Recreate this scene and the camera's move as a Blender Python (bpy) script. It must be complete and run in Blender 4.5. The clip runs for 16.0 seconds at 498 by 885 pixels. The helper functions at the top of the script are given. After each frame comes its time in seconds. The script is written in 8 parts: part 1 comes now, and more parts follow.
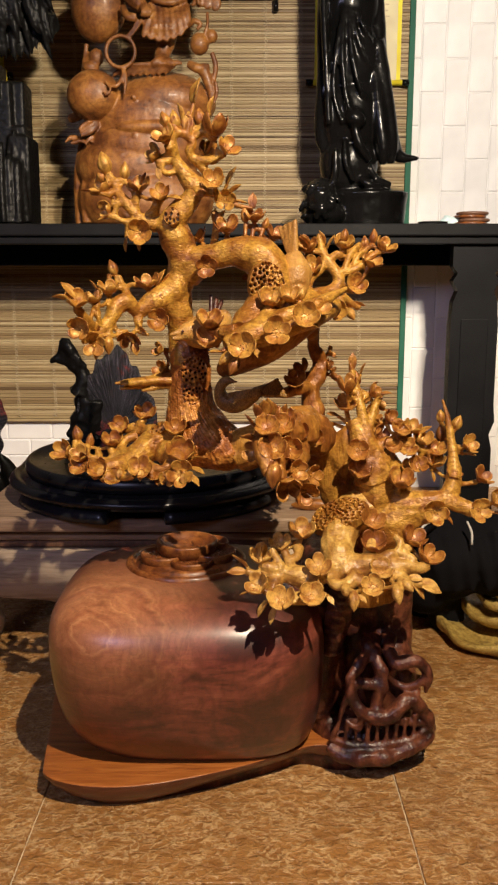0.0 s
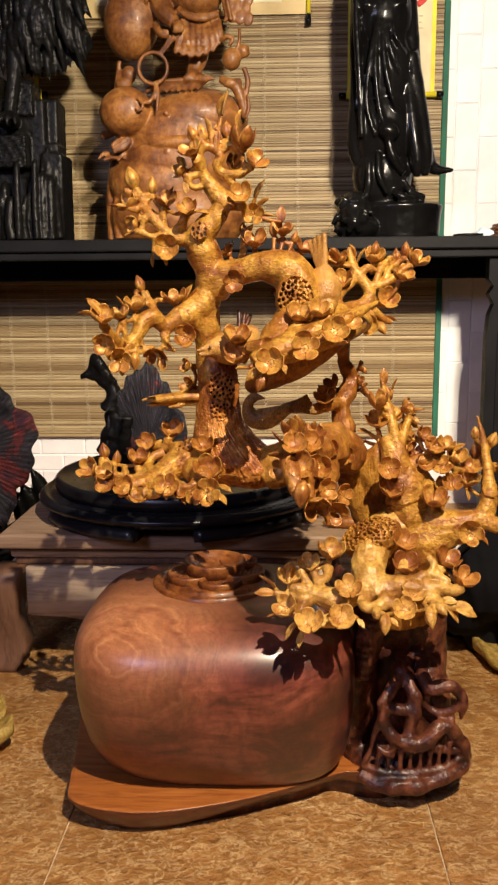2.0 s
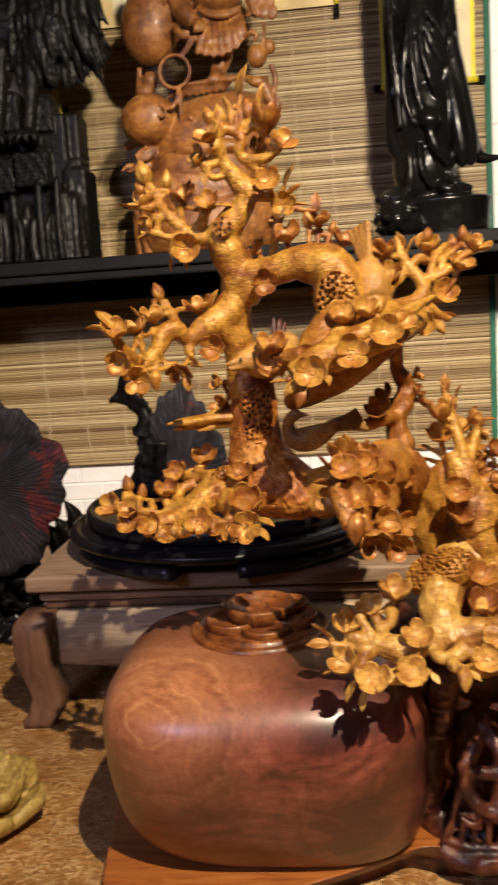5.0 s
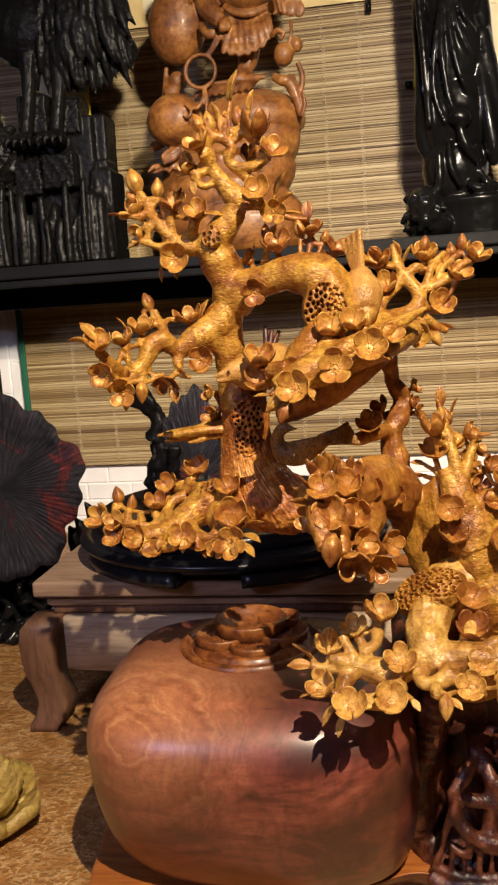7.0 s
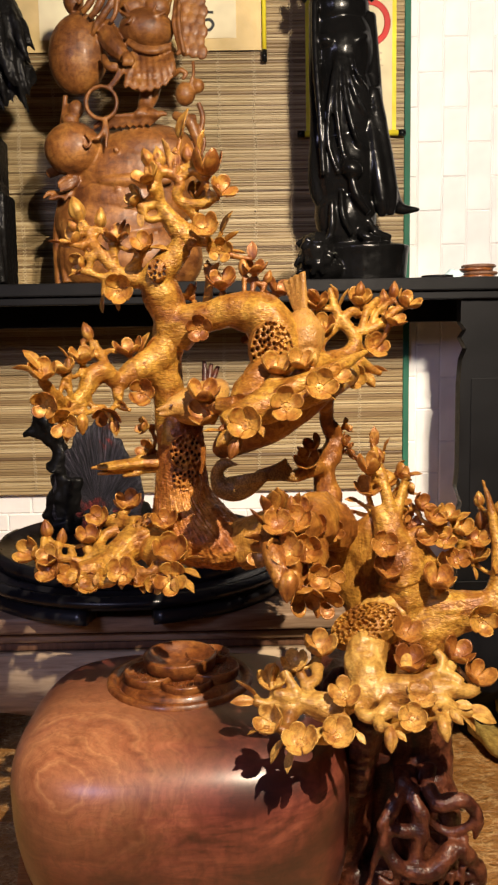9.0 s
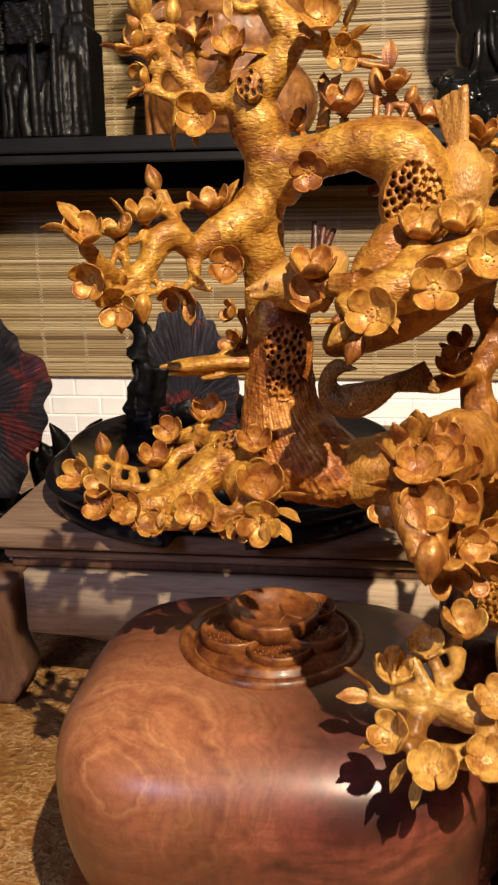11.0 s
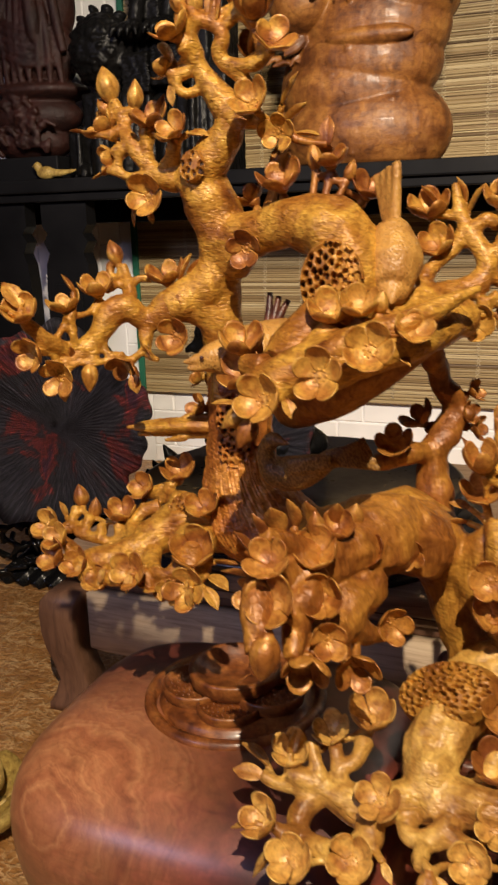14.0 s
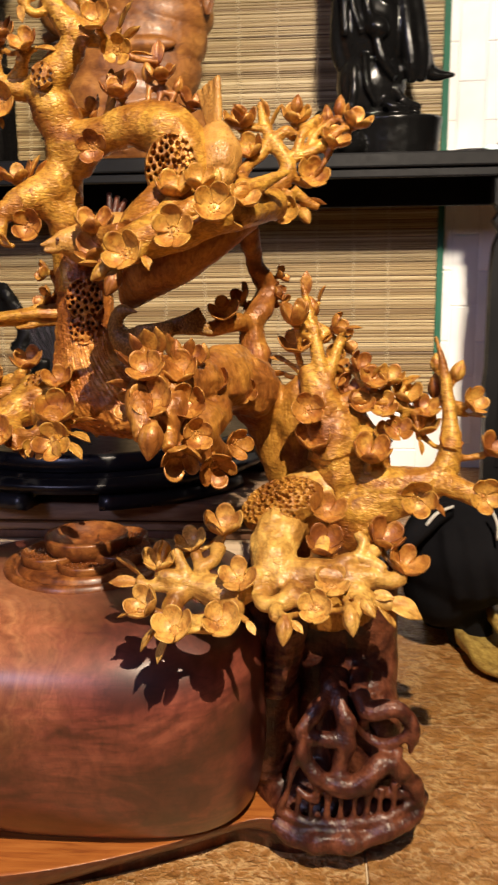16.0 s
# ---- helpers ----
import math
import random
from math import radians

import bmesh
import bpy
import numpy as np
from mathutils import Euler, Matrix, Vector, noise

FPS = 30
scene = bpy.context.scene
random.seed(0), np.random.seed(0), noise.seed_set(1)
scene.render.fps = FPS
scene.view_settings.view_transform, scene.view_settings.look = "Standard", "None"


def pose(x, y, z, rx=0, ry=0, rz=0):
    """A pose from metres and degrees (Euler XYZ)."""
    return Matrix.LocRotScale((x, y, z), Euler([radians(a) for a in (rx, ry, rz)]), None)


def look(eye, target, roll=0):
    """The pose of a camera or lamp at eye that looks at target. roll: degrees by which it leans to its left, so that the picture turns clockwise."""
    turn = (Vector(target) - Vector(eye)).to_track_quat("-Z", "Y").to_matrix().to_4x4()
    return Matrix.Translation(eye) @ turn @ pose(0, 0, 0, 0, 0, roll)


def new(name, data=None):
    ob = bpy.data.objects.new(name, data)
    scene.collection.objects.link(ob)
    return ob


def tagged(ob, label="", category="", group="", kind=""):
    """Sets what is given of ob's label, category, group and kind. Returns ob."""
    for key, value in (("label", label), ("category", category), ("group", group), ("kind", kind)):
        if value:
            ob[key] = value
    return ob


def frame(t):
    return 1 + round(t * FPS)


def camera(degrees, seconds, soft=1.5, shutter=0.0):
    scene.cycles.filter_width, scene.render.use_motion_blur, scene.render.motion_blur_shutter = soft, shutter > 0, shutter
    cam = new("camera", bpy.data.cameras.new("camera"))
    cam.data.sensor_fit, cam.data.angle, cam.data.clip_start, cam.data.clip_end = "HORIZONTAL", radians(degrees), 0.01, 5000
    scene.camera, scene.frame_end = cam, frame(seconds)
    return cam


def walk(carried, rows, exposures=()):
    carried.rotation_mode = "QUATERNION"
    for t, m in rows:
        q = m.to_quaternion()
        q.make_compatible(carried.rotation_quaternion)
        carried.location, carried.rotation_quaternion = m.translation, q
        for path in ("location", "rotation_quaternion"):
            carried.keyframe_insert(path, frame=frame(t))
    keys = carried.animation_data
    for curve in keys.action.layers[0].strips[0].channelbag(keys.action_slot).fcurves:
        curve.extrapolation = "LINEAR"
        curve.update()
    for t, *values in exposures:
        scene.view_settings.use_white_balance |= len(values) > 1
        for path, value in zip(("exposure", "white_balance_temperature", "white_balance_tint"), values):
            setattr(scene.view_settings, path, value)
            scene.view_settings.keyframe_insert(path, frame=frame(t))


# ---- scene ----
cam = camera(32.9, 16.0, 2.4, 0.5)
METRES, EYE, TILT, LEAN, TURN = 1.6, 0.858, -11.0, 0.0, 0.0
ROWS = [
    (0.0, 0.0, 0.0, 0.0, 0.0, 0.0, -0.0),
    (0.5, 0.0025, -0.0022, -0.0024, -0.17, -0.1, -0.3),
    (1.0, 0.0007, 0.002, -0.0032, 0.26, -0.1, -0.3),
    (1.5, 0.004, 0.0153, -0.002, 1.46, 0.17, -0.05),
    (2.0, 0.0073, 0.018, 0.004, 2.42, 0.93, -0.04),
    (2.5, 0.0208, 0.0237, 0.0124, 2.65, 1.95, 0.4),
    (3.0, 0.032, 0.0306, 0.017, 2.2, 2.61, 0.71),
    (3.5, 0.0328, 0.0419, 0.013, 1.51, 2.54, 1.28),
    (4.0, 0.0229, 0.0669, 0.0106, 1.54, 2.11, 1.95),
    (4.5, 0.0123, 0.0987, 0.0122, 2.7, 1.96, 2.68),
    (5.0, 0.0094, 0.1354, 0.0146, 5.87, 2.08, 2.7),
    (7.5, 0.0576, 0.1531, 0.0288, 7.61, 2.23, 2.0),
    (8.0, 0.0361, 0.1421, 0.0323, 2.96, 3.08, 2.23),
    (8.5, 0.0115, 0.1419, 0.0338, 0.24, 3.79, 1.92),
    (9.0, -0.0115, 0.1476, 0.0331, -0.65, 3.84, 1.11),
    (9.5, -0.0447, 0.17, 0.0191, -0.82, 2.48, 0.2),
    (12.0, 0.004, 0.3843, 0.1067, 10.5, -5.1, -1.21),
    (12.5, 0.028, 0.388, 0.1426, 14.6, -4.81, -1.63),
    (13.0, 0.0774, 0.3862, 0.1377, 17.77, -4.63, -2.01),
    (13.5, 0.1245, 0.3897, 0.12, 19.99, -4.9, -2.23),
    (14.0, 0.1532, 0.3818, 0.1056, 21.36, -4.69, -2.34),
    (14.5, 0.1841, 0.3667, 0.0735, 21.04, -3.75, -2.26),
    (15.0, 0.1853, 0.3386, 0.0294, 17.31, -2.49, -1.93),
    (15.5, 0.1568, 0.3034, -0.0049, 10.75, -1.69, -1.33),
    (16.0, 0.1176, 0.2651, -0.0197, 4.44, -1.21, -0.07),
]
GAP_ENDS = [
    (5.2, look((0.0295, 0.232, 0.836), (-0.239, 2.189, 0.534), -4.0)),
    (7.3, look((0.100, 0.254, 0.858), (-0.219, 2.203, 0.544), -3.7)),
    (9.7, look((-0.087, 0.318, 0.813), (-0.076, 2.288, 0.468), -0.2)),
    (11.8, look((0.004, 0.630, 0.891), (-0.337, 2.521, 0.335), -0.8)),
]
given = [(t, pose(0, 0, EYE, TILT, LEAN, TURN) @ pose(METRES * x, METRES * y, METRES * z, 90 + pitch, roll, yaw)) for t, x, y, z, yaw, pitch, roll in ROWS]
EXPOSURES = [(0.0, -0.08), (1.0, 0.04), (2.0, 0.18), (4.0, 0.18), (5.0, 0.12), (8.0, 0.15), (9.5, 0.15), (12.0, 0.18), (12.6, 0.2), (13.0, -0.03), (13.5, -0.18), (14.5, -0.2), (15.0, -0.13), (15.5, 0.17), (16.0, 0.28)]
walk(cam, sorted(given + GAP_ENDS, key=lambda row: row[0]), EXPOSURES)

# ---- world, lamps, exposure ----
world = bpy.data.worlds.new("room_dim")
scene.world = world
world.use_nodes = True
world.node_tree.nodes["Background"].inputs[0].default_value = (0.9, 0.85, 0.8, 1)
world.node_tree.nodes["Background"].inputs[1].default_value = 0.002


def lamp(name, kind, m, energy, colour, size, cone=None):
    data = bpy.data.lights.new(name, kind)
    data.energy, data.color = energy, colour
    if kind == "AREA":
        data.shape, data.size = "DISK", size
    else:
        data.shadow_soft_size = size
    if cone:
        data.spot_size, data.spot_blend = radians(cone), 0.5
    ob = new(name, data)
    ob.matrix_world = m
    return ob


COOL = (0.66, 0.64, 1.0)
lamp("ceiling_spot_key", "SPOT", look((0.62, -0.15, 2.55), (-0.10, 1.70, 0.50)), 396, (1.0, 0.82, 0.60), 0.016, 66)
lamp("ceiling_spot_wall", "SPOT", look((0.75, 0.2, 2.15), (0.08, 3.4, 1.5)), 470, (1.0, 0.85, 0.67), 0.10, 62)
lamp("shop_window", "AREA", look((-1.75, -1.6, 2.45), (-0.1, 1.4, 0.4)), 30, COOL, 0.9)

# ---- materials ----


def material(name):
    m = bpy.data.materials.new(name)
    m.use_nodes = True
    n, l = m.node_tree.nodes, m.node_tree.links
    return m, n, l, n["Principled BSDF"]


def ramp(n, l, fac, stops):
    r = n.new("ShaderNodeValToRGB")
    while len(r.color_ramp.elements) < len(stops):
        r.color_ramp.elements.new(0.5)
    for e, (p, c) in zip(r.color_ramp.elements, stops):
        e.position, e.color = p, (*c, 1)
    l.new(fac, r.inputs[0])
    return r.outputs[0]


def coords(n, l, scale=(1, 1, 1), rot=(0, 0, 0), shuffle=0.0):
    tc = n.new("ShaderNodeTexCoord")
    mp = n.new("ShaderNodeMapping")
    mp.inputs["Scale"].default_value = scale
    mp.inputs["Rotation"].default_value = rot
    l.new(tc.outputs["Object"], mp.inputs[0])
    if shuffle:
        oi = n.new("ShaderNodeObjectInfo")
        ml = n.new("ShaderNodeMath")
        ml.operation = "MULTIPLY"
        ml.inputs[1].default_value = shuffle
        l.new(oi.outputs["Random"], ml.inputs[0])
        l.new(ml.outputs[0], mp.inputs["Location"])
    return mp.outputs[0]


def noise_tex(n, l, vec, scale, detail=4, rough=0.55, distort=0.0):
    t = n.new("ShaderNodeTexNoise")
    t.inputs["Scale"].default_value, t.inputs["Detail"].default_value = scale, detail
    t.inputs["Roughness"].default_value, t.inputs["Distortion"].default_value = rough, distort
    l.new(vec, t.inputs["Vector"])
    return t.outputs["Fac"]


def bump(n, l, height, strength, distance, after=None):
    b = n.new("ShaderNodeBump")
    b.inputs["Strength"].default_value, b.inputs["Distance"].default_value = strength, distance
    l.new(height, b.inputs["Height"])
    if after:
        l.new(after, b.inputs["Normal"])
    return b.outputs[0]


def mixed(n, l, fac, a, b, kind="MIX"):
    m = n.new("ShaderNodeMix")
    m.data_type, m.blend_type = "RGBA", kind
    for sock, v in ((m.inputs[0], fac), (m.inputs[6], a), (m.inputs[7], b)):
        if isinstance(v, (int, float)):
            sock.default_value = v
        elif isinstance(v, tuple):
            sock.default_value = (*v, 1)
        else:
            l.new(v, sock)
    return m.outputs[2]


def maths(n, l, op, a, b=0.0):
    m = n.new("ShaderNodeMath")
    m.operation = op
    for sock, v in ((m.inputs[0], a), (m.inputs[1], b)):
        if isinstance(v, (int, float)):
            sock.default_value = v
        else:
            l.new(v, sock)
    return m.outputs[0]


def carved_wood(name, stops, grain=90.0, rough=0.42, carve=0.5, shuffle=0.0, stretch=(1, 1, 0.25), coat=0.14, big=7.0, blotch=45, hollow_shade=0.55, unit=1.0, mottle=0.75):
    """Oiled carved wood: broad tone drift, fine grain, gouge marks with stain and shade painted in."""
    m, n, l, b = material(name)
    v = coords(n, l, (unit,) * 3, shuffle=shuffle)
    g = coords(n, l, tuple(unit * k for k in stretch), (0.2, 0.3, 0.1), shuffle=shuffle)
    broad = noise_tex(n, l, v, big, 3, 0.6, 0.6)
    if shuffle:
        oi = n.new("ShaderNodeObjectInfo")
        r = maths(n, l, "MULTIPLY", oi.outputs["Random"], 0.3)
        broad = maths(n, l, "ADD", broad, maths(n, l, "SUBTRACT", r, 0.15))
    fine = noise_tex(n, l, g, grain, 5, 0.6, 0.4)
    colour = ramp(n, l, broad, stops)
    dark = ramp(n, l, fine, [(0.3, (0.55, 0.48, 0.42)), (0.60, (1, 1, 1))])
    mid = noise_tex(n, l, coords(n, l, (unit, unit, 1.6 * unit), (0.4, 0.2, 0), shuffle=shuffle), blotch, 4, 0.62, 1.0)
    colour = mixed(n, l, mottle, colour, ramp(n, l, mid, [(0.30, (0.36, 0.27, 0.22)), (0.47, (0.86, 0.80, 0.74)), (0.68, (1.15, 1.2, 1.25))]), "MULTIPLY")
    gouge = noise_tex(n, l, coords(n, l, (unit, unit, 2.2 * unit), (0.5, 0.35, 0.4), shuffle=shuffle), 140, 4, 0.62, 0.9)
    # valleys of the gouge bump darkened: finish stain and crevice shade in one colour
    stain_shade = ramp(n, l, gouge, [(0.36, (0.40, 0.28, 0.20)), (0.50, (0.92, 0.88, 0.84)), (0.66, (1.12, 1.14, 1.16))])
    colour = mixed(n, l, hollow_shade, colour, stain_shade, "MULTIPLY")
    l.new(mixed(n, l, 0.75, colour, dark, "MULTIPLY"), b.inputs["Base Color"])
    soft = noise_tex(n, l, coords(n, l, (unit,) * 3, (0.1, 0.5, 0.2)), 48, 2, 0.5, 0.3)
    first = bump(n, l, soft, min(1.0, carve), 0.004, bump(n, l, gouge, min(1.0, carve * 1.1), 0.0022))
    l.new(bump(n, l, fine, 0.2, 0.0008, first), b.inputs["Normal"])
    l.new(ramp(n, l, fine, [(0.3, (rough + 0.12,) * 3), (0.7, (rough - 0.06,) * 3)]), b.inputs["Roughness"])
    b.inputs["Coat Weight"].default_value, b.inputs["Coat Roughness"].default_value = coat, 0.16
    return m


def gold_wood(name, stops, big=16.0, chisel=150.0, cut=0.5, rough=0.41, coat=0.06, shuffle=0.0, unit=1.0, streak=0.35, spread=0.3, sheen=0.14, flute=0.0, along=0.2):
    """Smooth oiled carving wood: slow drift of tone, hair-fine grain, small shallow chisel facets, shade painted into
    the cuts.
    """
    m, n, l, b = material(name)
    v = coords(n, l, (unit,) * 3, shuffle=shuffle)
    broad = noise_tex(n, l, v, big, 2, 0.5, 0.8)
    if shuffle:
        oi = n.new("ShaderNodeObjectInfo")
        broad = maths(n, l, "ADD", broad, maths(n, l, "MULTIPLY", maths(n, l, "SUBTRACT", oi.outputs["Random"], 0.5), spread))
    colour = ramp(n, l, broad, stops)
    grain = noise_tex(n, l, coords(n, l, (unit, unit, unit * 0.22), (0.25, 0.5, 0.1), shuffle=shuffle), 210, 4, 0.6, 0.3)
    flow = noise_tex(n, l, coords(n, l, (unit, unit, unit * along), (0.1, 0.35, 0.2), shuffle=shuffle), 105 if along > 1 else 190, 2, 0.5, 1.1)
    colour = mixed(n, l, streak, colour, ramp(n, l, grain, [(0.34, (0.50, 0.40, 0.32)), (0.56, (1.04, 1.04, 1.04))]), "MULTIPLY")
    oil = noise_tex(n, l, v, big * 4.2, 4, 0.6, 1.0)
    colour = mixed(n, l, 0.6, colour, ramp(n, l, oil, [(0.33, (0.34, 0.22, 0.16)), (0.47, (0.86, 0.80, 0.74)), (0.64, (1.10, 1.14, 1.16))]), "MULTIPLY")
    cell = n.new("ShaderNodeTexVoronoi")
    cell.feature = "SMOOTH_F1"
    cell.inputs["Scale"].default_value = chisel
    cell.inputs["Smoothness"].default_value = 0.4
    l.new(coords(n, l, (unit, unit, unit * 1.7), (0.5, 0.35, 0.4), shuffle=shuffle), cell.inputs["Vector"])
    # low joins between chisel facets coloured darker, as painted crease shade
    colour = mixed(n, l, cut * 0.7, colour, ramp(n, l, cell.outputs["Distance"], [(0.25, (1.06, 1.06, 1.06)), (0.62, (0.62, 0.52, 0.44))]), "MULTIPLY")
    l.new(colour, b.inputs["Base Color"])
    relief = bump(n, l, grain, 0.12, 0.0006, bump(n, l, cell.outputs["Distance"], cut, -0.0020))
    if flute:
        # flute hollows darkened in colour as well, adding to the bump's shade
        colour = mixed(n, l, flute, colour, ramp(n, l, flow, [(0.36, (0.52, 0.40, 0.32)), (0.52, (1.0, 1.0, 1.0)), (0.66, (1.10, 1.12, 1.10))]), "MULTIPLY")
        l.new(colour, b.inputs["Base Color"])
        relief = bump(n, l, flow, flute, 0.0026, relief)
    l.new(relief, b.inputs["Normal"])
    l.new(ramp(n, l, grain, [(0.3, (rough + 0.10,) * 3), (0.7, (rough - 0.05,) * 3)]), b.inputs["Roughness"])
    b.inputs["Metallic"].default_value = sheen
    b.inputs["Coat Weight"].default_value, b.inputs["Coat Roughness"].default_value = coat, 0.22
    return m


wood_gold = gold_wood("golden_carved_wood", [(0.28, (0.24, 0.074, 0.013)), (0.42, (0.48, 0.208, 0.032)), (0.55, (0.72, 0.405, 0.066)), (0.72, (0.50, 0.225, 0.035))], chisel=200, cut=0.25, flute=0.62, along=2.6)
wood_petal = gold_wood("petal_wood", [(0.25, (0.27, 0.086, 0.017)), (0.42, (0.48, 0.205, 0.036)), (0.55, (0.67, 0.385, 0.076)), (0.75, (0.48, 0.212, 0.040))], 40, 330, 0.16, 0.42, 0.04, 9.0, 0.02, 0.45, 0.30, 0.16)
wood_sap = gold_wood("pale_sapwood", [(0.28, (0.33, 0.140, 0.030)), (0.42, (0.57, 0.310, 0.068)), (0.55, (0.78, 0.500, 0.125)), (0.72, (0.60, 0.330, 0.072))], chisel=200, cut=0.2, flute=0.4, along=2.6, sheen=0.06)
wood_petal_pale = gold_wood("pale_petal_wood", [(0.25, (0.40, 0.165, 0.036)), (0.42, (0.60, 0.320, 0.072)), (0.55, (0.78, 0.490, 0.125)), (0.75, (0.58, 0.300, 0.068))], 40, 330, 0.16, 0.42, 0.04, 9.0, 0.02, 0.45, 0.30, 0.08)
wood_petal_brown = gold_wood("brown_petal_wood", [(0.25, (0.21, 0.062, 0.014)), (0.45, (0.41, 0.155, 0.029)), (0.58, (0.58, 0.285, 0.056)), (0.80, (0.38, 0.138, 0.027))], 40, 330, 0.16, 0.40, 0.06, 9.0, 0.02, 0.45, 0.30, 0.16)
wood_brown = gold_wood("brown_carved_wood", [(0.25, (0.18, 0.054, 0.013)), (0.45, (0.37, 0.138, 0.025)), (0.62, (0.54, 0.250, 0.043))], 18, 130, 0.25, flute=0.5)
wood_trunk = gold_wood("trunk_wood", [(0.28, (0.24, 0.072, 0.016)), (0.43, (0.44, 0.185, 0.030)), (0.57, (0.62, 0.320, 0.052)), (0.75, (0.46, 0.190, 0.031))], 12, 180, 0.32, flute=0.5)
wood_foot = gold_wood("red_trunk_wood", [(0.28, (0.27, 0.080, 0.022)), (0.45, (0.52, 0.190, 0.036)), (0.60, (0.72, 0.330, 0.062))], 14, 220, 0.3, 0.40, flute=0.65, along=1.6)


def feather_wood(name, low, high, size, marks, sunk):
    """Oiled wood cut all over with small dashes or scales."""
    m, n, l, b = material(name)
    vo = n.new("ShaderNodeTexVoronoi")
    vo.inputs["Scale"].default_value = size
    l.new(coords(n, l, (1.3, 1.3, 0.8), (0.3, 0.2, 0.2)), vo.inputs["Vector"])
    tone = noise_tex(n, l, coords(n, l), 30, 4, 0.6, 0.5)
    c = ramp(n, l, tone, [(0.3, low), (0.65, high)])
    c = mixed(n, l, 0.8, c, ramp(n, l, vo.outputs["Distance"], marks), "MULTIPLY")
    l.new(c, b.inputs["Base Color"])
    l.new(bump(n, l, maths(n, l, "MULTIPLY", vo.outputs["Distance"], sunk), 0.6, 0.0012), b.inputs["Normal"])
    b.inputs["Roughness"].default_value = 0.42
    return m


wood_bird = feather_wood("bird_wood", (0.36, 0.160, 0.036), (0.66, 0.36, 0.085), 300, [(0.13, (0.22, 0.14, 0.09)), (0.26, (1, 1, 1))], 1.0)
wood_dusky = feather_wood("dusky_bird_wood", (0.21, 0.105, 0.026), (0.50, 0.28, 0.075), 420, [(0.30, (1.1, 1.1, 1.1)), (0.65, (0.40, 0.32, 0.26))], -1.0)
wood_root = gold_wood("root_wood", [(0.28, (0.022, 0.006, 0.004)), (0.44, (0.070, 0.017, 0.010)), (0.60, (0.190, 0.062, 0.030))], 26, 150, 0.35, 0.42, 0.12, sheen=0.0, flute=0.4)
wood_lid = carved_wood("lid_wood", [(0.3, (0.10, 0.028, 0.008)), (0.5, (0.27, 0.088, 0.021)), (0.68, (0.45, 0.185, 0.045))], carve=0.12, big=22, coat=0.2, rough=0.38)
wood_pale = carved_wood("pale_lotus_wood", [(0.3, (0.44, 0.30, 0.075)), (0.6, (0.64, 0.48, 0.14)), (0.85, (0.54, 0.38, 0.10))], carve=0.3, coat=0.05, rough=0.5)
wood_statue = carved_wood("statue_wood", [(0.3, (0.13, 0.043, 0.010)), (0.5, (0.28, 0.110, 0.025)), (0.7, (0.42, 0.195, 0.047))], carve=0.35, rough=0.46, big=14, coat=0.06, blotch=26, hollow_shade=0.35, grain=40)
wood_maroon = carved_wood("maroon_wood", [(0.3, (0.024, 0.009, 0.007)), (0.7, (0.068, 0.020, 0.015))], carve=0.9, rough=0.5, coat=0.0)
wood_fish = carved_wood("orange_wood", [(0.3, (0.45, 0.16, 0.03)), (0.7, (0.60, 0.26, 0.05))], carve=0.2)


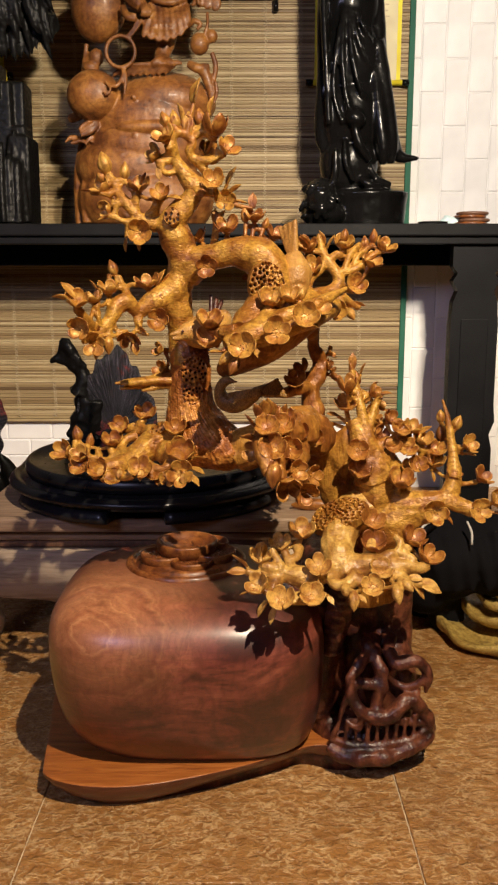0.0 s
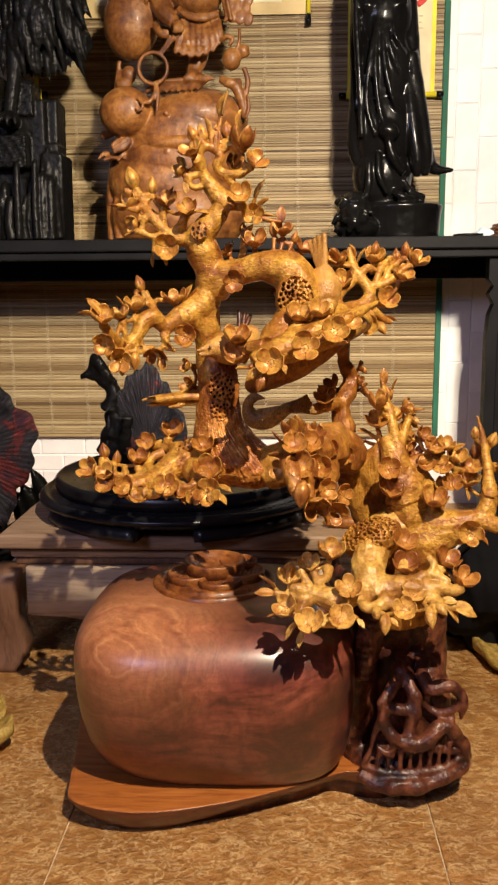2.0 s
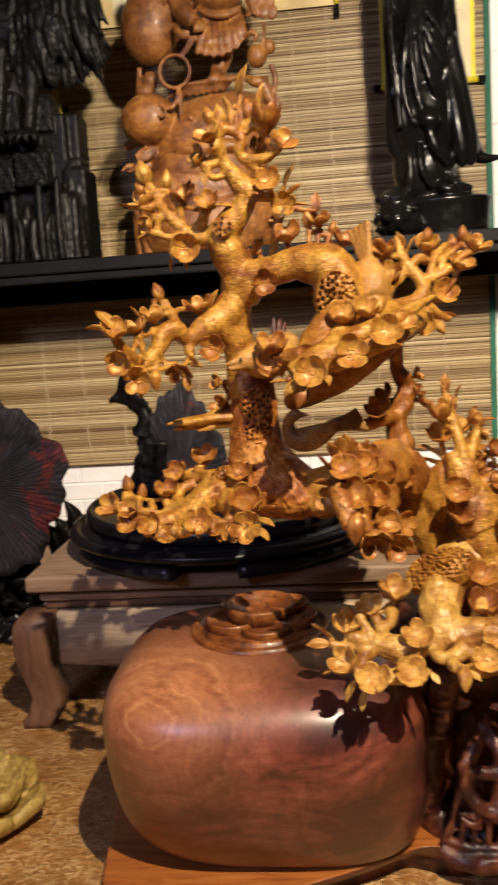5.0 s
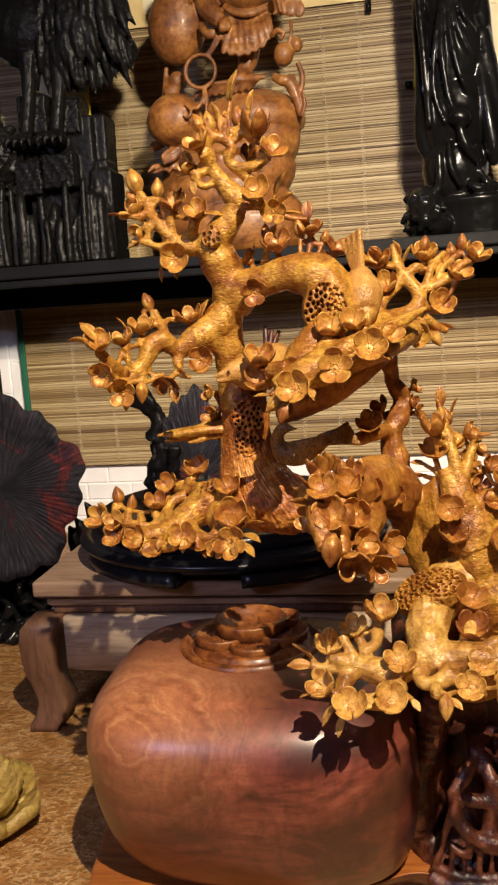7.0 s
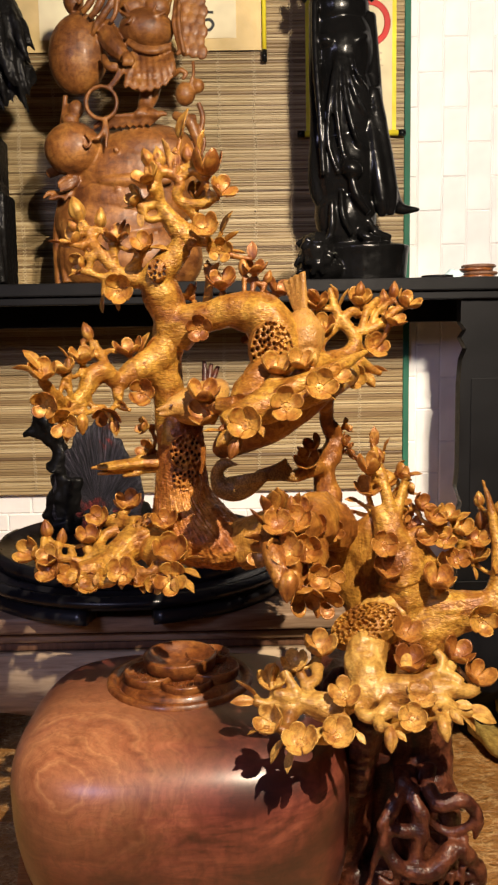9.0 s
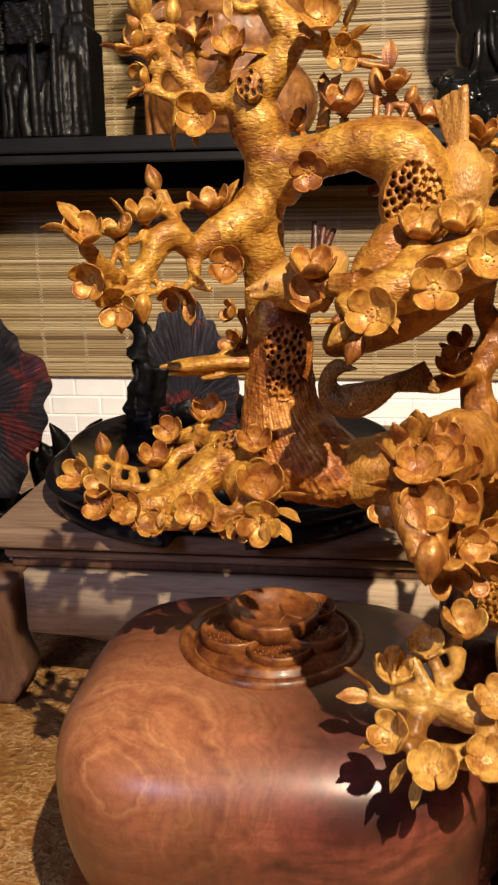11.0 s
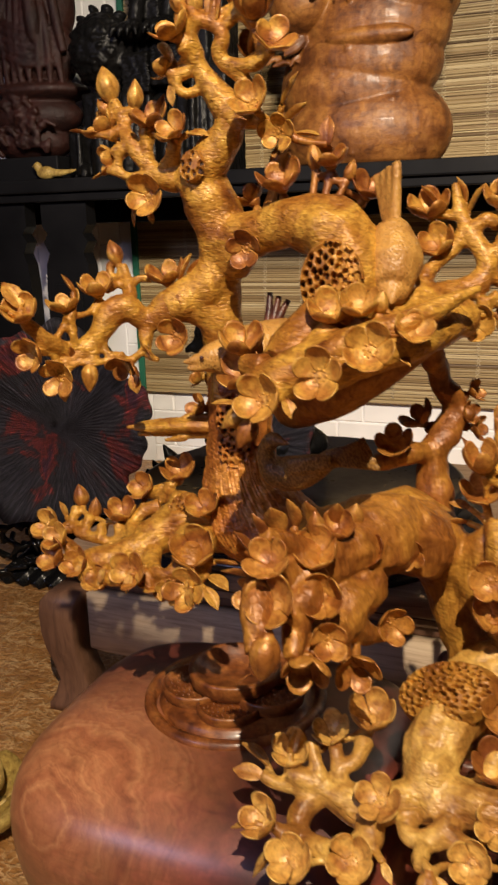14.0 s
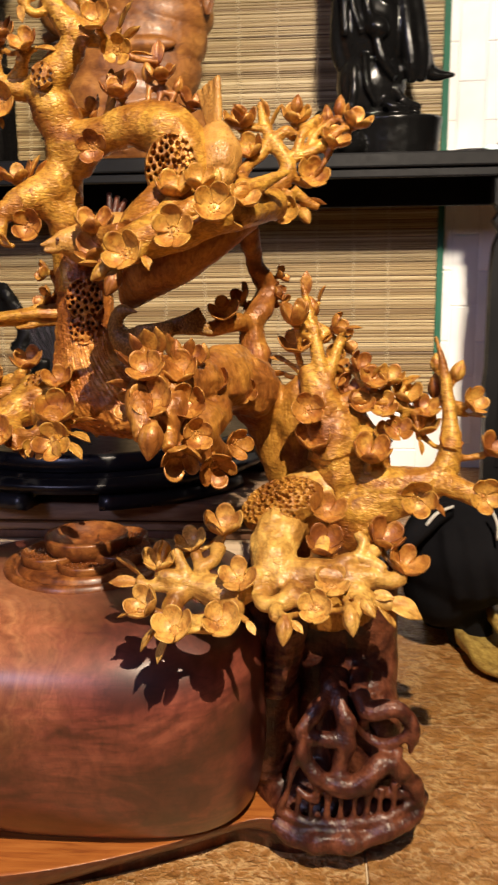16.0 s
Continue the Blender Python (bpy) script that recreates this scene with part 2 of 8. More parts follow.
def vase_wood():
    """Polished red heartwood with cloudy figure and a pale sapwood knot."""
    m, n, l, b = material("polished_heartwood")
    v = coords(n, l, (1, 1, 1))
    warp = noise_tex(n, l, coords(n, l, (0.8, 0.8, 1.7), (0.1, 0.2, 0)), 6.0, 4, 0.6, 1.2)
    tc = n.new("ShaderNodeTexCoord")
    mp = n.new("ShaderNodeMapping")
    mp.inputs["Location"].default_value = (0.185, 0.19, -0.062)
    mp.inputs["Scale"].default_value = (0.8, 0.5, 1.15)
    l.new(tc.outputs["Object"], mp.inputs[0])

    def figure(scale, lines, distort):
        """Growth lines: the contours of a smooth swelling field."""
        f = noise_tex(n, l, mp.outputs[0], scale, 1, 0.4, distort)
        return maths(n, l, "ADD", maths(n, l, "MULTIPLY", maths(n, l, "SINE", maths(n, l, "MULTIPLY", f, lines)), 0.5), 0.5)

    fleck = noise_tex(n, l, coords(n, l, (1.6, 1.6, 0.7), (0, 0.25, 0)), 46, 5, 0.68, 0.5)
    streak = noise_tex(n, l, coords(n, l, (0.6, 0.6, 3), (0, 0.12, 0)), 20, 6, 0.66, 1.6)
    red = ramp(n, l, warp, [(0.30, (0.034, 0.009, 0.006)), (0.45, (0.095, 0.022, 0.013)), (0.58, (0.225, 0.056, 0.034)), (0.72, (0.36, 0.112, 0.064))])
    red = mixed(n, l, 0.75, red, ramp(n, l, streak, [(0.34, (0.42, 0.34, 0.34)), (0.52, (1, 1, 1))]), "MULTIPLY")
    red = mixed(n, l, 0.6, red, ramp(n, l, fleck, [(0.34, (0.5, 0.44, 0.44)), (0.56, (1.1, 1.1, 1.1))]), "MULTIPLY")
    red = mixed(n, l, 0.40, red, ramp(n, l, figure(5.0, 70.0, 1.0), [(0.0, (0.45, 0.40, 0.40)), (0.5, (1, 1, 1))]), "MULTIPLY")
    knot = n.new("ShaderNodeVectorMath")
    knot.operation = "DISTANCE"
    knot.inputs[1].default_value = (-0.150, -0.19, 0.120)
    l.new(tc.outputs["Object"], knot.inputs[0])
    rings = maths(n, l, "ADD", maths(n, l, "MULTIPLY", knot.outputs["Value"], 7.0), maths(n, l, "MULTIPLY", warp, 0.75))
    comb = n.new("ShaderNodeCombineXYZ")
    l.new(rings, comb.inputs[0])
    lines = noise_tex(n, l, comb.outputs[0], 9.0, 5, 0.7, 0.0)
    pale = ramp(n, l, lines, [(0.30, (0.27, 0.082, 0.034)), (0.46, (0.43, 0.160, 0.066)), (0.64, (0.60, 0.275, 0.115))])
    pale = mixed(n, l, 0.6, pale, ramp(n, l, streak, [(0.36, (0.55, 0.45, 0.42)), (0.54, (1.05, 1.05, 1.05))]), "MULTIPLY")
    pale = mixed(n, l, 0.5, pale, ramp(n, l, fleck, [(0.36, (0.6, 0.55, 0.5)), (0.56, (1.05, 1.05, 1.05))]), "MULTIPLY")
    red = mixed(n, l, 0.35, red, ramp(n, l, lines, [(0.34, (0.48, 0.42, 0.42)), (0.60, (1.12, 1.10, 1.08))]), "MULTIPLY")
    dist = n.new("ShaderNodeVectorMath")
    dist.operation = "DISTANCE"
    dist.inputs[1].default_value = (-0.150, -0.12, 0.165)
    l.new(tc.outputs["Object"], dist.inputs[0])
    edge = maths(n, l, "ADD", dist.outputs["Value"], maths(n, l, "MULTIPLY", maths(n, l, "SUBTRACT", streak, 0.5), 0.16))
    patch = ramp(n, l, edge, [(0.06, (1, 1, 1)), (0.22, (0, 0, 0))])
    l.new(mixed(n, l, patch, red, pale), b.inputs["Base Color"])
    l.new(bump(n, l, fleck, 0.06, 0.001), b.inputs["Normal"])
    l.new(ramp(n, l, fleck, [(0.3, (0.58,) * 3), (0.7, (0.50,) * 3)]), b.inputs["Roughness"])
    b.inputs["Specular IOR Level"].default_value = 0.45
    b.inputs["Specular Tint"].default_value = (1.0, 0.76, 0.74, 1)
    b.inputs["Coat Weight"].default_value, b.inputs["Coat Roughness"].default_value = 1.0, 0.32
    b.inputs["Coat IOR"].default_value = 1.58
    return m


def plank_wood(name, stops, scale=(1.2, 14, 14), rough=0.35, coat=0.3, depth=0.25):
    m, n, l, b = material(name)
    streak = noise_tex(n, l, coords(n, l, scale), 6, 6, 0.62, 1.2)
    stain_shade = noise_tex(n, l, coords(n, l), 5, 4)
    c = ramp(n, l, streak, stops)
    c = mixed(n, l, 0.5, c, ramp(n, l, stain_shade, [(0.3, (0.6, 0.56, 0.52)), (0.6, (1, 1, 1))]), "MULTIPLY")
    l.new(c, b.inputs["Base Color"])
    l.new(bump(n, l, streak, depth, 0.003), b.inputs["Normal"])
    b.inputs["Roughness"].default_value = rough
    b.inputs["Coat Weight"].default_value, b.inputs["Coat Roughness"].default_value = coat, 0.3
    return m


wood_vase = vase_wood()
wood_base = plank_wood("orange_base_wood", [(0.3, (0.22, 0.055, 0.015)), (0.5, (0.42, 0.135, 0.028)), (0.7, (0.52, 0.19, 0.045))])
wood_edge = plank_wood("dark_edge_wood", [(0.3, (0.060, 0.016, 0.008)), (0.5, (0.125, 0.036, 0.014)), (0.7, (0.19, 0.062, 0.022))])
wood_table = plank_wood("raw_table_wood", [(0.25, (0.34, 0.22, 0.14)), (0.5, (0.62, 0.47, 0.32)), (0.75, (0.74, 0.59, 0.41))], rough=0.62, coat=0.0)
# top and lip toned darker than the apron: the tree's shadow put into colour
wood_top = plank_wood("shaded_grey_brown_wood", [(0.25, (0.19, 0.115, 0.072)), (0.5, (0.37, 0.245, 0.160)), (0.75, (0.52, 0.37, 0.25))], rough=0.55, coat=0.0)
wood_leg = plank_wood("brown_leg_wood", [(0.25, (0.085, 0.040, 0.024)), (0.6, (0.20, 0.10, 0.058))], (10, 10, 1.2), rough=0.5, coat=0.05)


def lacquer(name, colour, rough, spread=0.1, relief=0.1, scale=40, coat=0.3, spec=0.5):
    m, n, l, b = material(name)
    b.inputs["Specular IOR Level"].default_value = spec
    s = noise_tex(n, l, coords(n, l), scale, 4)
    d = noise_tex(n, l, coords(n, l), 4, 3)
    c2 = tuple(min(1, c * 1.9 + 0.004) for c in colour)
    l.new(ramp(n, l, d, [(0.3, colour), (0.75, c2)]), b.inputs["Base Color"])
    l.new(ramp(n, l, s, [(0.3, (rough + spread,) * 3), (0.7, (max(0.05, rough - spread),) * 3)]), b.inputs["Roughness"])
    l.new(bump(n, l, s, relief, 0.003), b.inputs["Normal"])
    b.inputs["Coat Weight"].default_value = coat
    b.inputs["Coat Roughness"].default_value = 0.15
    return m


black_gloss = lacquer("black_polished_wood", (0.003, 0.0029, 0.0029), 0.21, 0.06, 0.14, 40, 0.0, 0.24)
black_altar = lacquer("black_altar_paint", (0.004, 0.004, 0.0048), 0.5, 0.08, 0.08, 60, 0.0, 0.14)
black_rock = lacquer("black_carved_rock_wood", (0.0032, 0.003, 0.003), 0.38, 0.12, 0.6, 90, 0.0, 0.16)
black_disc = lacquer("black_turned_wood", (0.007, 0.007, 0.009), 0.32, 0.06, 0.05, 50, 0.1, 0.4)
black_cloth = lacquer("black_cloth", (0.005, 0.005, 0.007), 0.9, 0.05, 0.25, 300, 0.0, 0.1)
# near-black wood colour that paints shade into holes and hollows
hole_shade = lacquer("seed_hole_shadowed_wood", (0.035, 0.013, 0.005), 0.7, 0.05, 0.1, 80, 0.0)
white_cord = lacquer("white_cord", (0.62, 0.6, 0.57), 0.7, 0.05, 0.2, 200, 0.0)
green_trim = lacquer("green_cloth_trim", (0.008, 0.085, 0.05), 0.7, 0.05, 0.2, 200, 0.0)
white_wall = lacquer("white_foam_brick", (0.76, 0.76, 0.765), 0.5, 0.05, 0.5, 30, 0.0)
grout_white = lacquer("white_joint", (0.74, 0.74, 0.74), 0.6, 0.05, 0.1, 60, 0.0)
plaster = lacquer("ceiling_plaster", (0.09, 0.08, 0.07), 0.8, 0.05, 0.1, 30, 0.0)
brown_wall = lacquer("dark_shop_wall", (0.035, 0.026, 0.021), 0.7, 0.05, 0.1, 20, 0.0)
paper_cream = lacquer("cream_scroll_paper", (0.60, 0.50, 0.33), 0.75, 0.05, 0.08, 60, 0.0)
paper_gold = lacquer("gold_brocade", (0.50, 0.375, 0.17), 0.6, 0.22, 0.2, 90, 0.0)
yellow_cloth = lacquer("yellow_ribbon", (0.68, 0.50, 0.02), 0.6, 0.05, 0.1, 120, 0.0)
black_ink = lacquer("black_ink", (0.012, 0.012, 0.012), 0.6, 0.05, 0.02, 50, 0.0)
red_ink = lacquer("red_ink", (0.42, 0.018, 0.014), 0.6, 0.05, 0.02, 50, 0.0)
thread = lacquer("pale_thread", (0.42, 0.35, 0.23), 0.8, 0.05, 0.1, 200, 0.0)
paper_blue = lacquer("pale_blue_wrapper", (0.40, 0.52, 0.58), 0.5, 0.05, 0.3, 60, 0.0)
steel = lacquer("steel_hook", (0.5, 0.5, 0.5), 0.3, 0.05, 0.0, 60, 0.0)
steel.node_tree.nodes["Principled BSDF"].inputs["Metallic"].default_value = 1.0


def bamboo():
    """Slats that differ stick by stick from straw to brown."""
    m, n, l, b = material("bamboo_slats")
    geo = n.new("ShaderNodeNewGeometry")
    per = ramp(n, l, geo.outputs["Random Per Island"], [(0.0, (0.12, 0.070, 0.030)), (0.08, (0.24, 0.160, 0.074)), (0.30, (0.36, 0.262, 0.132)), (0.75, (0.46, 0.350, 0.185)), (1.0, (0.58, 0.47, 0.28))])
    along = noise_tex(n, l, coords(n, l, (1.6, 1, 60)), 4, 4, 0.6)
    l.new(mixed(n, l, 0.7, per, ramp(n, l, along, [(0.3, (0.55, 0.5, 0.42)), (0.6, (1, 1, 1))]), "MULTIPLY"), b.inputs["Base Color"])
    b.inputs["Roughness"].default_value = 0.5
    return m


def floor_tile():
    """Brown glazed tile: torn, scale-like crinkles, each pale along one edge."""
    m, n, l, b = material("brown_crinkle_tile")
    v = coords(n, l, (1, 1.25, 1), shuffle=3.0)

    def warped(scale, amount):
        w = n.new("ShaderNodeTexNoise")
        w.inputs["Scale"].default_value, w.inputs["Detail"].default_value = scale, 4
        l.new(v, w.inputs["Vector"])
        add = n.new("ShaderNodeMixRGB")
        add.blend_type = "LINEAR_LIGHT"
        add.inputs[0].default_value = amount
        l.new(v, add.inputs[1])
        l.new(w.outputs["Color"], add.inputs[2])
        return add.outputs[0]

    lump = noise_tex(n, l, warped(36, 0.012), 44, 3, 0.6, 0.3)
    curl = noise_tex(n, l, warped(55, 0.010), 54, 3, 0.55, 0.35)
    ridge = maths(n, l, "SUBTRACT", 1.0, maths(n, l, "ABSOLUTE", maths(n, l, "SUBTRACT", maths(n, l, "MULTIPLY", curl, 2.0), 1.0)))
    cloud = noise_tex(n, l, v, 7, 4)
    patchy = noise_tex(n, l, v, 30, 3)
    c = ramp(n, l, lump, [(0.32, (0.285, 0.125, 0.034)), (0.48, (0.345, 0.160, 0.046)), (0.62, (0.385, 0.188, 0.056)), (0.75, (0.45, 0.235, 0.078))])
    vein = ramp(n, l, ridge, [(0.86, (0, 0, 0)), (1.0, (0.95, 0.95, 0.95))])
    vein = mixed(n, l, 1.0, vein, ramp(n, l, patchy, [(0.38, (0, 0, 0)), (0.55, (0.9, 0.9, 0.9))]), "MULTIPLY")
    c = mixed(n, l, vein, c, (0.66, 0.44, 0.21))
    c = mixed(n, l, 0.25, c, ramp(n, l, ridge, [(0.35, (0.62, 0.56, 0.50)), (0.75, (1.05, 1.05, 1.05))]), "MULTIPLY")
    c = mixed(n, l, 0.55, c, ramp(n, l, cloud, [(0.32, (0.66, 0.63, 0.60)), (0.62, (1.1, 1.1, 1.1))]), "MULTIPLY")
    l.new(c, b.inputs["Base Color"])
    l.new(bump(n, l, lump, 0.9, 0.010, bump(n, l, ridge, 0.8, 0.004)), b.inputs["Normal"])
    l.new(ramp(n, l, cloud, [(0.3, (0.42,) * 3), (0.7, (0.28,) * 3)]), b.inputs["Roughness"])
    return m


def lotus_leaf(name, hub, strands):
    """Dark lacquered leaf: hair-fine strands radiating from its hub, slate and dull red on black."""
    m, n, l, b = material(name)
    tc = n.new("ShaderNodeTexCoord")
    off = n.new("ShaderNodeVectorMath")
    off.operation = "SUBTRACT"
    off.inputs[1].default_value = hub
    l.new(tc.outputs["Object"], off.inputs[0])
    s = n.new("ShaderNodeSeparateXYZ")
    l.new(off.outputs[0], s.inputs[0])
    at = n.new("ShaderNodeMath")
    at.operation = "ARCTAN2"
    l.new(s.outputs[0], at.inputs[0])
    l.new(s.outputs[2], at.inputs[1])
    ln = n.new("ShaderNodeVectorMath")
    ln.operation = "LENGTH"
    l.new(off.outputs[0], ln.inputs[0])
    c = n.new("ShaderNodeCombineXYZ")
    l.new(maths(n, l, "MULTIPLY", at.outputs[0], strands), c.inputs[0])
    l.new(maths(n, l, "MULTIPLY", ln.outputs["Value"], 16.0), c.inputs[1])
    hair = noise_tex(n, l, c.outputs[0], 1.0, 6, 0.75, 0.9)
    d = noise_tex(n, l, coords(n, l), 9, 4, 0.6, 0.5)
    col = ramp(n, l, d, [(0.34, (0.008, 0.007, 0.009)), (0.50, (0.022, 0.021, 0.028)), (0.55, (0.022, 0.016, 0.020)), (0.60, (0.105, 0.018, 0.016)), (0.67, (0.040, 0.014, 0.024))])
    col = mixed(n, l, 0.9, col, ramp(n, l, hair, [(0.40, (0.2, 0.2, 0.2)), (0.52, (1, 1, 1)), (0.60, (3.0, 2.8, 2.9)), (0.70, (8.0, 7.0, 6.8))]), "MULTIPLY")
    l.new(col, b.inputs["Base Color"])
    l.new(bump(n, l, hair, 0.7, 0.004), b.inputs["Normal"])
    b.inputs["Roughness"].default_value = 0.5
    b.inputs["Specular IOR Level"].default_value = 0.25
    return m


bamboo_mat, tile_mat = bamboo(), floor_tile()
leaf_mat, fan_mat = lotus_leaf("dark_leaf_lacquer", (0.02, 0, -0.03), 95), lotus_leaf("dark_fan_lacquer", (0.0, 0, -0.06), 60)
grout_floor = lacquer("floor_grout", (0.46, 0.38, 0.27), 0.8, 0.05, 0.1, 80, 0.0)

# ---- mesh helpers ----


def place_of(ob):
    p = Vector((0, 0, 0))
    while ob:
        p += ob.location
        ob = ob.parent
    return p


def part(name, bm, mat, parent=None, label="", smooth=True, kind=""):
    """Link a bmesh given in world metres as one object, its origin in the middle of its box."""
    lo = Vector([min(v.co[i] for v in bm.verts) for i in range(3)])
    hi = Vector([max(v.co[i] for v in bm.verts) for i in range(3)])
    mid = (lo + hi) / 2
    bmesh.ops.translate(bm, verts=bm.verts, vec=-mid)
    bmesh.ops.recalc_face_normals(bm, faces=bm.faces)
    me = bpy.data.meshes.new(name)
    bm.to_mesh(me)
    bm.free()
    for p in me.polygons:
        p.use_smooth = smooth
    me.materials.append(mat)
    ob = new(name, me)
    ob.location = mid - (place_of(parent) if parent else Vector((0, 0, 0)))
    ob.parent = parent
    return tagged(ob, label, "", "", kind)


def thing(name, at, label, category, group="", kind=""):
    ob = new(name)
    ob.empty_display_size = 0.05
    ob.location = at
    return tagged(ob, label, category, group, kind)


def box(bm, lo, hi, bevel=0.0, segs=2):
    m = Matrix.Translation((Vector(lo) + Vector(hi)) / 2) @ Matrix.Diagonal((*(Vector(hi) - Vector(lo)), 1))
    got = bmesh.ops.create_cube(bm, size=1, matrix=m)["verts"]
    if bevel:
        edges = list({e for v in got for e in v.link_edges})
        bmesh.ops.bevel(bm, geom=edges, offset=bevel, segments=segs, profile=0.5, affect="EDGES")
    return bm


def ball(bm, c, r, rot=(0, 0, 0), seg=16, rings=10):
    r = (r, r, r) if isinstance(r, (int, float)) else r
    m = Matrix.Translation(c) @ Euler([radians(a) for a in rot]).to_matrix().to_4x4() @ Matrix.Diagonal((*r, 1))
    rows = [[bm.verts.new(m @ Vector((math.sin(math.pi * i / rings) * math.cos(2 * math.pi * k / seg), math.sin(math.pi * i / rings) * math.sin(2 * math.pi * k / seg), math.cos(math.pi * i / rings)))) for k in range(seg)] for i in range(1, rings)]
    top, end = bm.verts.new(m @ Vector((0, 0, 1))), bm.verts.new(m @ Vector((0, 0, -1)))
    for k in range(seg):
        q = (k + 1) % seg
        bm.faces.new((top, rows[0][k], rows[0][q]))
        bm.faces.new((end, rows[-1][q], rows[-1][k]))
        for u, w in zip(rows, rows[1:]):
            bm.faces.new((u[k], w[k], w[q], u[q]))
    return [top, end] + [v for row in rows for v in row]


def spline(pts, steps=5):
    """Catmull-Rom through (x, y, z, r) rows."""
    out = []
    p = [np.array(q, float) for q in pts]
    p = [2 * p[0] - p[1]] + p + [2 * p[-1] - p[-2]]
    for i in range(1, len(p) - 2):
        for s in range(steps):
            t = s / steps
            out.append(0.5 * (2 * p[i] + (p[i + 1] - p[i - 1]) * t + (2 * p[i - 1] - 5 * p[i] + 4 * p[i + 1] - p[i + 2]) * t * t + (3 * p[i] - p[i - 1] - 3 * p[i + 1] + p[i + 2]) * t ** 3))
    out.append(p[-2])
    return out


def tube(bm, pts, n=10, steps=5, wob=0.0):
    rows = spline(pts, steps) if steps > 1 else [np.array(q, float) for q in pts]
    rings, side = [], None
    for i, q in enumerate(rows):
        d = Vector((rows[min(i + 1, len(rows) - 1)] - rows[max(i - 1, 0)])[:3])
        d = d.normalized() if d.length > 1e-9 else Vector((0, 0, 1))
        if side is None:
            side = d.orthogonal().normalized()
        side = (side - d * side.dot(d)).normalized()
        up = d.cross(side)
        c, r = Vector(q[:3]), max(float(q[3]), 0.0006)
        ring = []
        for k in range(n):
            a = 2 * math.pi * k / n
            o = side * math.cos(a) + up * math.sin(a)
            w = 1 + (wob * noise.noise((c + o * r) * 45) if wob else 0)
            ring.append(bm.verts.new(c + o * r * w))
        rings.append(ring)
    for a, b in zip(rings, rings[1:]):
        for k in range(n):
            bm.faces.new((a[k], a[(k + 1) % n], b[(k + 1) % n], b[k]))
    bm.faces.new(rings[0][::-1])
    bm.faces.new(rings[-1])
    return bm


def lathe(bm, profile, c, n=48, squash=(1, 1)):
    """Turn (radius, z) rows about the upright line through c."""
    rings = [[bm.verts.new((c[0] + r * squash[0] * math.cos(2 * math.pi * k / n), c[1] + r * squash[1] * math.sin(2 * math.pi * k / n), c[2] + z)) for k in range(n)] for r, z in profile]
    for a, b in zip(rings, rings[1:]):
        for k in range(n):
            bm.faces.new((a[k], a[(k + 1) % n], b[(k + 1) % n], b[k]))
    bm.faces.new(rings[0][::-1])
    bm.faces.new(rings[-1])
    return bm


def slab(bm, outline, z0, z1, bevel=0.0):
    """An upright prism over an outline of (x, y)."""
    low = [bm.verts.new((x, y, z0)) for x, y in outline]
    top = [bm.verts.new((x, y, z1)) for x, y in outline]
    k = len(low)
    for i in range(k):
        bm.faces.new((low[i], low[(i + 1) % k], top[(i + 1) % k], top[i]))
    f = [bm.faces.new(low[::-1]), bm.faces.new(top)]
    if bevel:
        bmesh.ops.bevel(bm, geom=list(f[1].edges), offset=bevel, segments=3, profile=0.5, affect="EDGES")
    return bm


def board(bm, outline, y0, y1):
    """A standing board: an outline of (x, z) from y0 to y1."""
    a = [bm.verts.new((x, y0, z)) for x, z in outline]
    b = [bm.verts.new((x, y1, z)) for x, z in outline]
    k = len(a)
    for i in range(k):
        bm.faces.new((a[i], a[(i + 1) % k], b[(i + 1) % k], b[i]))
    bm.faces.new(a[::-1])
    bm.faces.new(b)
    return bm


def weathered(ob, strength, size):
    """Uneven carved surface: pushes the skin in and out by a cloudy pattern."""
    tex = bpy.data.textures.new("uneven", "CLOUDS")
    tex.noise_scale, tex.noise_depth = size, 2
    d = ob.modifiers.new("uneven", "DISPLACE")
    d.texture, d.strength, d.mid_level, d.texture_coords = tex, strength, 0.5, "LOCAL"
    return ob


def fuse(ob, voxel, smooth=4):
    """Melt overlapping lumps into one carved skin."""
    r = ob.modifiers.new("melt", "REMESH")
    r.mode, r.voxel_size, r.use_smooth_shade = "VOXEL", voxel, True
    if smooth:
        s = ob.modifiers.new("soften", "SMOOTH")
        s.factor, s.iterations = 0.5, smooth
    return ob


# ---- room ----
room_floor = tagged(part("floor", slab(bmesh.new(), [(-2.8, -2.3), (2.8, -2.3), (2.8, 3.6), (-2.8, 3.6)], -0.1, -0.004), grout_floor, smooth=False), "brown glazed tiled shop floor with pale joints", "floor", "", "structure")
wall_north = tagged(part("wall_north", box(bmesh.new(), (-2.8, 3.44, 0), (2.8, 3.6, 2.9)), grout_white, smooth=False), "white brick-patterned back wall of the shop", "wall", "", "structure")
for nm, lo, hi in (("wall_south", (-2.8, -2.45, 0), (2.8, -2.3, 2.9)), ("wall_west", (-2.95, -2.3, 0), (-2.8, 3.6, 2.9)), ("wall_east", (2.8, -2.3, 0), (2.95, 3.6, 2.9))):
    tagged(part(nm, box(bmesh.new(), lo, hi), brown_wall, smooth=False), "plain dark brown shop wall", "wall", "", "structure")
tagged(part("ceiling", box(bmesh.new(), (-2.95, -2.45, 2.9), (2.95, 3.6, 3.0)), plaster, smooth=False), "plain off-white plaster ceiling", "ceiling", "", "structure")

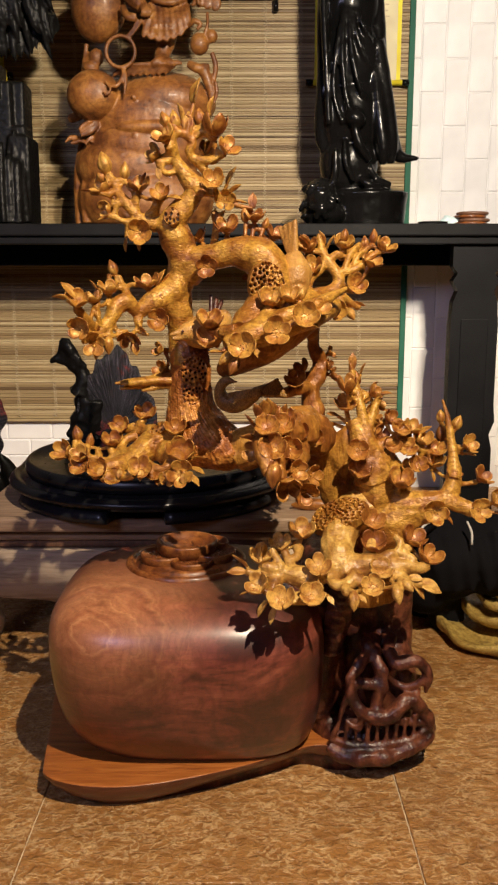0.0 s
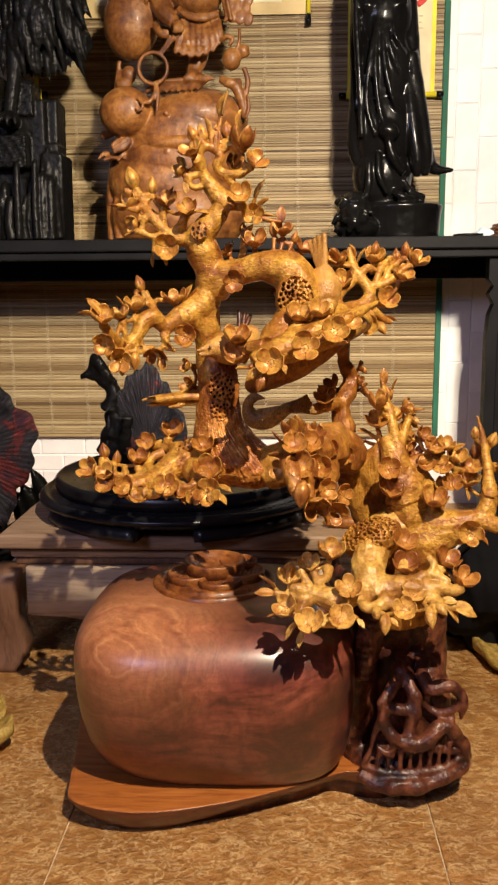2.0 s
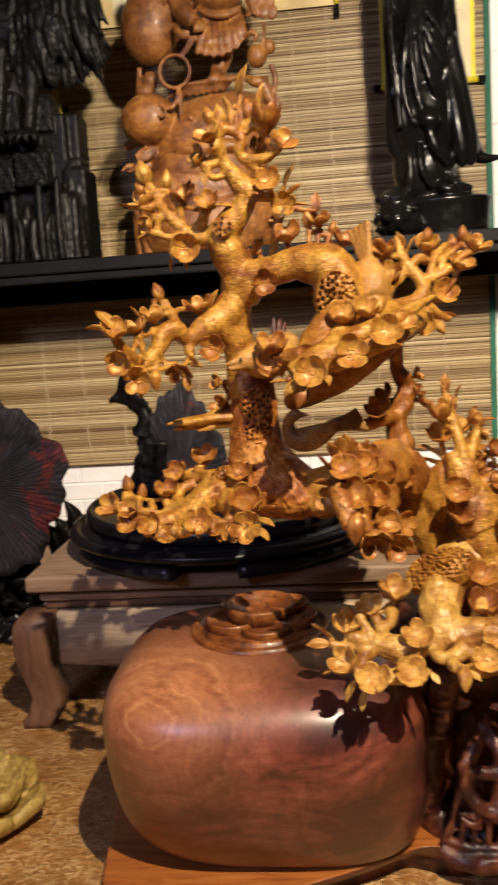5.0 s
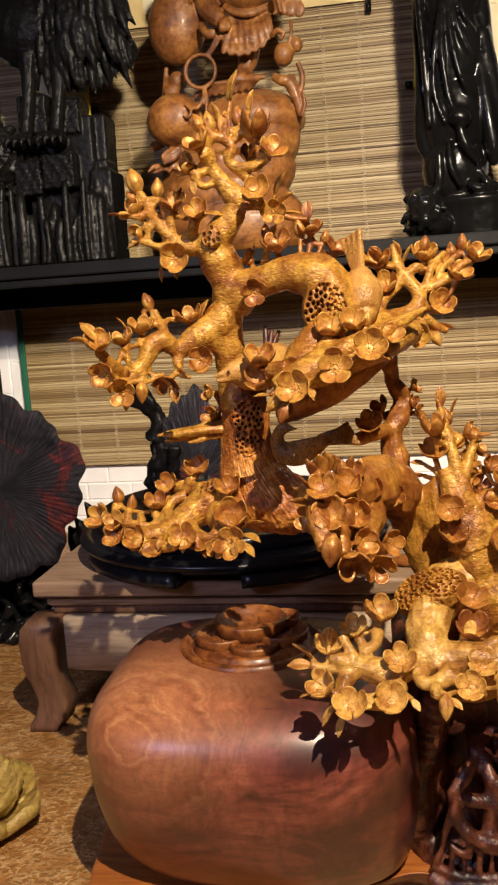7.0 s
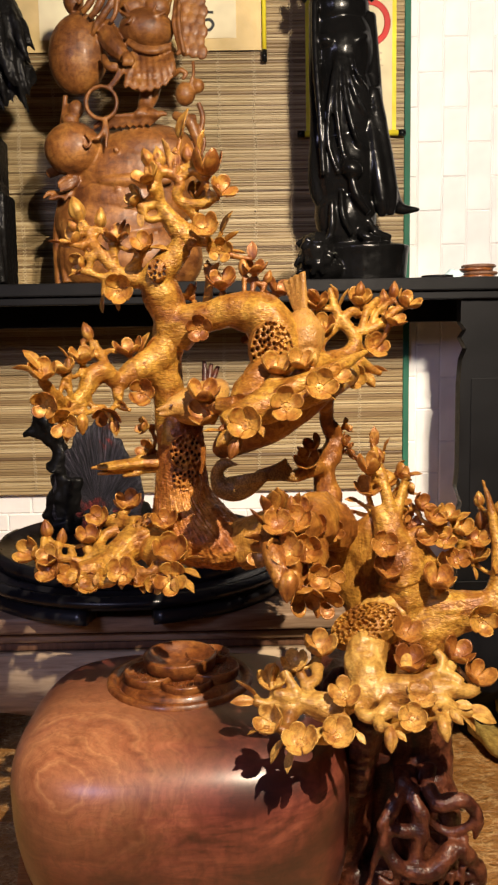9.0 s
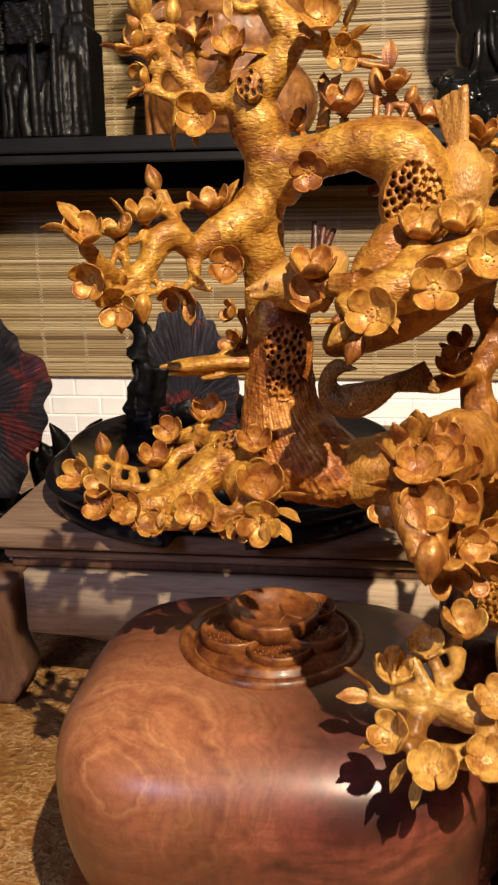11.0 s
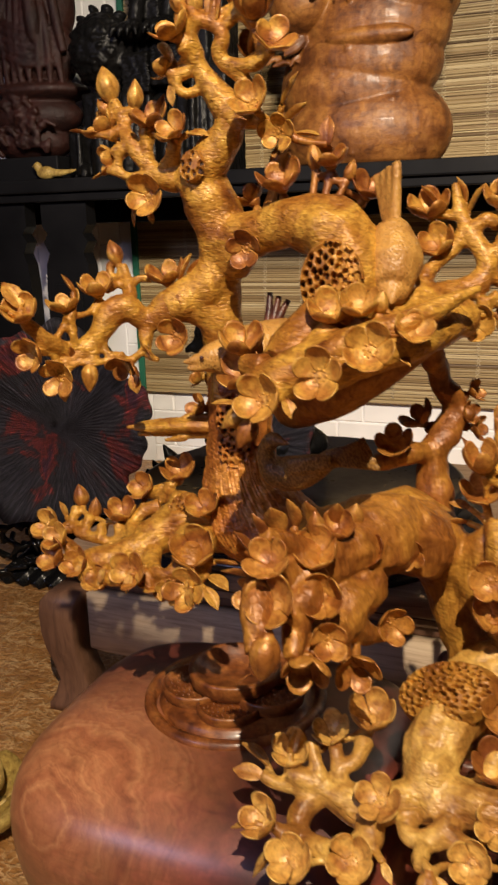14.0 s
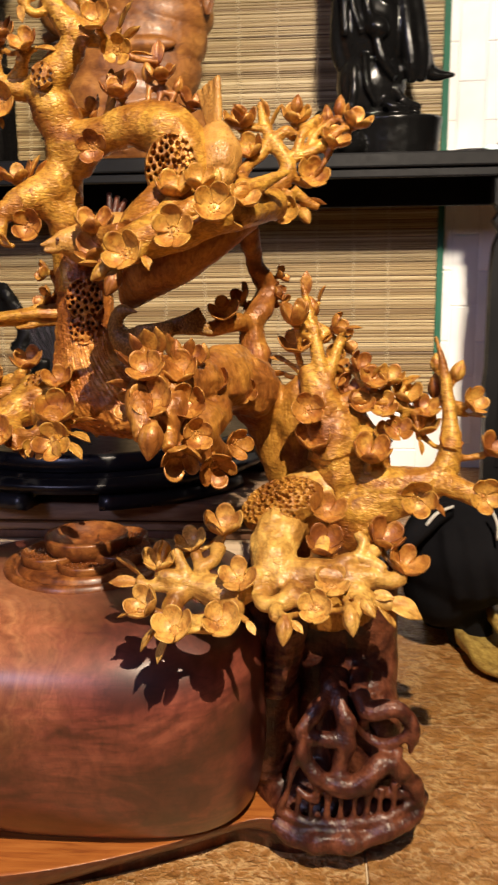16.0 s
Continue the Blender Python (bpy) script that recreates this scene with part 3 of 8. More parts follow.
# ---- altar console on the back wall ----
altar = thing("altar_table", (-0.3, 3.15, 0), "long black-painted wooden altar console against the white wall", "table")
part("tabletop", box(bmesh.new(), (-2.0, 2.92, 0.998), (1.35, 3.40, 1.04), 0.006), black_altar, altar, smooth=False)
part("apron", box(bmesh.new(), (-1.9, 3.165, 0.905), (1.3, 3.19, 0.998), 0.003), black_altar, altar, smooth=False)
part("edge_moulding", box(bmesh.new(), (-1.98, 2.935, 0.972), (1.33, 2.965, 0.998), 0.004), black_altar, altar, smooth=False)


def scalloped_leg(x0, x1):
    lobes = [(0, 0.97), (0, 0.90), (0.018, 0.875), (0.002, 0.85), (0.020, 0.815), (0.006, 0.78), (0.0, 0.70), (0.0, 0.42), (-0.006, 0.36), (0.012, 0.31), (0.0, 0.26), (0.0, 0.0)]
    left = [(x0 + d, z) for d, z in lobes]
    right = [(x1 - d, z) for d, z in reversed(lobes)]
    bm = board(bmesh.new(), left + right, 2.955, 3.01)
    return bm


for x0, x1 in ((0.70, 0.865), (-1.37, -1.205), (-1.68, -1.43)):
    leg = part("leg", scalloped_leg(x0, x1), black_altar, altar, smooth=False)
    part("leg_panel", box(bmesh.new(), (x0 + 0.035, 2.950, 0.12), (x1 - 0.035, 2.9545, 0.72), 0.002), black_altar, leg, smooth=False)
    part("foot_block", box(bmesh.new(), (x0 - 0.012, 2.945, 0.0), (x1 + 0.012, 3.02, 0.05), 0.004), black_altar, leg, smooth=False)

# ---- bamboo blind ----
blind = thing("bamboo_blind", (-0.34, 3.41, 0.29), "tan bamboo slat blind with green cloth edge on the wall", "blind")


def slat_sheet():
    """A few hundred thin sticks of uneven height, stacked."""
    verts, faces = [], []
    z = 0.295
    rnd = random.Random(5)
    while z < 2.62:
        h = rnd.choice((0.0045, 0.006, 0.006, 0.0075, 0.009, 0.012))
        bulge = rnd.uniform(0.0012, 0.0028)
        sag = rnd.uniform(-0.0015, 0.0015)
        base = len(verts)
        for x in (-1.285, 0.61):
            dz = sag if x > 0 else 0
            for y, q in ((3.414, 0.0002), (3.414 - bulge, h * 0.3), (3.414 - bulge, h * 0.7), (3.414, h - 0.0002)):
                verts.append((x, y, z + q + dz))
        for k in range(3):
            faces.append((base + k, base + k + 1, base + 5 + k, base + 4 + k))
        z += h + rnd.choice((0, 0, 0.0004))
    return verts, faces


sv, sf = slat_sheet()
sheet_mesh = bpy.data.meshes.new("slats")
sheet_mesh.from_pydata([(x + 0.34, y - 3.41, z - 0.29) for x, y, z in sv], [], sf)
sheet_mesh.materials.append(bamboo_mat)
slats = new("slats", sheet_mesh)
slats.parent = blind
tagged(slats, "thin straw-coloured and brown bamboo sticks", "", "", "stuff")
part("backing", box(bmesh.new(), (-1.285, 3.417, 0.295), (0.61, 3.425, 2.62)), wood_leg, blind, smooth=False)
for x in (-1.293, 0.615):
    part("edge_trim", box(bmesh.new(), (x - 0.011, 3.402, 0.285), (x + 0.011, 3.428, 2.63), 0.002), green_trim, blind, "dark green cloth binding", smooth=False)
part("bottom_lath", box(bmesh.new(), (-1.28, 3.404, 0.284), (0.603, 3.428, 0.294), 0.002), bamboo_mat, blind, "tan bottom lath", smooth=False)
for x in (-1.09, -0.94, -0.79, -0.66, -0.49, -0.34, -0.20, -0.065, 0.062, 0.195, 0.32, 0.44):
    bm = bmesh.new()
    for dx in (-0.0065, 0.0065):
        tube(bm, [(x + dx * (-1) ** k + 0.002 * math.sin(k * 0.37 + x * 40), 3.4092, 0.30 + k * 0.0125, 0.0011) for k in range(187)], 4, 1)
    part("thread", bm, thread, blind, "pale woven thread")

# ---- hanging scrolls ----


def scroll(at, x0, x1, z0, z1, label, border, rod_colour):
    s = thing("hanging_scroll", at, label, "scroll", "wall scrolls")
    y = at[1]
    part("mount", box(bmesh.new(), (x0, y - 0.002, z0), (x1, y, z1)), border, s, smooth=False)
    bm = tube(bmesh.new(), [(x0 - 0.006, y - 0.010, z0, 0.010), (x1 + 0.006, y - 0.010, z0, 0.010)], 14, 1)
    part("rod", bm, rod_colour, s, "yellow cloth-wrapped rod")
    for a, b in ((x0 - 0.032, x0 - 0.006), (x1 + 0.006, x1 + 0.032)):
        part("rod_knob", tube(bmesh.new(), [(a, y - 0.010, z0, 0.0125), (b, y - 0.010, z0, 0.0125)], 14, 1), black_gloss, s, "black rod end")
    return s


s1 = scroll((0.41, 3.400, 1.585), 0.247, 0.572, 1.585, 2.35, "cream paper scroll with a red ring and yellow border", paper_cream, yellow_cloth)
part("border_strip", box(bmesh.new(), (0.247, 3.3965, 1.585), (0.262, 3.3978, 2.35)), yellow_cloth, s1, smooth=False)
part("border_strip", box(bmesh.new(), (0.557, 3.3965, 1.585), (0.572, 3.3978, 2.35)), yellow_cloth, s1, smooth=False)
bm = bmesh.new()
ringpts = [(0.478 + 0.062 * math.cos(a * 0.55 - 1.2), 3.3972, 1.965 + 0.07 * math.sin(a * 0.55 - 1.2), 0.011) for a in range(11)]
tube(bm, ringpts, 8, 3)
for v in bm.verts:
    v.co.y = 3.3972 + (v.co.y - 3.3972) * 0.05
part("brush_ring", bm, red_ink, s1, "red brush ring")
for z, w in ((1.86, 0.02), (1.838, 0.014), (1.818, 0.024)):
    part("ink_bar", box(bmesh.new(), (0.508, 3.3965, z), (0.508 + w * 0.7, 3.3978, z + 0.004)), thread, s1, smooth=False)
s3 = scroll((-1.02, 3.400, 1.61), -1.13, -0.925, 1.61, 2.35, "cream paper scroll with yellow cloth edge behind rooster", paper_cream, yellow_cloth)
for x in (-1.13, -0.940):
    part("border_strip", box(bmesh.new(), (x, 3.3965, 1.61), (x + 0.015, 3.3978, 2.35)), yellow_cloth, s3, smooth=False)
part("border_strip", box(bmesh.new(), (-1.115, 3.3965, 1.61), (-0.940, 3.3978, 1.65)), yellow_cloth, s3, smooth=False)
s2 = thing("hanging_scroll", (-0.3, 3.400, 1.88), "gold brocade scroll with a cream painted panel", "scroll", "wall scrolls")
part("mount", box(bmesh.new(), (-0.79, 3.398, 1.878), (0.09, 3.400, 2.5)), paper_gold, s2, smooth=False)
part("panel", box(bmesh.new(), (-0.695, 3.3955, 1.919), (0.001, 3.3975, 2.44)), paper_cream, s2, smooth=False)
part("side_rod", tube(bmesh.new(), [(0.10, 3.392, 1.875, 0.008), (0.10, 3.392, 2.5, 0.008)], 10, 1), yellow_cloth, s2, "yellow hanging cord")
part("cord_end", tube(bmesh.new(), [(0.10, 3.392, 1.835, 0.010), (0.10, 3.392, 1.876, 0.010)], 10, 1), black_gloss, s2, "black cord end")
bm = bmesh.new()
tube(bm, [(-0.079, 3.3945, 2.006, 0.0042), (-0.110, 3.3945, 2.004, 0.0042), (-0.112, 3.3945, 1.980, 0.0042), (-0.094, 3.3945, 1.982, 0.0055), (-0.080, 3.3945, 1.966, 0.0055), (-0.092, 3.3945, 1.947, 0.005), (-0.113, 3.3945, 1.949, 0.004)], 8, 4)
for v in bm.verts:
    v.co.y = 3.3945 + (v.co.y - 3.3945) * 0.1
part("ink_stroke", bm, black_ink, s2)

# ---- statues on the altar ----
ALTAR_Z = 1.04


def lumps(name, balls, tubes, mat, label, category, voxel, smooth=3, parent=None):
    bm = bmesh.new()
    for c, r, *rot in balls:
        ball(bm, c, r, *(rot or [(0, 0, 0)]), *((40, 24) if max(r if isinstance(r, tuple) else (r,)) > 0.04 else (16, 10)))
    for t in tubes:
        tube(bm, t, 9, 4)
    ob = part(name, bm, mat, parent)
    if not parent:
        tagged(ob, label, category)
    elif label:
        tagged(ob, label)
    return fuse(ob, voxel, smooth)


def monk_statue():
    y = 3.13
    balls = [((-0.37, y, 1.13), (0.245, 0.16, 0.16)), ((-0.40, y, 1.24), (0.215, 0.15, 0.15)), ((-0.35, y, 1.40), (0.215, 0.15, 0.15)), ((-0.30, y, 1.46), (0.185, 0.14, 0.10)), ((-0.37, y, 1.31), (0.215, 0.15, 0.14)), ((-0.33, y - 0.13, 1.36), (0.12, 0.03, 0.025))]
    tubes = [[(-0.62, y - 0.05, 1.40, 0.016), (-0.55, y - 0.08, 1.42, 0.018)], [(-0.60, y - 0.02, 1.04, 0.02), (-0.60, y - 0.02, 1.2, 0.022), (-0.58, y - 0.02, 1.32, 0.02)], [(-0.57, y - 0.06, 1.05, 0.018), (-0.575, y - 0.06, 1.15, 0.018), (-0.56, y - 0.05, 1.26, 0.014)]]
    tubes.append([(-0.425 + 0.048 * math.cos(a), 2.985, 1.595 + 0.049 * math.sin(a), 0.0072) for a in [k * 2 * math.pi / 16 for k in range(17)]])
    # sack and its neck, belly, chest, hips
    balls += [((-0.507, 3.08, 1.769), (0.095, 0.076, 0.1254), (0, 8, 0)), ((-0.516, 3.08, 1.931), (0.0323, 0.0342, 0.0437)), ((-0.285, 3.05, 1.829), (0.0874, 0.0684, 0.0627)), ((-0.325, 3.05, 1.898), (0.0475, 0.0342, 0.038)), ((-0.25, 3.05, 1.897), (0.0437, 0.0342, 0.038)), ((-0.293, 3.08, 1.933), (0.0902, 0.057, 0.057))]
    balls += [((-0.272, 3.07, 1.749), (0.0665, 0.0532, 0.0456))]
    # belt
    tubes += [[(-0.343, 3.0, 1.78, 0.0076), (-0.304, 2.985, 1.752, 0.0095), (-0.257, 2.98, 1.743, 0.0095), (-0.206, 3.0, 1.762, 0.0086)], [(-0.338, 3.0, 1.788, 0.0047), (-0.299, 2.983, 1.762, 0.0057), (-0.252, 2.98, 1.754, 0.0057), (-0.201, 3.0, 1.773, 0.0047)], [(-0.345, 3.01, 1.864, 0.0066), (-0.321, 3.0, 1.844, 0.0066), (-0.287, 2.995, 1.837, 0.0057)]]
    # bead necklace with its tassel
    balls += [((-0.345, 3.005, 1.889), (0.0062, 0.0062, 0.0062)), ((-0.34, 3.005, 1.878), (0.0062, 0.0062, 0.0062)), ((-0.333, 3.005, 1.868), (0.0062, 0.0062, 0.0062)), ((-0.324, 3.005, 1.86), (0.0062, 0.0062, 0.0062))]
    balls += [((-0.313, 3.005, 1.853), (0.0062, 0.0062, 0.0062)), ((-0.301, 3.005, 1.849), (0.0062, 0.0062, 0.0062)), ((-0.289, 3.005, 1.849), (0.0062, 0.0062, 0.0062)), ((-0.277, 3.005, 1.852), (0.0062, 0.0062, 0.0062))]
    balls += [((-0.268, 3.005, 1.858), (0.0062, 0.0062, 0.0062)), ((-0.26, 3.005, 1.867), (0.0062, 0.0062, 0.0062)), ((-0.254, 3.005, 1.875), (0.0062, 0.0062, 0.0062)), ((-0.249, 3.005, 1.886), (0.0062, 0.0062, 0.0062))]
    # tassel, navel fold, sagging breast
    tubes += [[(-0.319, 2.99, 1.849, 0.0057), (-0.328, 2.985, 1.837, 0.0057), (-0.34, 2.985, 1.826, 0.0029)], [(-0.36, 3.005, 1.872, 0.0047), (-0.338, 2.995, 1.855, 0.0057), (-0.31, 2.995, 1.852, 0.0047)], [(-0.272, 2.995, 1.855, 0.0047), (-0.244, 2.995, 1.854, 0.0057), (-0.216, 3.005, 1.869, 0.0047)]]
    # skirt folds and its curling hem
    tubes += [[(-0.322, 3.01, 1.75, 0.0104), (-0.331, 2.985, 1.693, 0.0133), (-0.348, 2.985, 1.643, 0.0095)], [(-0.311, 3.01, 1.747, 0.0104), (-0.312, 2.985, 1.684, 0.0133), (-0.322, 2.985, 1.639, 0.0095)], [(-0.297, 3.01, 1.745, 0.0104), (-0.294, 2.985, 1.683, 0.0133), (-0.296, 2.985, 1.632, 0.0095)]]
    tubes += [[(-0.281, 3.01, 1.745, 0.0104), (-0.272, 2.985, 1.682, 0.0133), (-0.272, 2.985, 1.632, 0.0095)], [(-0.264, 3.01, 1.744, 0.0104), (-0.251, 2.985, 1.686, 0.0133), (-0.249, 2.985, 1.638, 0.0095)], [(-0.246, 3.01, 1.743, 0.0104), (-0.232, 2.985, 1.69, 0.0133), (-0.226, 2.985, 1.649, 0.0095)]]
    tubes += [[(-0.227, 3.01, 1.745, 0.0104), (-0.215, 2.985, 1.699, 0.0133), (-0.207, 2.985, 1.664, 0.0095)], [(-0.208, 3.01, 1.747, 0.0104), (-0.203, 2.985, 1.707, 0.0133), (-0.198, 2.985, 1.68, 0.0095)]]
    # hem
    tubes += [[(-0.351, 2.98, 1.638, 0.0057), (-0.335, 2.98, 1.649, 0.0057), (-0.325, 2.98, 1.634, 0.0057), (-0.309, 2.98, 1.64, 0.0057), (-0.299, 2.98, 1.627, 0.0057), (-0.283, 2.98, 1.636, 0.0057), (-0.272, 2.98, 1.628, 0.0057), (-0.258, 2.98, 1.641, 0.0057), (-0.247, 2.98, 1.635, 0.0057), (-0.235, 2.98, 1.649, 0.0057), (-0.224, 2.98, 1.645, 0.0057), (-0.212, 2.98, 1.663, 0.0057), (-0.198, 2.98, 1.671, 0.0057)]]
    # carved knots on the cloth
    balls += [((-0.307, 2.972, 1.675), (0.0057, 0.0038, 0.0047)), ((-0.291, 2.972, 1.675), (0.0057, 0.0038, 0.0047)), ((-0.275, 2.972, 1.674), (0.0057, 0.0038, 0.0047)), ((-0.259, 2.972, 1.674), (0.0057, 0.0038, 0.0047))]
    balls += [((-0.307, 2.972, 1.663), (0.0057, 0.0038, 0.0047)), ((-0.291, 2.972, 1.662), (0.0057, 0.0038, 0.0047)), ((-0.275, 2.972, 1.661), (0.0057, 0.0038, 0.0047)), ((-0.259, 2.972, 1.661), (0.0057, 0.0038, 0.0047))]
    # legs
    tubes += [[(-0.28, 3.07, 1.689, 0.0418), (-0.283, 3.06, 1.639, 0.0342), (-0.293, 3.05, 1.604, 0.0266), (-0.297, 3.04, 1.574, 0.0285)], [(-0.29, 3.03, 1.581, 0.019), (-0.307, 3.01, 1.568, 0.0171), (-0.324, 3.0, 1.56, 0.0095)], [(-0.29, 3.03, 1.581, 0.0171), (-0.269, 3.01, 1.566, 0.0171), (-0.247, 3.0, 1.56, 0.0095)]]
    # bare arm, hand closed on the ring's cord
    tubes += [[(-0.414, 3.05, 1.844, 0.0323), (-0.399, 3.03, 1.8, 0.0342), (-0.378, 3.01, 1.766, 0.0323), (-0.349, 2.99, 1.732, 0.0209)], [(-0.351, 2.975, 1.727, 0.0152), (-0.332, 2.97, 1.72, 0.0171), (-0.318, 2.97, 1.724, 0.0095)], [(-0.348, 2.962, 1.726, 0.0057), (-0.345, 2.952, 1.707, 0.0062), (-0.351, 2.96, 1.696, 0.0047)]]
    tubes += [[(-0.339, 2.962, 1.726, 0.0057), (-0.337, 2.952, 1.707, 0.0062), (-0.342, 2.96, 1.695, 0.0047)], [(-0.331, 2.962, 1.726, 0.0057), (-0.328, 2.952, 1.707, 0.0062), (-0.334, 2.96, 1.695, 0.0047)], [(-0.322, 2.962, 1.726, 0.0057), (-0.32, 2.952, 1.706, 0.0062), (-0.326, 2.96, 1.695, 0.0047)]]
    # cloth falling from the shoulder
    tubes += [[(-0.481, 3.03, 1.876, 0.0086), (-0.458, 3.02, 1.898, 0.0114), (-0.433, 3.02, 1.933, 0.0095)], [(-0.456, 3.02, 1.858, 0.0095), (-0.429, 3.01, 1.885, 0.0123), (-0.407, 3.01, 1.929, 0.0114)], [(-0.439, 3.02, 1.826, 0.0086), (-0.415, 3.005, 1.856, 0.0123), (-0.389, 3.0, 1.889, 0.0114), (-0.378, 3.0, 1.924, 0.0114)]]
    tubes += [[(-0.449, 3.02, 1.808, 0.0066), (-0.437, 3.01, 1.831, 0.0086), (-0.426, 3.01, 1.858, 0.0076)], [(-0.392, 3.0, 1.835, 0.0066), (-0.374, 2.995, 1.86, 0.0086), (-0.364, 2.995, 1.904, 0.0086)], [(-0.492, 3.02, 1.899, 0.0076), (-0.476, 3.02, 1.921, 0.0095), (-0.465, 3.02, 1.943, 0.0086)]]
    tubes += [[(-0.418, 3.01, 1.74, 0.0114), (-0.398, 2.99, 1.702, 0.0133), (-0.369, 2.985, 1.695, 0.0095)], [(-0.425, 3.02, 1.725, 0.0057), (-0.39, 2.985, 1.711, 0.0057), (-0.37, 2.98, 1.706, 0.0057)]]
    # cord, ring, tails
    tubes += [[(-0.349, 2.975, 1.691, 0.0057), (-0.375, 2.98, 1.657, 0.0057), (-0.401, 2.985, 1.634, 0.0057)], [(-0.363, 2.975, 1.693, 0.0047), (-0.384, 2.98, 1.662, 0.0047), (-0.409, 2.985, 1.636, 0.0047)], [(-0.417, 2.985, 1.546, 0.0057), (-0.42, 2.975, 1.512, 0.0066), (-0.439, 2.965, 1.484, 0.0076), (-0.465, 2.965, 1.489, 0.0047)]]
    tubes += [[(-0.415, 2.985, 1.546, 0.0057), (-0.409, 2.975, 1.502, 0.0076), (-0.414, 2.965, 1.454, 0.0038)]]
    # cape of overlapping lappets
    balls += [((-0.154, 3.06, 1.875), (0.0456, 0.0228, 0.095)), ((-0.167, 3.03, 1.914), (0.0181, 0.0066, 0.0238), (0, -8, 0)), ((-0.139, 3.03, 1.909), (0.0181, 0.0066, 0.0238), (0, 6, 0)), ((-0.112, 3.03, 1.905), (0.0181, 0.0066, 0.0238), (0, 10, 0))]
    balls += [((-0.159, 3.027, 1.883), (0.0181, 0.0066, 0.0238), (0, -8, 0)), ((-0.132, 3.027, 1.878), (0.0181, 0.0066, 0.0238), (0, 6, 0)), ((-0.105, 3.027, 1.874), (0.0181, 0.0066, 0.0238), (0, 10, 0)), ((-0.169, 3.024, 1.852), (0.0181, 0.0066, 0.0238), (0, -8, 0))]
    balls += [((-0.142, 3.024, 1.848), (0.0181, 0.0066, 0.0238), (0, 6, 0)), ((-0.114, 3.024, 1.843), (0.0181, 0.0066, 0.0238), (0, 10, 0)), ((-0.162, 3.021, 1.821), (0.0181, 0.0066, 0.0238), (0, -8, 0)), ((-0.134, 3.021, 1.817), (0.0181, 0.0066, 0.0238), (0, 6, 0))]
    balls += [((-0.107, 3.021, 1.812), (0.0181, 0.0066, 0.0238), (0, 10, 0)), ((-0.171, 3.018, 1.791), (0.0181, 0.0066, 0.0238), (0, -8, 0)), ((-0.144, 3.018, 1.786), (0.0181, 0.0066, 0.0238), (0, 6, 0)), ((-0.116, 3.018, 1.782), (0.0181, 0.0066, 0.0238), (0, 10, 0))]
    balls += [((-0.164, 3.015, 1.76), (0.0181, 0.0066, 0.0238), (0, -8, 0)), ((-0.136, 3.015, 1.755), (0.0181, 0.0066, 0.0238), (0, 6, 0)), ((-0.109, 3.015, 1.75), (0.0181, 0.0066, 0.0238), (0, 10, 0))]
    # cape's edge
    tubes += [[(-0.187, 3.02, 1.907, 0.0076), (-0.194, 3.01, 1.832, 0.0086), (-0.179, 3.01, 1.759, 0.0076), (-0.189, 3.01, 1.742, 0.0057)], [(-0.177, 3.01, 1.903, 0.0066), (-0.178, 3.0, 1.819, 0.0076), (-0.164, 3.0, 1.742, 0.0057)], [(-0.203, 3.03, 1.684, 0.0076), (-0.182, 3.02, 1.699, 0.0095), (-0.161, 3.02, 1.689, 0.0076), (-0.174, 3.02, 1.671, 0.0057)]]
    # small gourd
    balls += [((-0.166, 3.03, 1.629), (0.0323, 0.0304, 0.0361)), ((-0.126, 3.03, 1.654), (0.0228, 0.0209, 0.0228))]
    # gourd stalk and trailing vine
    tubes += [[(-0.139, 3.03, 1.728, 0.0066), (-0.138, 3.02, 1.688, 0.0057), (-0.149, 3.02, 1.656, 0.0057)], [(-0.126, 3.05, 1.608, 0.0086), (-0.113, 3.05, 1.566, 0.0095), (-0.12, 3.05, 1.519, 0.0086), (-0.131, 3.05, 1.482, 0.0095)], [(-0.167, 3.05, 1.563, 0.0209), (-0.148, 3.05, 1.539, 0.019), (-0.131, 3.05, 1.491, 0.0152), (-0.125, 3.05, 1.444, 0.0076)]]
    tubes += [[(-0.205, 3.05, 1.573, 0.0133), (-0.171, 3.04, 1.556, 0.0171), (-0.135, 3.05, 1.565, 0.0095)], [(-0.114, 3.04, 1.516, 0.0057), (-0.109, 3.04, 1.479, 0.0066), (-0.12, 3.04, 1.441, 0.0047)]]
    # large gourd, fruit above it
    balls += [((-0.527, 3.03, 1.467), (0.0912, 0.076, 0.0817), (0, -8, 0)), ((-0.516, 3.05, 1.593), (0.0247, 0.0209, 0.0285)), ((-0.536, 3.05, 1.561), (0.0285, 0.0228, 0.019)), ((-0.543, 3.06, 1.587), (0.0133, 0.0133, 0.0266))]
    # stems by the gourd
    tubes += [[(-0.55, 3.06, 1.639, 0.0086), (-0.557, 3.06, 1.592, 0.0086), (-0.565, 3.06, 1.545, 0.0086)], [(-0.476, 2.965, 1.498, 0.0047), (-0.457, 2.955, 1.472, 0.0057), (-0.472, 2.955, 1.454, 0.0047), (-0.483, 2.955, 1.465, 0.0029)], [(-0.515, 3.03, 1.382, 0.0076), (-0.543, 3.02, 1.365, 0.0114), (-0.576, 3.01, 1.345, 0.0047)]]
    tubes += [[(-0.515, 3.03, 1.372, 0.0076), (-0.539, 3.02, 1.349, 0.0104), (-0.572, 3.01, 1.333, 0.0038)], [(-0.525, 3.03, 1.377, 0.0066), (-0.557, 3.02, 1.373, 0.0086), (-0.578, 3.01, 1.355, 0.0038)]]
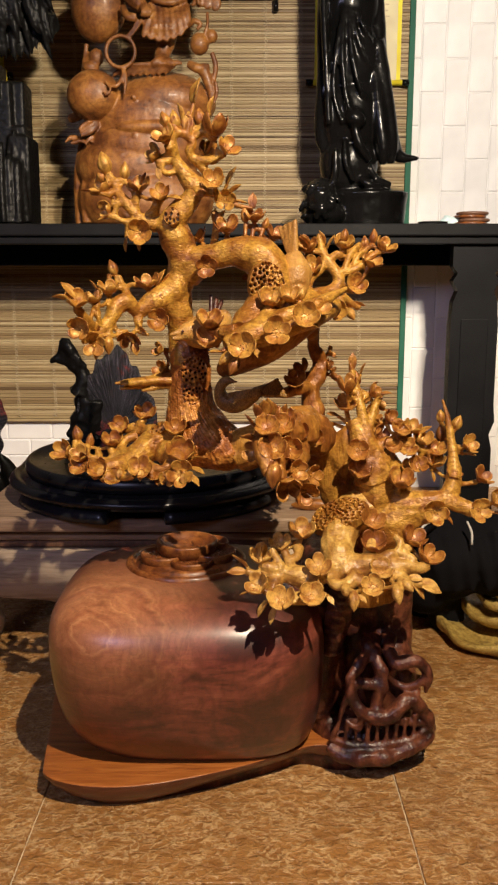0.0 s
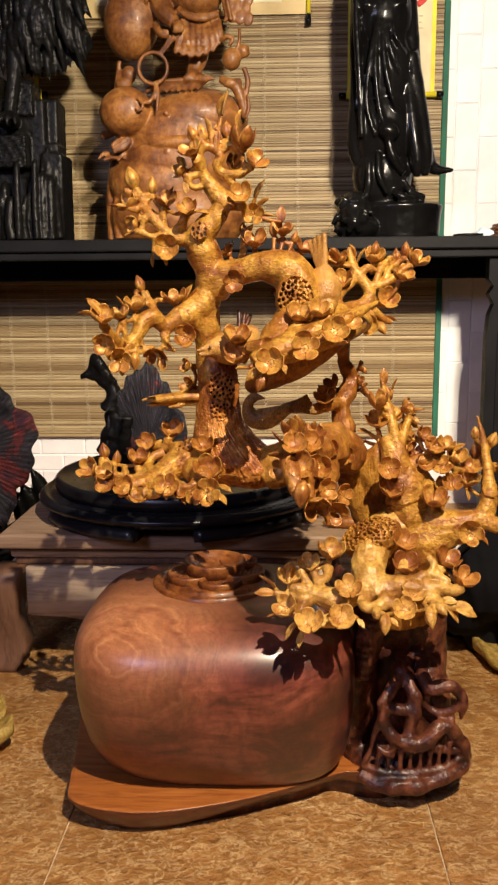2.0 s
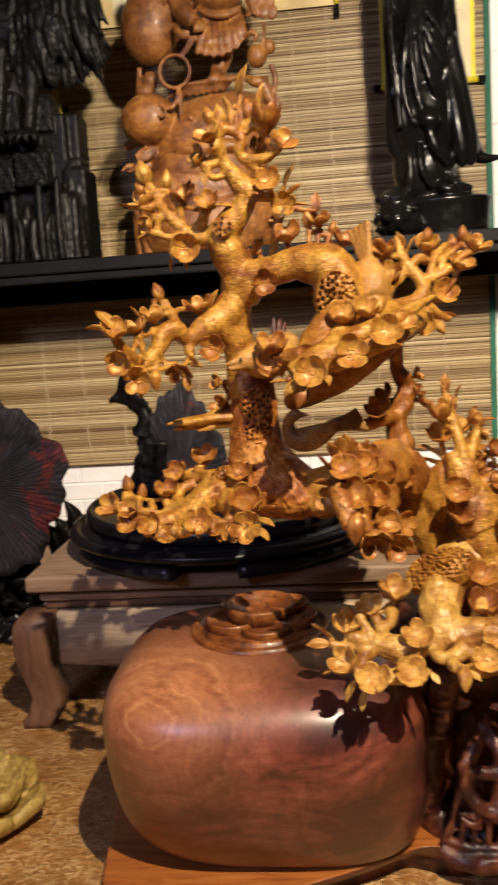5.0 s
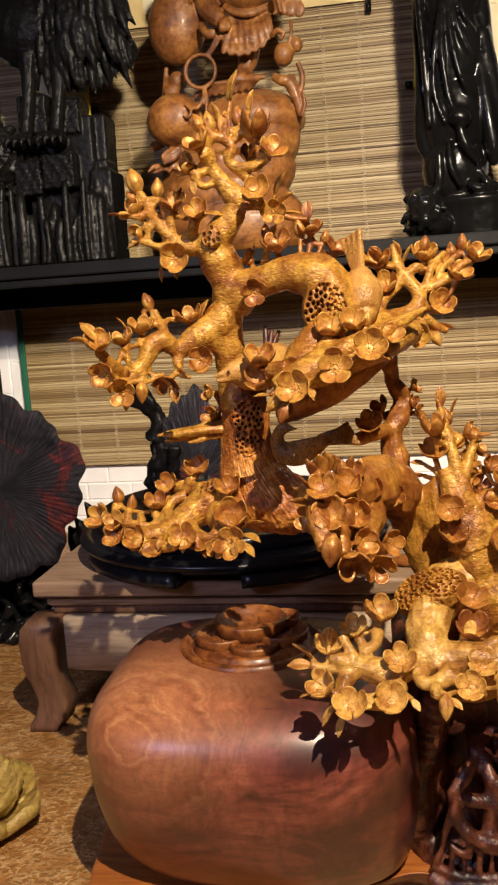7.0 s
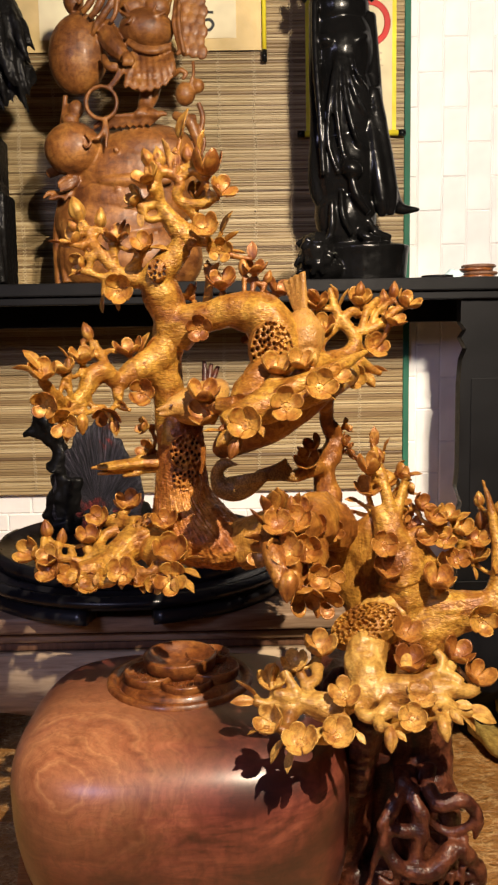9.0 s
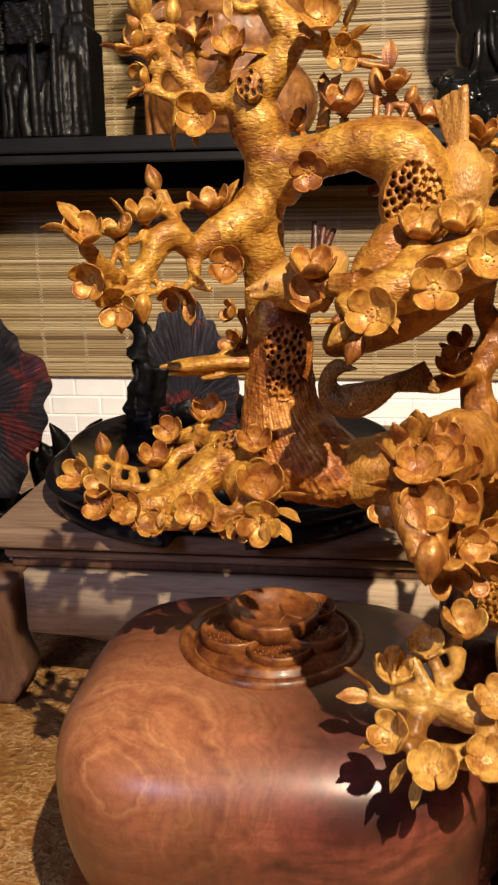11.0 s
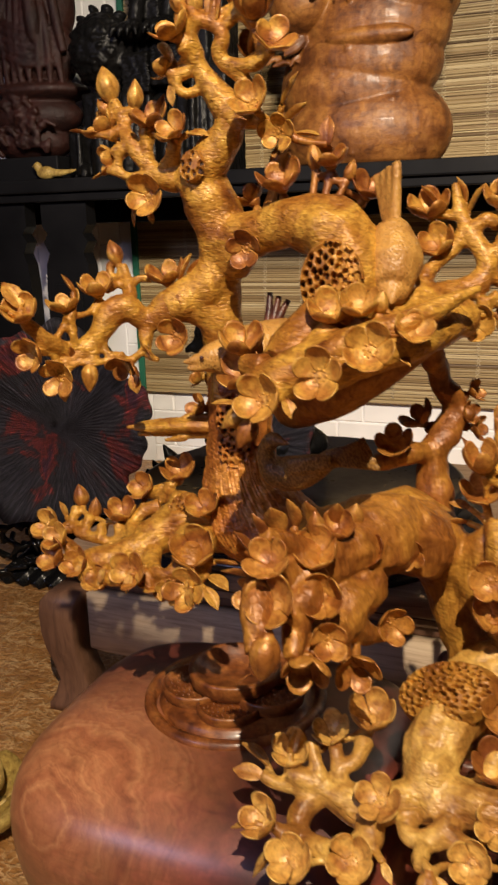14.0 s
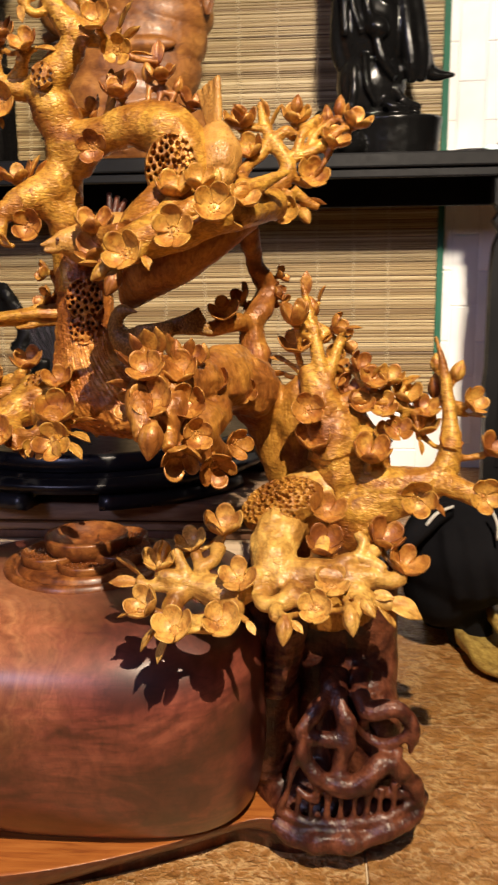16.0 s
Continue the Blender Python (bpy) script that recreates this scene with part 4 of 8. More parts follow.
    # torn fibres round the foot
    tubes += [[(-0.456, 3.02, 1.53, 0.0086), (-0.409, 3.01, 1.555, 0.0104), (-0.369, 3.0, 1.56, 0.0047)], [(-0.434, 3.02, 1.529, 0.0086), (-0.389, 3.01, 1.556, 0.0104), (-0.351, 3.0, 1.56, 0.0047)], [(-0.413, 3.02, 1.528, 0.0086), (-0.369, 3.01, 1.557, 0.0104), (-0.332, 3.0, 1.56, 0.0047)]]
    tubes += [[(-0.392, 3.02, 1.528, 0.0086), (-0.348, 3.01, 1.559, 0.0104), (-0.314, 3.0, 1.56, 0.0047)], [(-0.371, 3.02, 1.529, 0.0086), (-0.328, 3.01, 1.56, 0.0104), (-0.296, 3.0, 1.561, 0.0047)], [(-0.349, 3.02, 1.531, 0.0086), (-0.308, 3.01, 1.561, 0.0104), (-0.278, 3.0, 1.561, 0.0047)]]
    tubes += [[(-0.328, 3.02, 1.532, 0.0086), (-0.288, 3.01, 1.563, 0.0104), (-0.26, 3.0, 1.561, 0.0047)], [(-0.307, 3.02, 1.533, 0.0086), (-0.267, 3.01, 1.564, 0.0104), (-0.241, 3.0, 1.561, 0.0047)], [(-0.285, 3.02, 1.535, 0.0086), (-0.247, 3.01, 1.565, 0.0104), (-0.223, 3.0, 1.561, 0.0047)]]
    balls += [((-0.30, y, 2.06), (0.085, 0.075, 0.09)), ((-0.30, y, 2.18), 0.07)]
    rnd = random.Random(12)
    for k in range(26):
        u, z = rnd.uniform(-0.92, 0.92), rnd.uniform(1.06, 1.47)
        r = rnd.uniform(0.005, 0.012)
        balls.append(((-0.375 + 0.215 * u, y - 0.15 * math.sqrt(1 - u * u) + 0.004, z), (r * 1.4, r * 0.55, r), (0, rnd.uniform(-50, 50), 0)))
    for k in range(9):
        x0 = -0.60 + 0.017 * k
        tubes.append([(x0 + 0.02, y - 0.06, 1.33 + 0.003 * k, 0.014), (x0 - 0.01, y - 0.09, 1.325 + rnd.uniform(-0.012, 0.012), 0.009), (x0 - 0.03, y - 0.10, 1.312 + rnd.uniform(-0.01, 0.01), 0.003)])
    ob = lumps("monk_statue", balls, tubes, wood_statue, "polished brown wooden figure carved on a gnarled trunk", "statue", 0.0034, 3)
    weathered(ob, 0.003, 0.06)
    for v in ob.data.vertices:
        v.co.z = max(v.co.z, ALTAR_Z - ob.location.z)


def robed_statue():
    y = 3.14
    balls = [((0.25, y - 0.05, 1.125), (0.056, 0.066, 0.082)), ((0.27, y - 0.03, 1.08), (0.08, 0.08, 0.05)), ((0.355, y, 1.26), (0.105, 0.085, 0.12)), ((0.358, y, 1.42), (0.115, 0.09, 0.17)), ((0.350, y, 1.60), (0.105, 0.085, 0.20)),
             ((0.345, y, 1.78), (0.105, 0.085, 0.16)), ((0.335, y, 1.92), (0.10, 0.08, 0.09)), ((0.335, y, 2.06), 0.065), ((0.335, y, 2.14), (0.04, 0.04, 0.06)), ((0.290, y - 0.060, 1.80), (0.034, 0.026, 0.024), (0, 20, 0)), ((0.385, y - 0.052, 1.80), (0.045, 0.03, 0.022), (0, -25, 0)), ((0.365, y - 0.095, 1.395), (0.038, 0.028, 0.032), (0, 25, 0))]
    tubes = [[(0.425, y, 1.90, 0.032), (0.44, y, 1.70, 0.036), (0.455, y, 1.50, 0.040), (0.49, y, 1.36, 0.040), (0.53, y - 0.01, 1.285, 0.024), (0.60, y - 0.02, 1.275, 0.006)],
             [(0.262, y - 0.02, 1.95, 0.026), (0.260, y - 0.02, 1.75, 0.028), (0.264, y - 0.01, 1.55, 0.028), (0.260, y - 0.01, 1.36, 0.030), (0.285, y - 0.01, 1.28, 0.018)],
             [(0.44, y - 0.02, 1.66, 0.030), (0.47, y - 0.03, 1.48, 0.034), (0.495, y - 0.04, 1.33, 0.030), (0.50, y - 0.04, 1.255, 0.014)], [(0.43, y - 0.03, 1.58, 0.026), (0.45, y - 0.05, 1.42, 0.030), (0.468, y - 0.055, 1.30, 0.026), (0.468, y - 0.05, 1.25, 0.012)],
             [(0.25, y - 0.06, 1.92, 0.012), (0.252, y - 0.065, 1.75, 0.013), (0.265, y - 0.075, 1.55, 0.012), (0.275, y - 0.07, 1.38, 0.010)],
             [(0.325, y - 0.075, 1.78, 0.006), (0.315, y - 0.095, 1.60, 0.009), (0.335, y - 0.095, 1.45, 0.010), (0.36, y - 0.10, 1.41, 0.008)],
             [(0.335, y - 0.075, 1.78, 0.006), (0.345, y - 0.095, 1.62, 0.009), (0.375, y - 0.095, 1.50, 0.009), (0.415, y - 0.07, 1.45, 0.006)],
             [(0.345, y - 0.075, 1.77, 0.006), (0.365, y - 0.09, 1.66, 0.008), (0.40, y - 0.08, 1.585, 0.007), (0.43, y - 0.05, 1.56, 0.004)],
             [(0.355, y - 0.075, 1.77, 0.005), (0.385, y - 0.085, 1.69, 0.007), (0.42, y - 0.06, 1.65, 0.004)],
             [(0.318, y - 0.078, 1.76, 0.005), (0.295, y - 0.09, 1.62, 0.008), (0.29, y - 0.085, 1.48, 0.008), (0.32, y - 0.09, 1.38, 0.006)],
             [(0.36, y - 0.10, 1.38, 0.012), (0.38, y - 0.095, 1.31, 0.018), (0.42, y - 0.08, 1.26, 0.014)], [(0.33, y - 0.08, 1.33, 0.008), (0.335, y - 0.095, 1.25, 0.011), (0.365, y - 0.085, 1.19, 0.009)],
             [(0.30, y - 0.08, 1.30, 0.010), (0.30, y - 0.085, 1.22, 0.012), (0.29, y - 0.07, 1.17, 0.012)], [(0.42, y - 0.06, 1.24, 0.012), (0.45, y - 0.055, 1.20, 0.014), (0.50, y - 0.05, 1.18, 0.012)],
             [(0.39, y - 0.07, 1.20, 0.014), (0.42, y - 0.08, 1.18, 0.016), (0.46, y - 0.06, 1.175, 0.014)]]
    for k in range(6):
        a = k * 1.05
        tubes.append([(0.25 + 0.038 * math.cos(a), y - 0.105, 1.10 + 0.045 * math.sin(a), 0.010), (0.25, y - 0.125, 1.10, 0.014)])
    rnd = random.Random(31)
    for k in range(46):
        a, e = rnd.uniform(-2.6, 2.6), rnd.uniform(-0.9, 1.0)
        p = Vector((0.25 + 0.064 * math.sin(a) * math.cos(e), y - 0.05 - 0.077 * math.cos(a) * math.cos(e), 1.125 + 0.086 * math.sin(e)))
        p = p + Vector((0.0, 0.008, 0.0))
        q = p + Vector((rnd.uniform(-0.02, 0.02), 0.006, rnd.uniform(-0.035, 0.01)))
        tubes.append([(*p, 0.007), (*((p + q) / 2 + Vector((0.004, -0.002, 0.003))), 0.0085), (*q, 0.006)])
    for k in range(9):
        a = math.pi * k / 8
        tubes.append([(0.335 + 0.10 * math.cos(a), y + 0.02, 1.96 + 0.02 * math.sin(a), 0.02), (0.335 + 0.135 * math.cos(a), y + 0.02, 1.98 + 0.16 * math.sin(a), 0.012)])
    bm = bmesh.new()
    for c, r, *rot in balls:
        ball(bm, c, r, *(rot or [(0, 0, 0)]), 24, 16)
    for t in tubes:
        tube(bm, t, 10, 5)
    lathe(bm, [(0.128, 0.0), (0.132, 0.02), (0.138, 0.09), (0.144, 0.118), (0.10, 0.126)], (0.428, y, 1.041), 28, (1.0, 0.68))
    ob = tagged(part("robed_statue", bm, black_gloss), "glossy black wooden robed standing figure on a stump", "statue")
    weathered(fuse(ob, 0.005, 5), 0.003, 0.06)


def rooster_statue():
    y = 3.10
    bm = bmesh.new()
    rnd = random.Random(3)

    def block(x0, x1, y0, z0, z1, turn, back=0.14):
        got = len(bm.verts)
        box(bm, (x0, y0, z0), (x1, y + back, z1), 0.008, 2)
        bm.verts.ensure_lookup_table()
        bmesh.ops.rotate(bm, verts=bm.verts[got:], cent=((x0 + x1) / 2, y, z0), matrix=Matrix.Rotation(turn, 3, "Y"))
    # core, stepping outwards towards the shelf
    block(-1.05, -0.815, y - 0.05, 1.041, 1.52, 0.0)
    block(-0.90, -0.785, y - 0.02, 1.041, 1.525, 0.02, 0.10)
    block(-0.83, -0.757, y - 0.07, 1.041, 1.34, 0.01, 0.08)
    block(-0.815, -0.762, y - 0.05, 1.20, 1.375, -0.05, 0.06)
    block(-1.30, -1.20, y - 0.07, 1.041, 1.18, 0.02)
    block(-1.24, -1.10, y - 0.07, 1.041, 1.29, 0.0)
    # chiselled plates crossed by wavy ridges
    for x0, x1, z0, z1, y0 in ((-1.075, -0.985, 1.27, 1.385, 0.10), (-0.975, -0.868, 1.285, 1.395, 0.105), (-1.06, -0.96, 1.47, 1.60, 0.06), (-0.93, -0.85, 1.46, 1.58, 0.06)):
        block(x0, x1, y - y0, z0, z1, rnd.uniform(-0.04, 0.04), 0.05)
        z = z0 + 0.008
        while z < z1 - 0.004:
            tube(bm, [(x0 + (x1 - x0) * k / 7, y - y0 - 0.001, z + 0.004 * math.sin(k * 2.4 + z * 90), 0.0052) for k in range(8)], 6, 2)
            z += 0.0135
    # split columns of the foot
    x = -1.27
    while x < -0.77:
        w = rnd.uniform(0.011, 0.026)
        top = (1.17 if x < -1.2 else 1.29) + rnd.uniform(-0.12, 0.01)
        yy = y - rnd.uniform(0.075, 0.125)
        tube(bm, [(x, yy, 1.045, w * 0.8), (x + rnd.uniform(-0.008, 0.008), yy, (1.041 + top) / 2, w * rnd.uniform(0.6, 0.8)), (x, yy + 0.01, top, w * 0.7), (x, yy + 0.03, top + 0.012, w * 0.3)], 8, 3)
        x += w * 1.25
    for k in range(10):
        x = -0.755 + rnd.uniform(-0.075, 0.004)
        tube(bm, [(x, y - 0.075, 1.05, 0.014), (x - 0.004, y - 0.08, 1.18, 0.010), (x, y - 0.06, rnd.uniform(1.24, 1.36), 0.006)], 7, 3)
    # round feathered lump, claws
    ball(bm, (-1.155, y - 0.06, 1.405), (0.105, 0.08, 0.105), (0, 0, 0), 24, 16)
    for k in range(130):
        a, b = rnd.uniform(0, 2 * math.pi), rnd.uniform(0.05, 1.0) ** 0.5
        cx, cz = -1.155 + 0.10 * b * math.cos(a), 1.405 + 0.10 * b * math.sin(a)
        cy = y - 0.06 - 0.08 * math.sqrt(max(0.0, 1 - b * b))
        ball(bm, (cx, cy, cz), (0.011, 0.007, 0.008), (0, rnd.uniform(-30, 30), 0), 8, 6)
    for k in range(14):
        a = k * 0.45
        ball(bm, (-1.155 + 0.104 * math.cos(a), y - 0.06, 1.41 + 0.11 * math.sin(a)), (0.02, 0.02, 0.012), (0, rnd.uniform(-60, 60), 0))
    for x in (-1.03, -0.925):
        ball(bm, (x, y - 0.10, 1.44), (0.042, 0.05, 0.028))
        for k in range(4):
            tube(bm, [(x + 0.016 * (k - 1.5), y - 0.11, 1.455, 0.011), (x + 0.024 * (k - 1.5), y - 0.15, 1.44, 0.011), (x + 0.028 * (k - 1.5), y - 0.16, 1.415, 0.003)], 7, 3)
        tube(bm, [(x + 0.03, y - 0.06, 1.72, 0.04), (x + 0.02, y - 0.07, 1.60, 0.024), (x, y - 0.09, 1.45, 0.022)], 9, 3)
    # body and tail: overlapping flame-shaped feathers that hang
    ball(bm, (-0.835, y - 0.02, 1.835), (0.165, 0.085, 0.175), (0, 0, 0), 24, 16)
    ball(bm, (-1.00, y - 0.02, 1.80), (0.15, 0.09, 0.13), (0, 20, 0))
    ball(bm, (-1.10, y - 0.02, 1.95), (0.06, 0.055, 0.14), (0, -15, 0))
    ball(bm, (-1.13, y - 0.02, 2.08), 0.052)
    for k in range(120):
        u, w = rnd.uniform(-1, 1), rnd.uniform(-0.85, 0.95)
        if u * u + w * w > 0.98:
            continue
        d = math.sqrt(1 - min(0.98, u * u + w * w))
        x0, y0, z0 = -0.835 + 0.160 * u, y - 0.02 - 0.085 * d, 1.835 + 0.17 * w
        far = rnd.uniform(0.10, 0.17)
        sway = 0.035 * u + rnd.uniform(-0.015, 0.02)
        tube(bm, [(x0, y0 + 0.008, z0, 0.004), (x0 + sway * 0.3, y0 - 0.008, z0 - far * 0.3, 0.014), (x0 + sway * 0.6, y0 - 0.006, z0 - far * 0.7, 0.011), (x0 + sway, y0 + 0.008, max(1.585, z0 - far), 0.002)], 7, 3)
    for k in range(26):
        x0 = -0.92 + 0.25 * k / 25
        z0 = 1.72 + rnd.uniform(-0.02, 0.06)
        low = 1.59 + 0.07 * max(0.0, (x0 + 0.78) / 0.11) + rnd.uniform(-0.012, 0.03)
        tube(bm, [(x0, y - 0.03, z0, 0.020), (x0 + 0.010, y - 0.03 + rnd.uniform(-0.03, 0.03), (z0 + low) / 2, 0.017), (x0 + 0.018 + rnd.uniform(-0.01, 0.012), y - 0.03, low, 0.002)], 7, 4)
    ob = tagged(part("rooster_statue", bm, black_rock), "matt black carved wooden rooster on tall rock", "statue")
    weathered(fuse(ob, 0.0046, 0), 0.004, 0.015)
    bm = slab(bmesh.new(), [(-0.94, 3.215), (-0.868, 3.215), (-0.868, 3.222), (-0.94, 3.222)], 1.041, 1.59)
    tagged(part("yellow_tag", bm, yellow_cloth, smooth=False), "bright yellow card standing behind the black rock", "card")


def maroon_statue():
    y = 3.14
    balls = [((-1.50, y, 1.17), (0.14, 0.10, 0.07)), ((-1.48, y, 1.245), (0.165, 0.11, 0.07)), ((-1.46, y, 1.318), (0.178, 0.125, 0.036)), ((-1.455, y, 1.43), (0.145, 0.095, 0.12)), ((-1.455, y, 1.57), (0.142, 0.095, 0.15)), ((-1.46, y, 1.76), (0.12, 0.09, 0.16)), ((-1.47, y, 1.96), 0.07)]
    tubes = []
    rnd = random.Random(9)
    for k in range(9):
        u = -0.9 + 0.225 * k
        x = -1.455 + 0.135 * u
        f = y - 0.098 * math.sqrt(1 - u * u * 0.8)
        tubes.append([(x * 0.6 - 0.582, f + 0.01, 1.64, 0.008), (x + 0.008 * math.sin(k * 2.3), f - 0.004, 1.52, 0.012), (x - 0.008 * math.sin(k * 1.7), f - 0.006, 1.42, 0.013), (x, f, 1.335, 0.009)])
    for k in range(5):
        z = 1.505 - 0.024 * k
        tubes.append([(-1.575, y - 0.065, z + 0.03, 0.008), (-1.50, y - 0.100, z + 0.008, 0.011), (-1.42, y - 0.104, z - 0.020, 0.011), (-1.345, y - 0.075, z - 0.014, 0.008)])
    tubes.append([(-1.345, y - 0.07, 1.60, 0.014), (-1.325, y - 0.075, 1.50, 0.016), (-1.312, y - 0.07, 1.42, 0.012)])
    tubes.append([(-1.405, y - 0.10, 1.60, 0.022), (-1.395, y - 0.105, 1.51, 0.024), (-1.40, y - 0.10, 1.455, 0.014)])
    for k in range(34):
        x, z = rnd.uniform(-1.60, -1.36), rnd.uniform(1.12, 1.27)
        f = y - 0.105 + 0.9 * (x + 1.48) ** 2
        tubes.append([(x, f + 0.004, z, 0.008), (x + rnd.uniform(-0.03, 0.03), f - 0.006, z + rnd.uniform(0.01, 0.03), 0.010), (x + rnd.uniform(-0.05, 0.05), f + 0.006, z + rnd.uniform(0.0, 0.04), 0.006)])
    lumps("maroon_statue", balls, tubes, wood_maroon, "dark maroon carved draped wooden figure on black plinth", "statue", 0.005, 1)
    tagged(part("plinth", box(bmesh.new(), (-1.80, 3.02, 1.041), (-1.335, 3.30, 1.115), 0.005), black_altar, smooth=False), "low black painted plinth block on the altar", "plinth")


monk_statue()
robed_statue()
rooster_statue()
maroon_statue()

# small carved bird on the altar
bm = bmesh.new()
ball(bm, (-1.36, 2.99, 1.062), (0.035, 0.018, 0.02))
ball(bm, (-1.39, 2.99, 1.082), 0.014)
tube(bm, [(-1.345, 2.99, 1.062, 0.014), (-1.30, 2.99, 1.06, 0.010), (-1.25, 2.99, 1.066, 0.004)], 8, 3)
tube(bm, [(-1.40, 2.99, 1.083, 0.006), (-1.415, 2.99, 1.084, 0.001)], 6, 1)
fuse(tagged(part("carved_bird", bm, wood_pale), "small pale yellow carved wooden bird on black shelf", "bird carving"), 0.003, 2)

# small goods on the altar's right end
for k in range(4):
    bm = lathe(bmesh.new(), [(0.050, 0.0), (0.056, 0.003), (0.056, 0.009), (0.050, 0.0115)], (0.78 + 0.012 * (k % 2), 3.06 + 0.01 * k, 1.041 + 0.0122 * k), 28)
    tagged(part("wooden_coaster", bm, wood_leg if k % 2 else wood_lid), "round thin brown wooden coaster in a stack", "coaster", "stack of coasters")
bm = lathe(bmesh.new(), [(0.040, 0.0), (0.050, 0.004), (0.052, 0.012), (0.040, 0.010)], (0.645, 3.05, 1.041), 24)
tagged(part("black_dish", bm, black_gloss), "flat black lacquered dish on the black altar", "dish")
bm = bmesh.new()
for k in range(5):
    ball(bm, (0.695 + 0.012 * k, 3.08, 1.055 + 0.009 * math.sin(k * 2.1)), (0.022, 0.016, 0.013), (20 * k, 30 * k, 10))
fuse(tagged(part("crumpled_wrapper", bm, paper_blue), "crumpled white and pale blue wrapper beside coasters", "wrapper"), 0.004, 1)

# ---- low display table and turned stand ----
TABLE = thing("low_table", (-0.14, 2.2, 0), "low raw-wood display table with curved legs, part bleached, top darkened for shade", "table")
TX0, TX1, TY0, TY1 = -0.64, 0.30, 1.85, 2.62
part("tabletop", box(bmesh.new(), (TX0, TY0, 0.288), (TX1, TY1, 0.322), 0.006), wood_top, TABLE)
part("lip_moulding", box(bmesh.new(), (TX0 + 0.02, TY0 + 0.02, 0.262), (TX1 - 0.02, TY1 - 0.02, 0.288), 0.008), wood_top, TABLE)
# no real groove: a solid dark strip draws the shade line under the top
part("groove", box(bmesh.new(), (TX0 + 0.008, TY0 + 0.008, 0.2845), (TX1 - 0.008, TY1 - 0.008, 0.2895)), hole_shade, TABLE, "dark strip painted as a groove's shade", smooth=False)
part("waist", box(bmesh.new(), (TX0 + 0.03, TY0 + 0.03, 0.244), (TX1 - 0.03, TY1 - 0.03, 0.262), 0.003), wood_leg, TABLE)


def apron_outline(a, b, z0, z1):
    k = 28
    low = [(a + (b - a) * i / k, z0 + 0.042 * abs(2 * i / k - 1) ** 1.6 - 0.004 * math.cos(8 * math.pi * i / k)) for i in range(k + 1)]
    return low + [(b, z1), (a, z1)]


part("apron", board(bmesh.new(), apron_outline(TX0 + 0.06, TX1 - 0.06, 0.094, 0.244), TY0 + 0.005, TY0 + 0.035), wood_table, TABLE)
part("apron", board(bmesh.new(), apron_outline(TX0 + 0.06, TX1 - 0.06, 0.094, 0.244), TY1 - 0.035, TY1 - 0.005), wood_table, TABLE)
for x in (TX0 + 0.01, TX1 - 0.04):
    part("side_apron", box(bmesh.new(), (x, TY0 + 0.06, 0.14), (x + 0.03, TY1 - 0.06, 0.244), 0.004), wood_table, TABLE)
for sx, x in ((1, TX0 + 0.045), (-1, TX1 - 0.045)):
    for sy, y in ((1, TY0 + 0.035), (-1, TY1 - 0.035)):
        bm = bmesh.new()
        prof = [(-0.024, 0.244, 0.034), (-0.034, 0.226, 0.039), (-0.0375, 0.20, 0.039), (-0.0385, 0.16, 0.037), (-0.037, 0.13, 0.034), (-0.030, 0.10, 0.032), (-0.020, 0.06, 0.033), (-0.028, 0.03, 0.034), (-0.040, 0.012, 0.033), (-0.043, 0.0, 0.031)]
        rings = []
        for dx, z, r in prof:
            c = (x + sx * dx, y + sy * dx * 0.6)
            rings.append([bm.verts.new((c[0] + r * u, c[1] + r * w, z)) for u, w in ((-1, -0.88), (-0.88, -1), (0.88, -1), (1, -0.88), (1, 0.88), (0.88, 1), (-0.88, 1), (-1, 0.88))])
        for a, b in zip(rings, rings[1:]):
            for k in range(8):
                bm.faces.new((a[k], a[(k + 1) % 8], b[(k + 1) % 8], b[k]))
        bm.faces.new(rings[0][::-1])
        bm.faces.new(rings[-1])
        part("leg", bm, wood_leg, TABLE)

STAND = thing("turned_stand", (-0.25, 2.13, 0.322), "round black stepped wooden display stand on the low table", "stand")
SC = (-0.25, 2.13, 0.322)
part("top_plate", lathe(bmesh.new(), [(0.290, 0.062), (0.312, 0.063), (0.316, 0.068), (0.318, 0.076), (0.316, 0.090), (0.310, 0.096), (0.304, 0.096), (0.300, 0.092), (0.10, 0.091), (0.001, 0.091)], SC, 80), black_disc, STAND)
part("lower_ring", lathe(bmesh.new(), [(0.25, 0.030), (0.335, 0.030), (0.342, 0.032), (0.344, 0.036), (0.353, 0.039), (0.358, 0.046), (0.355, 0.053), (0.347, 0.056), (0.345, 0.059), (0.338, 0.060), (0.334, 0.056), (0.328, 0.056), (0.324, 0.062), (0.25, 0.063)], SC, 80), black_disc, STAND)
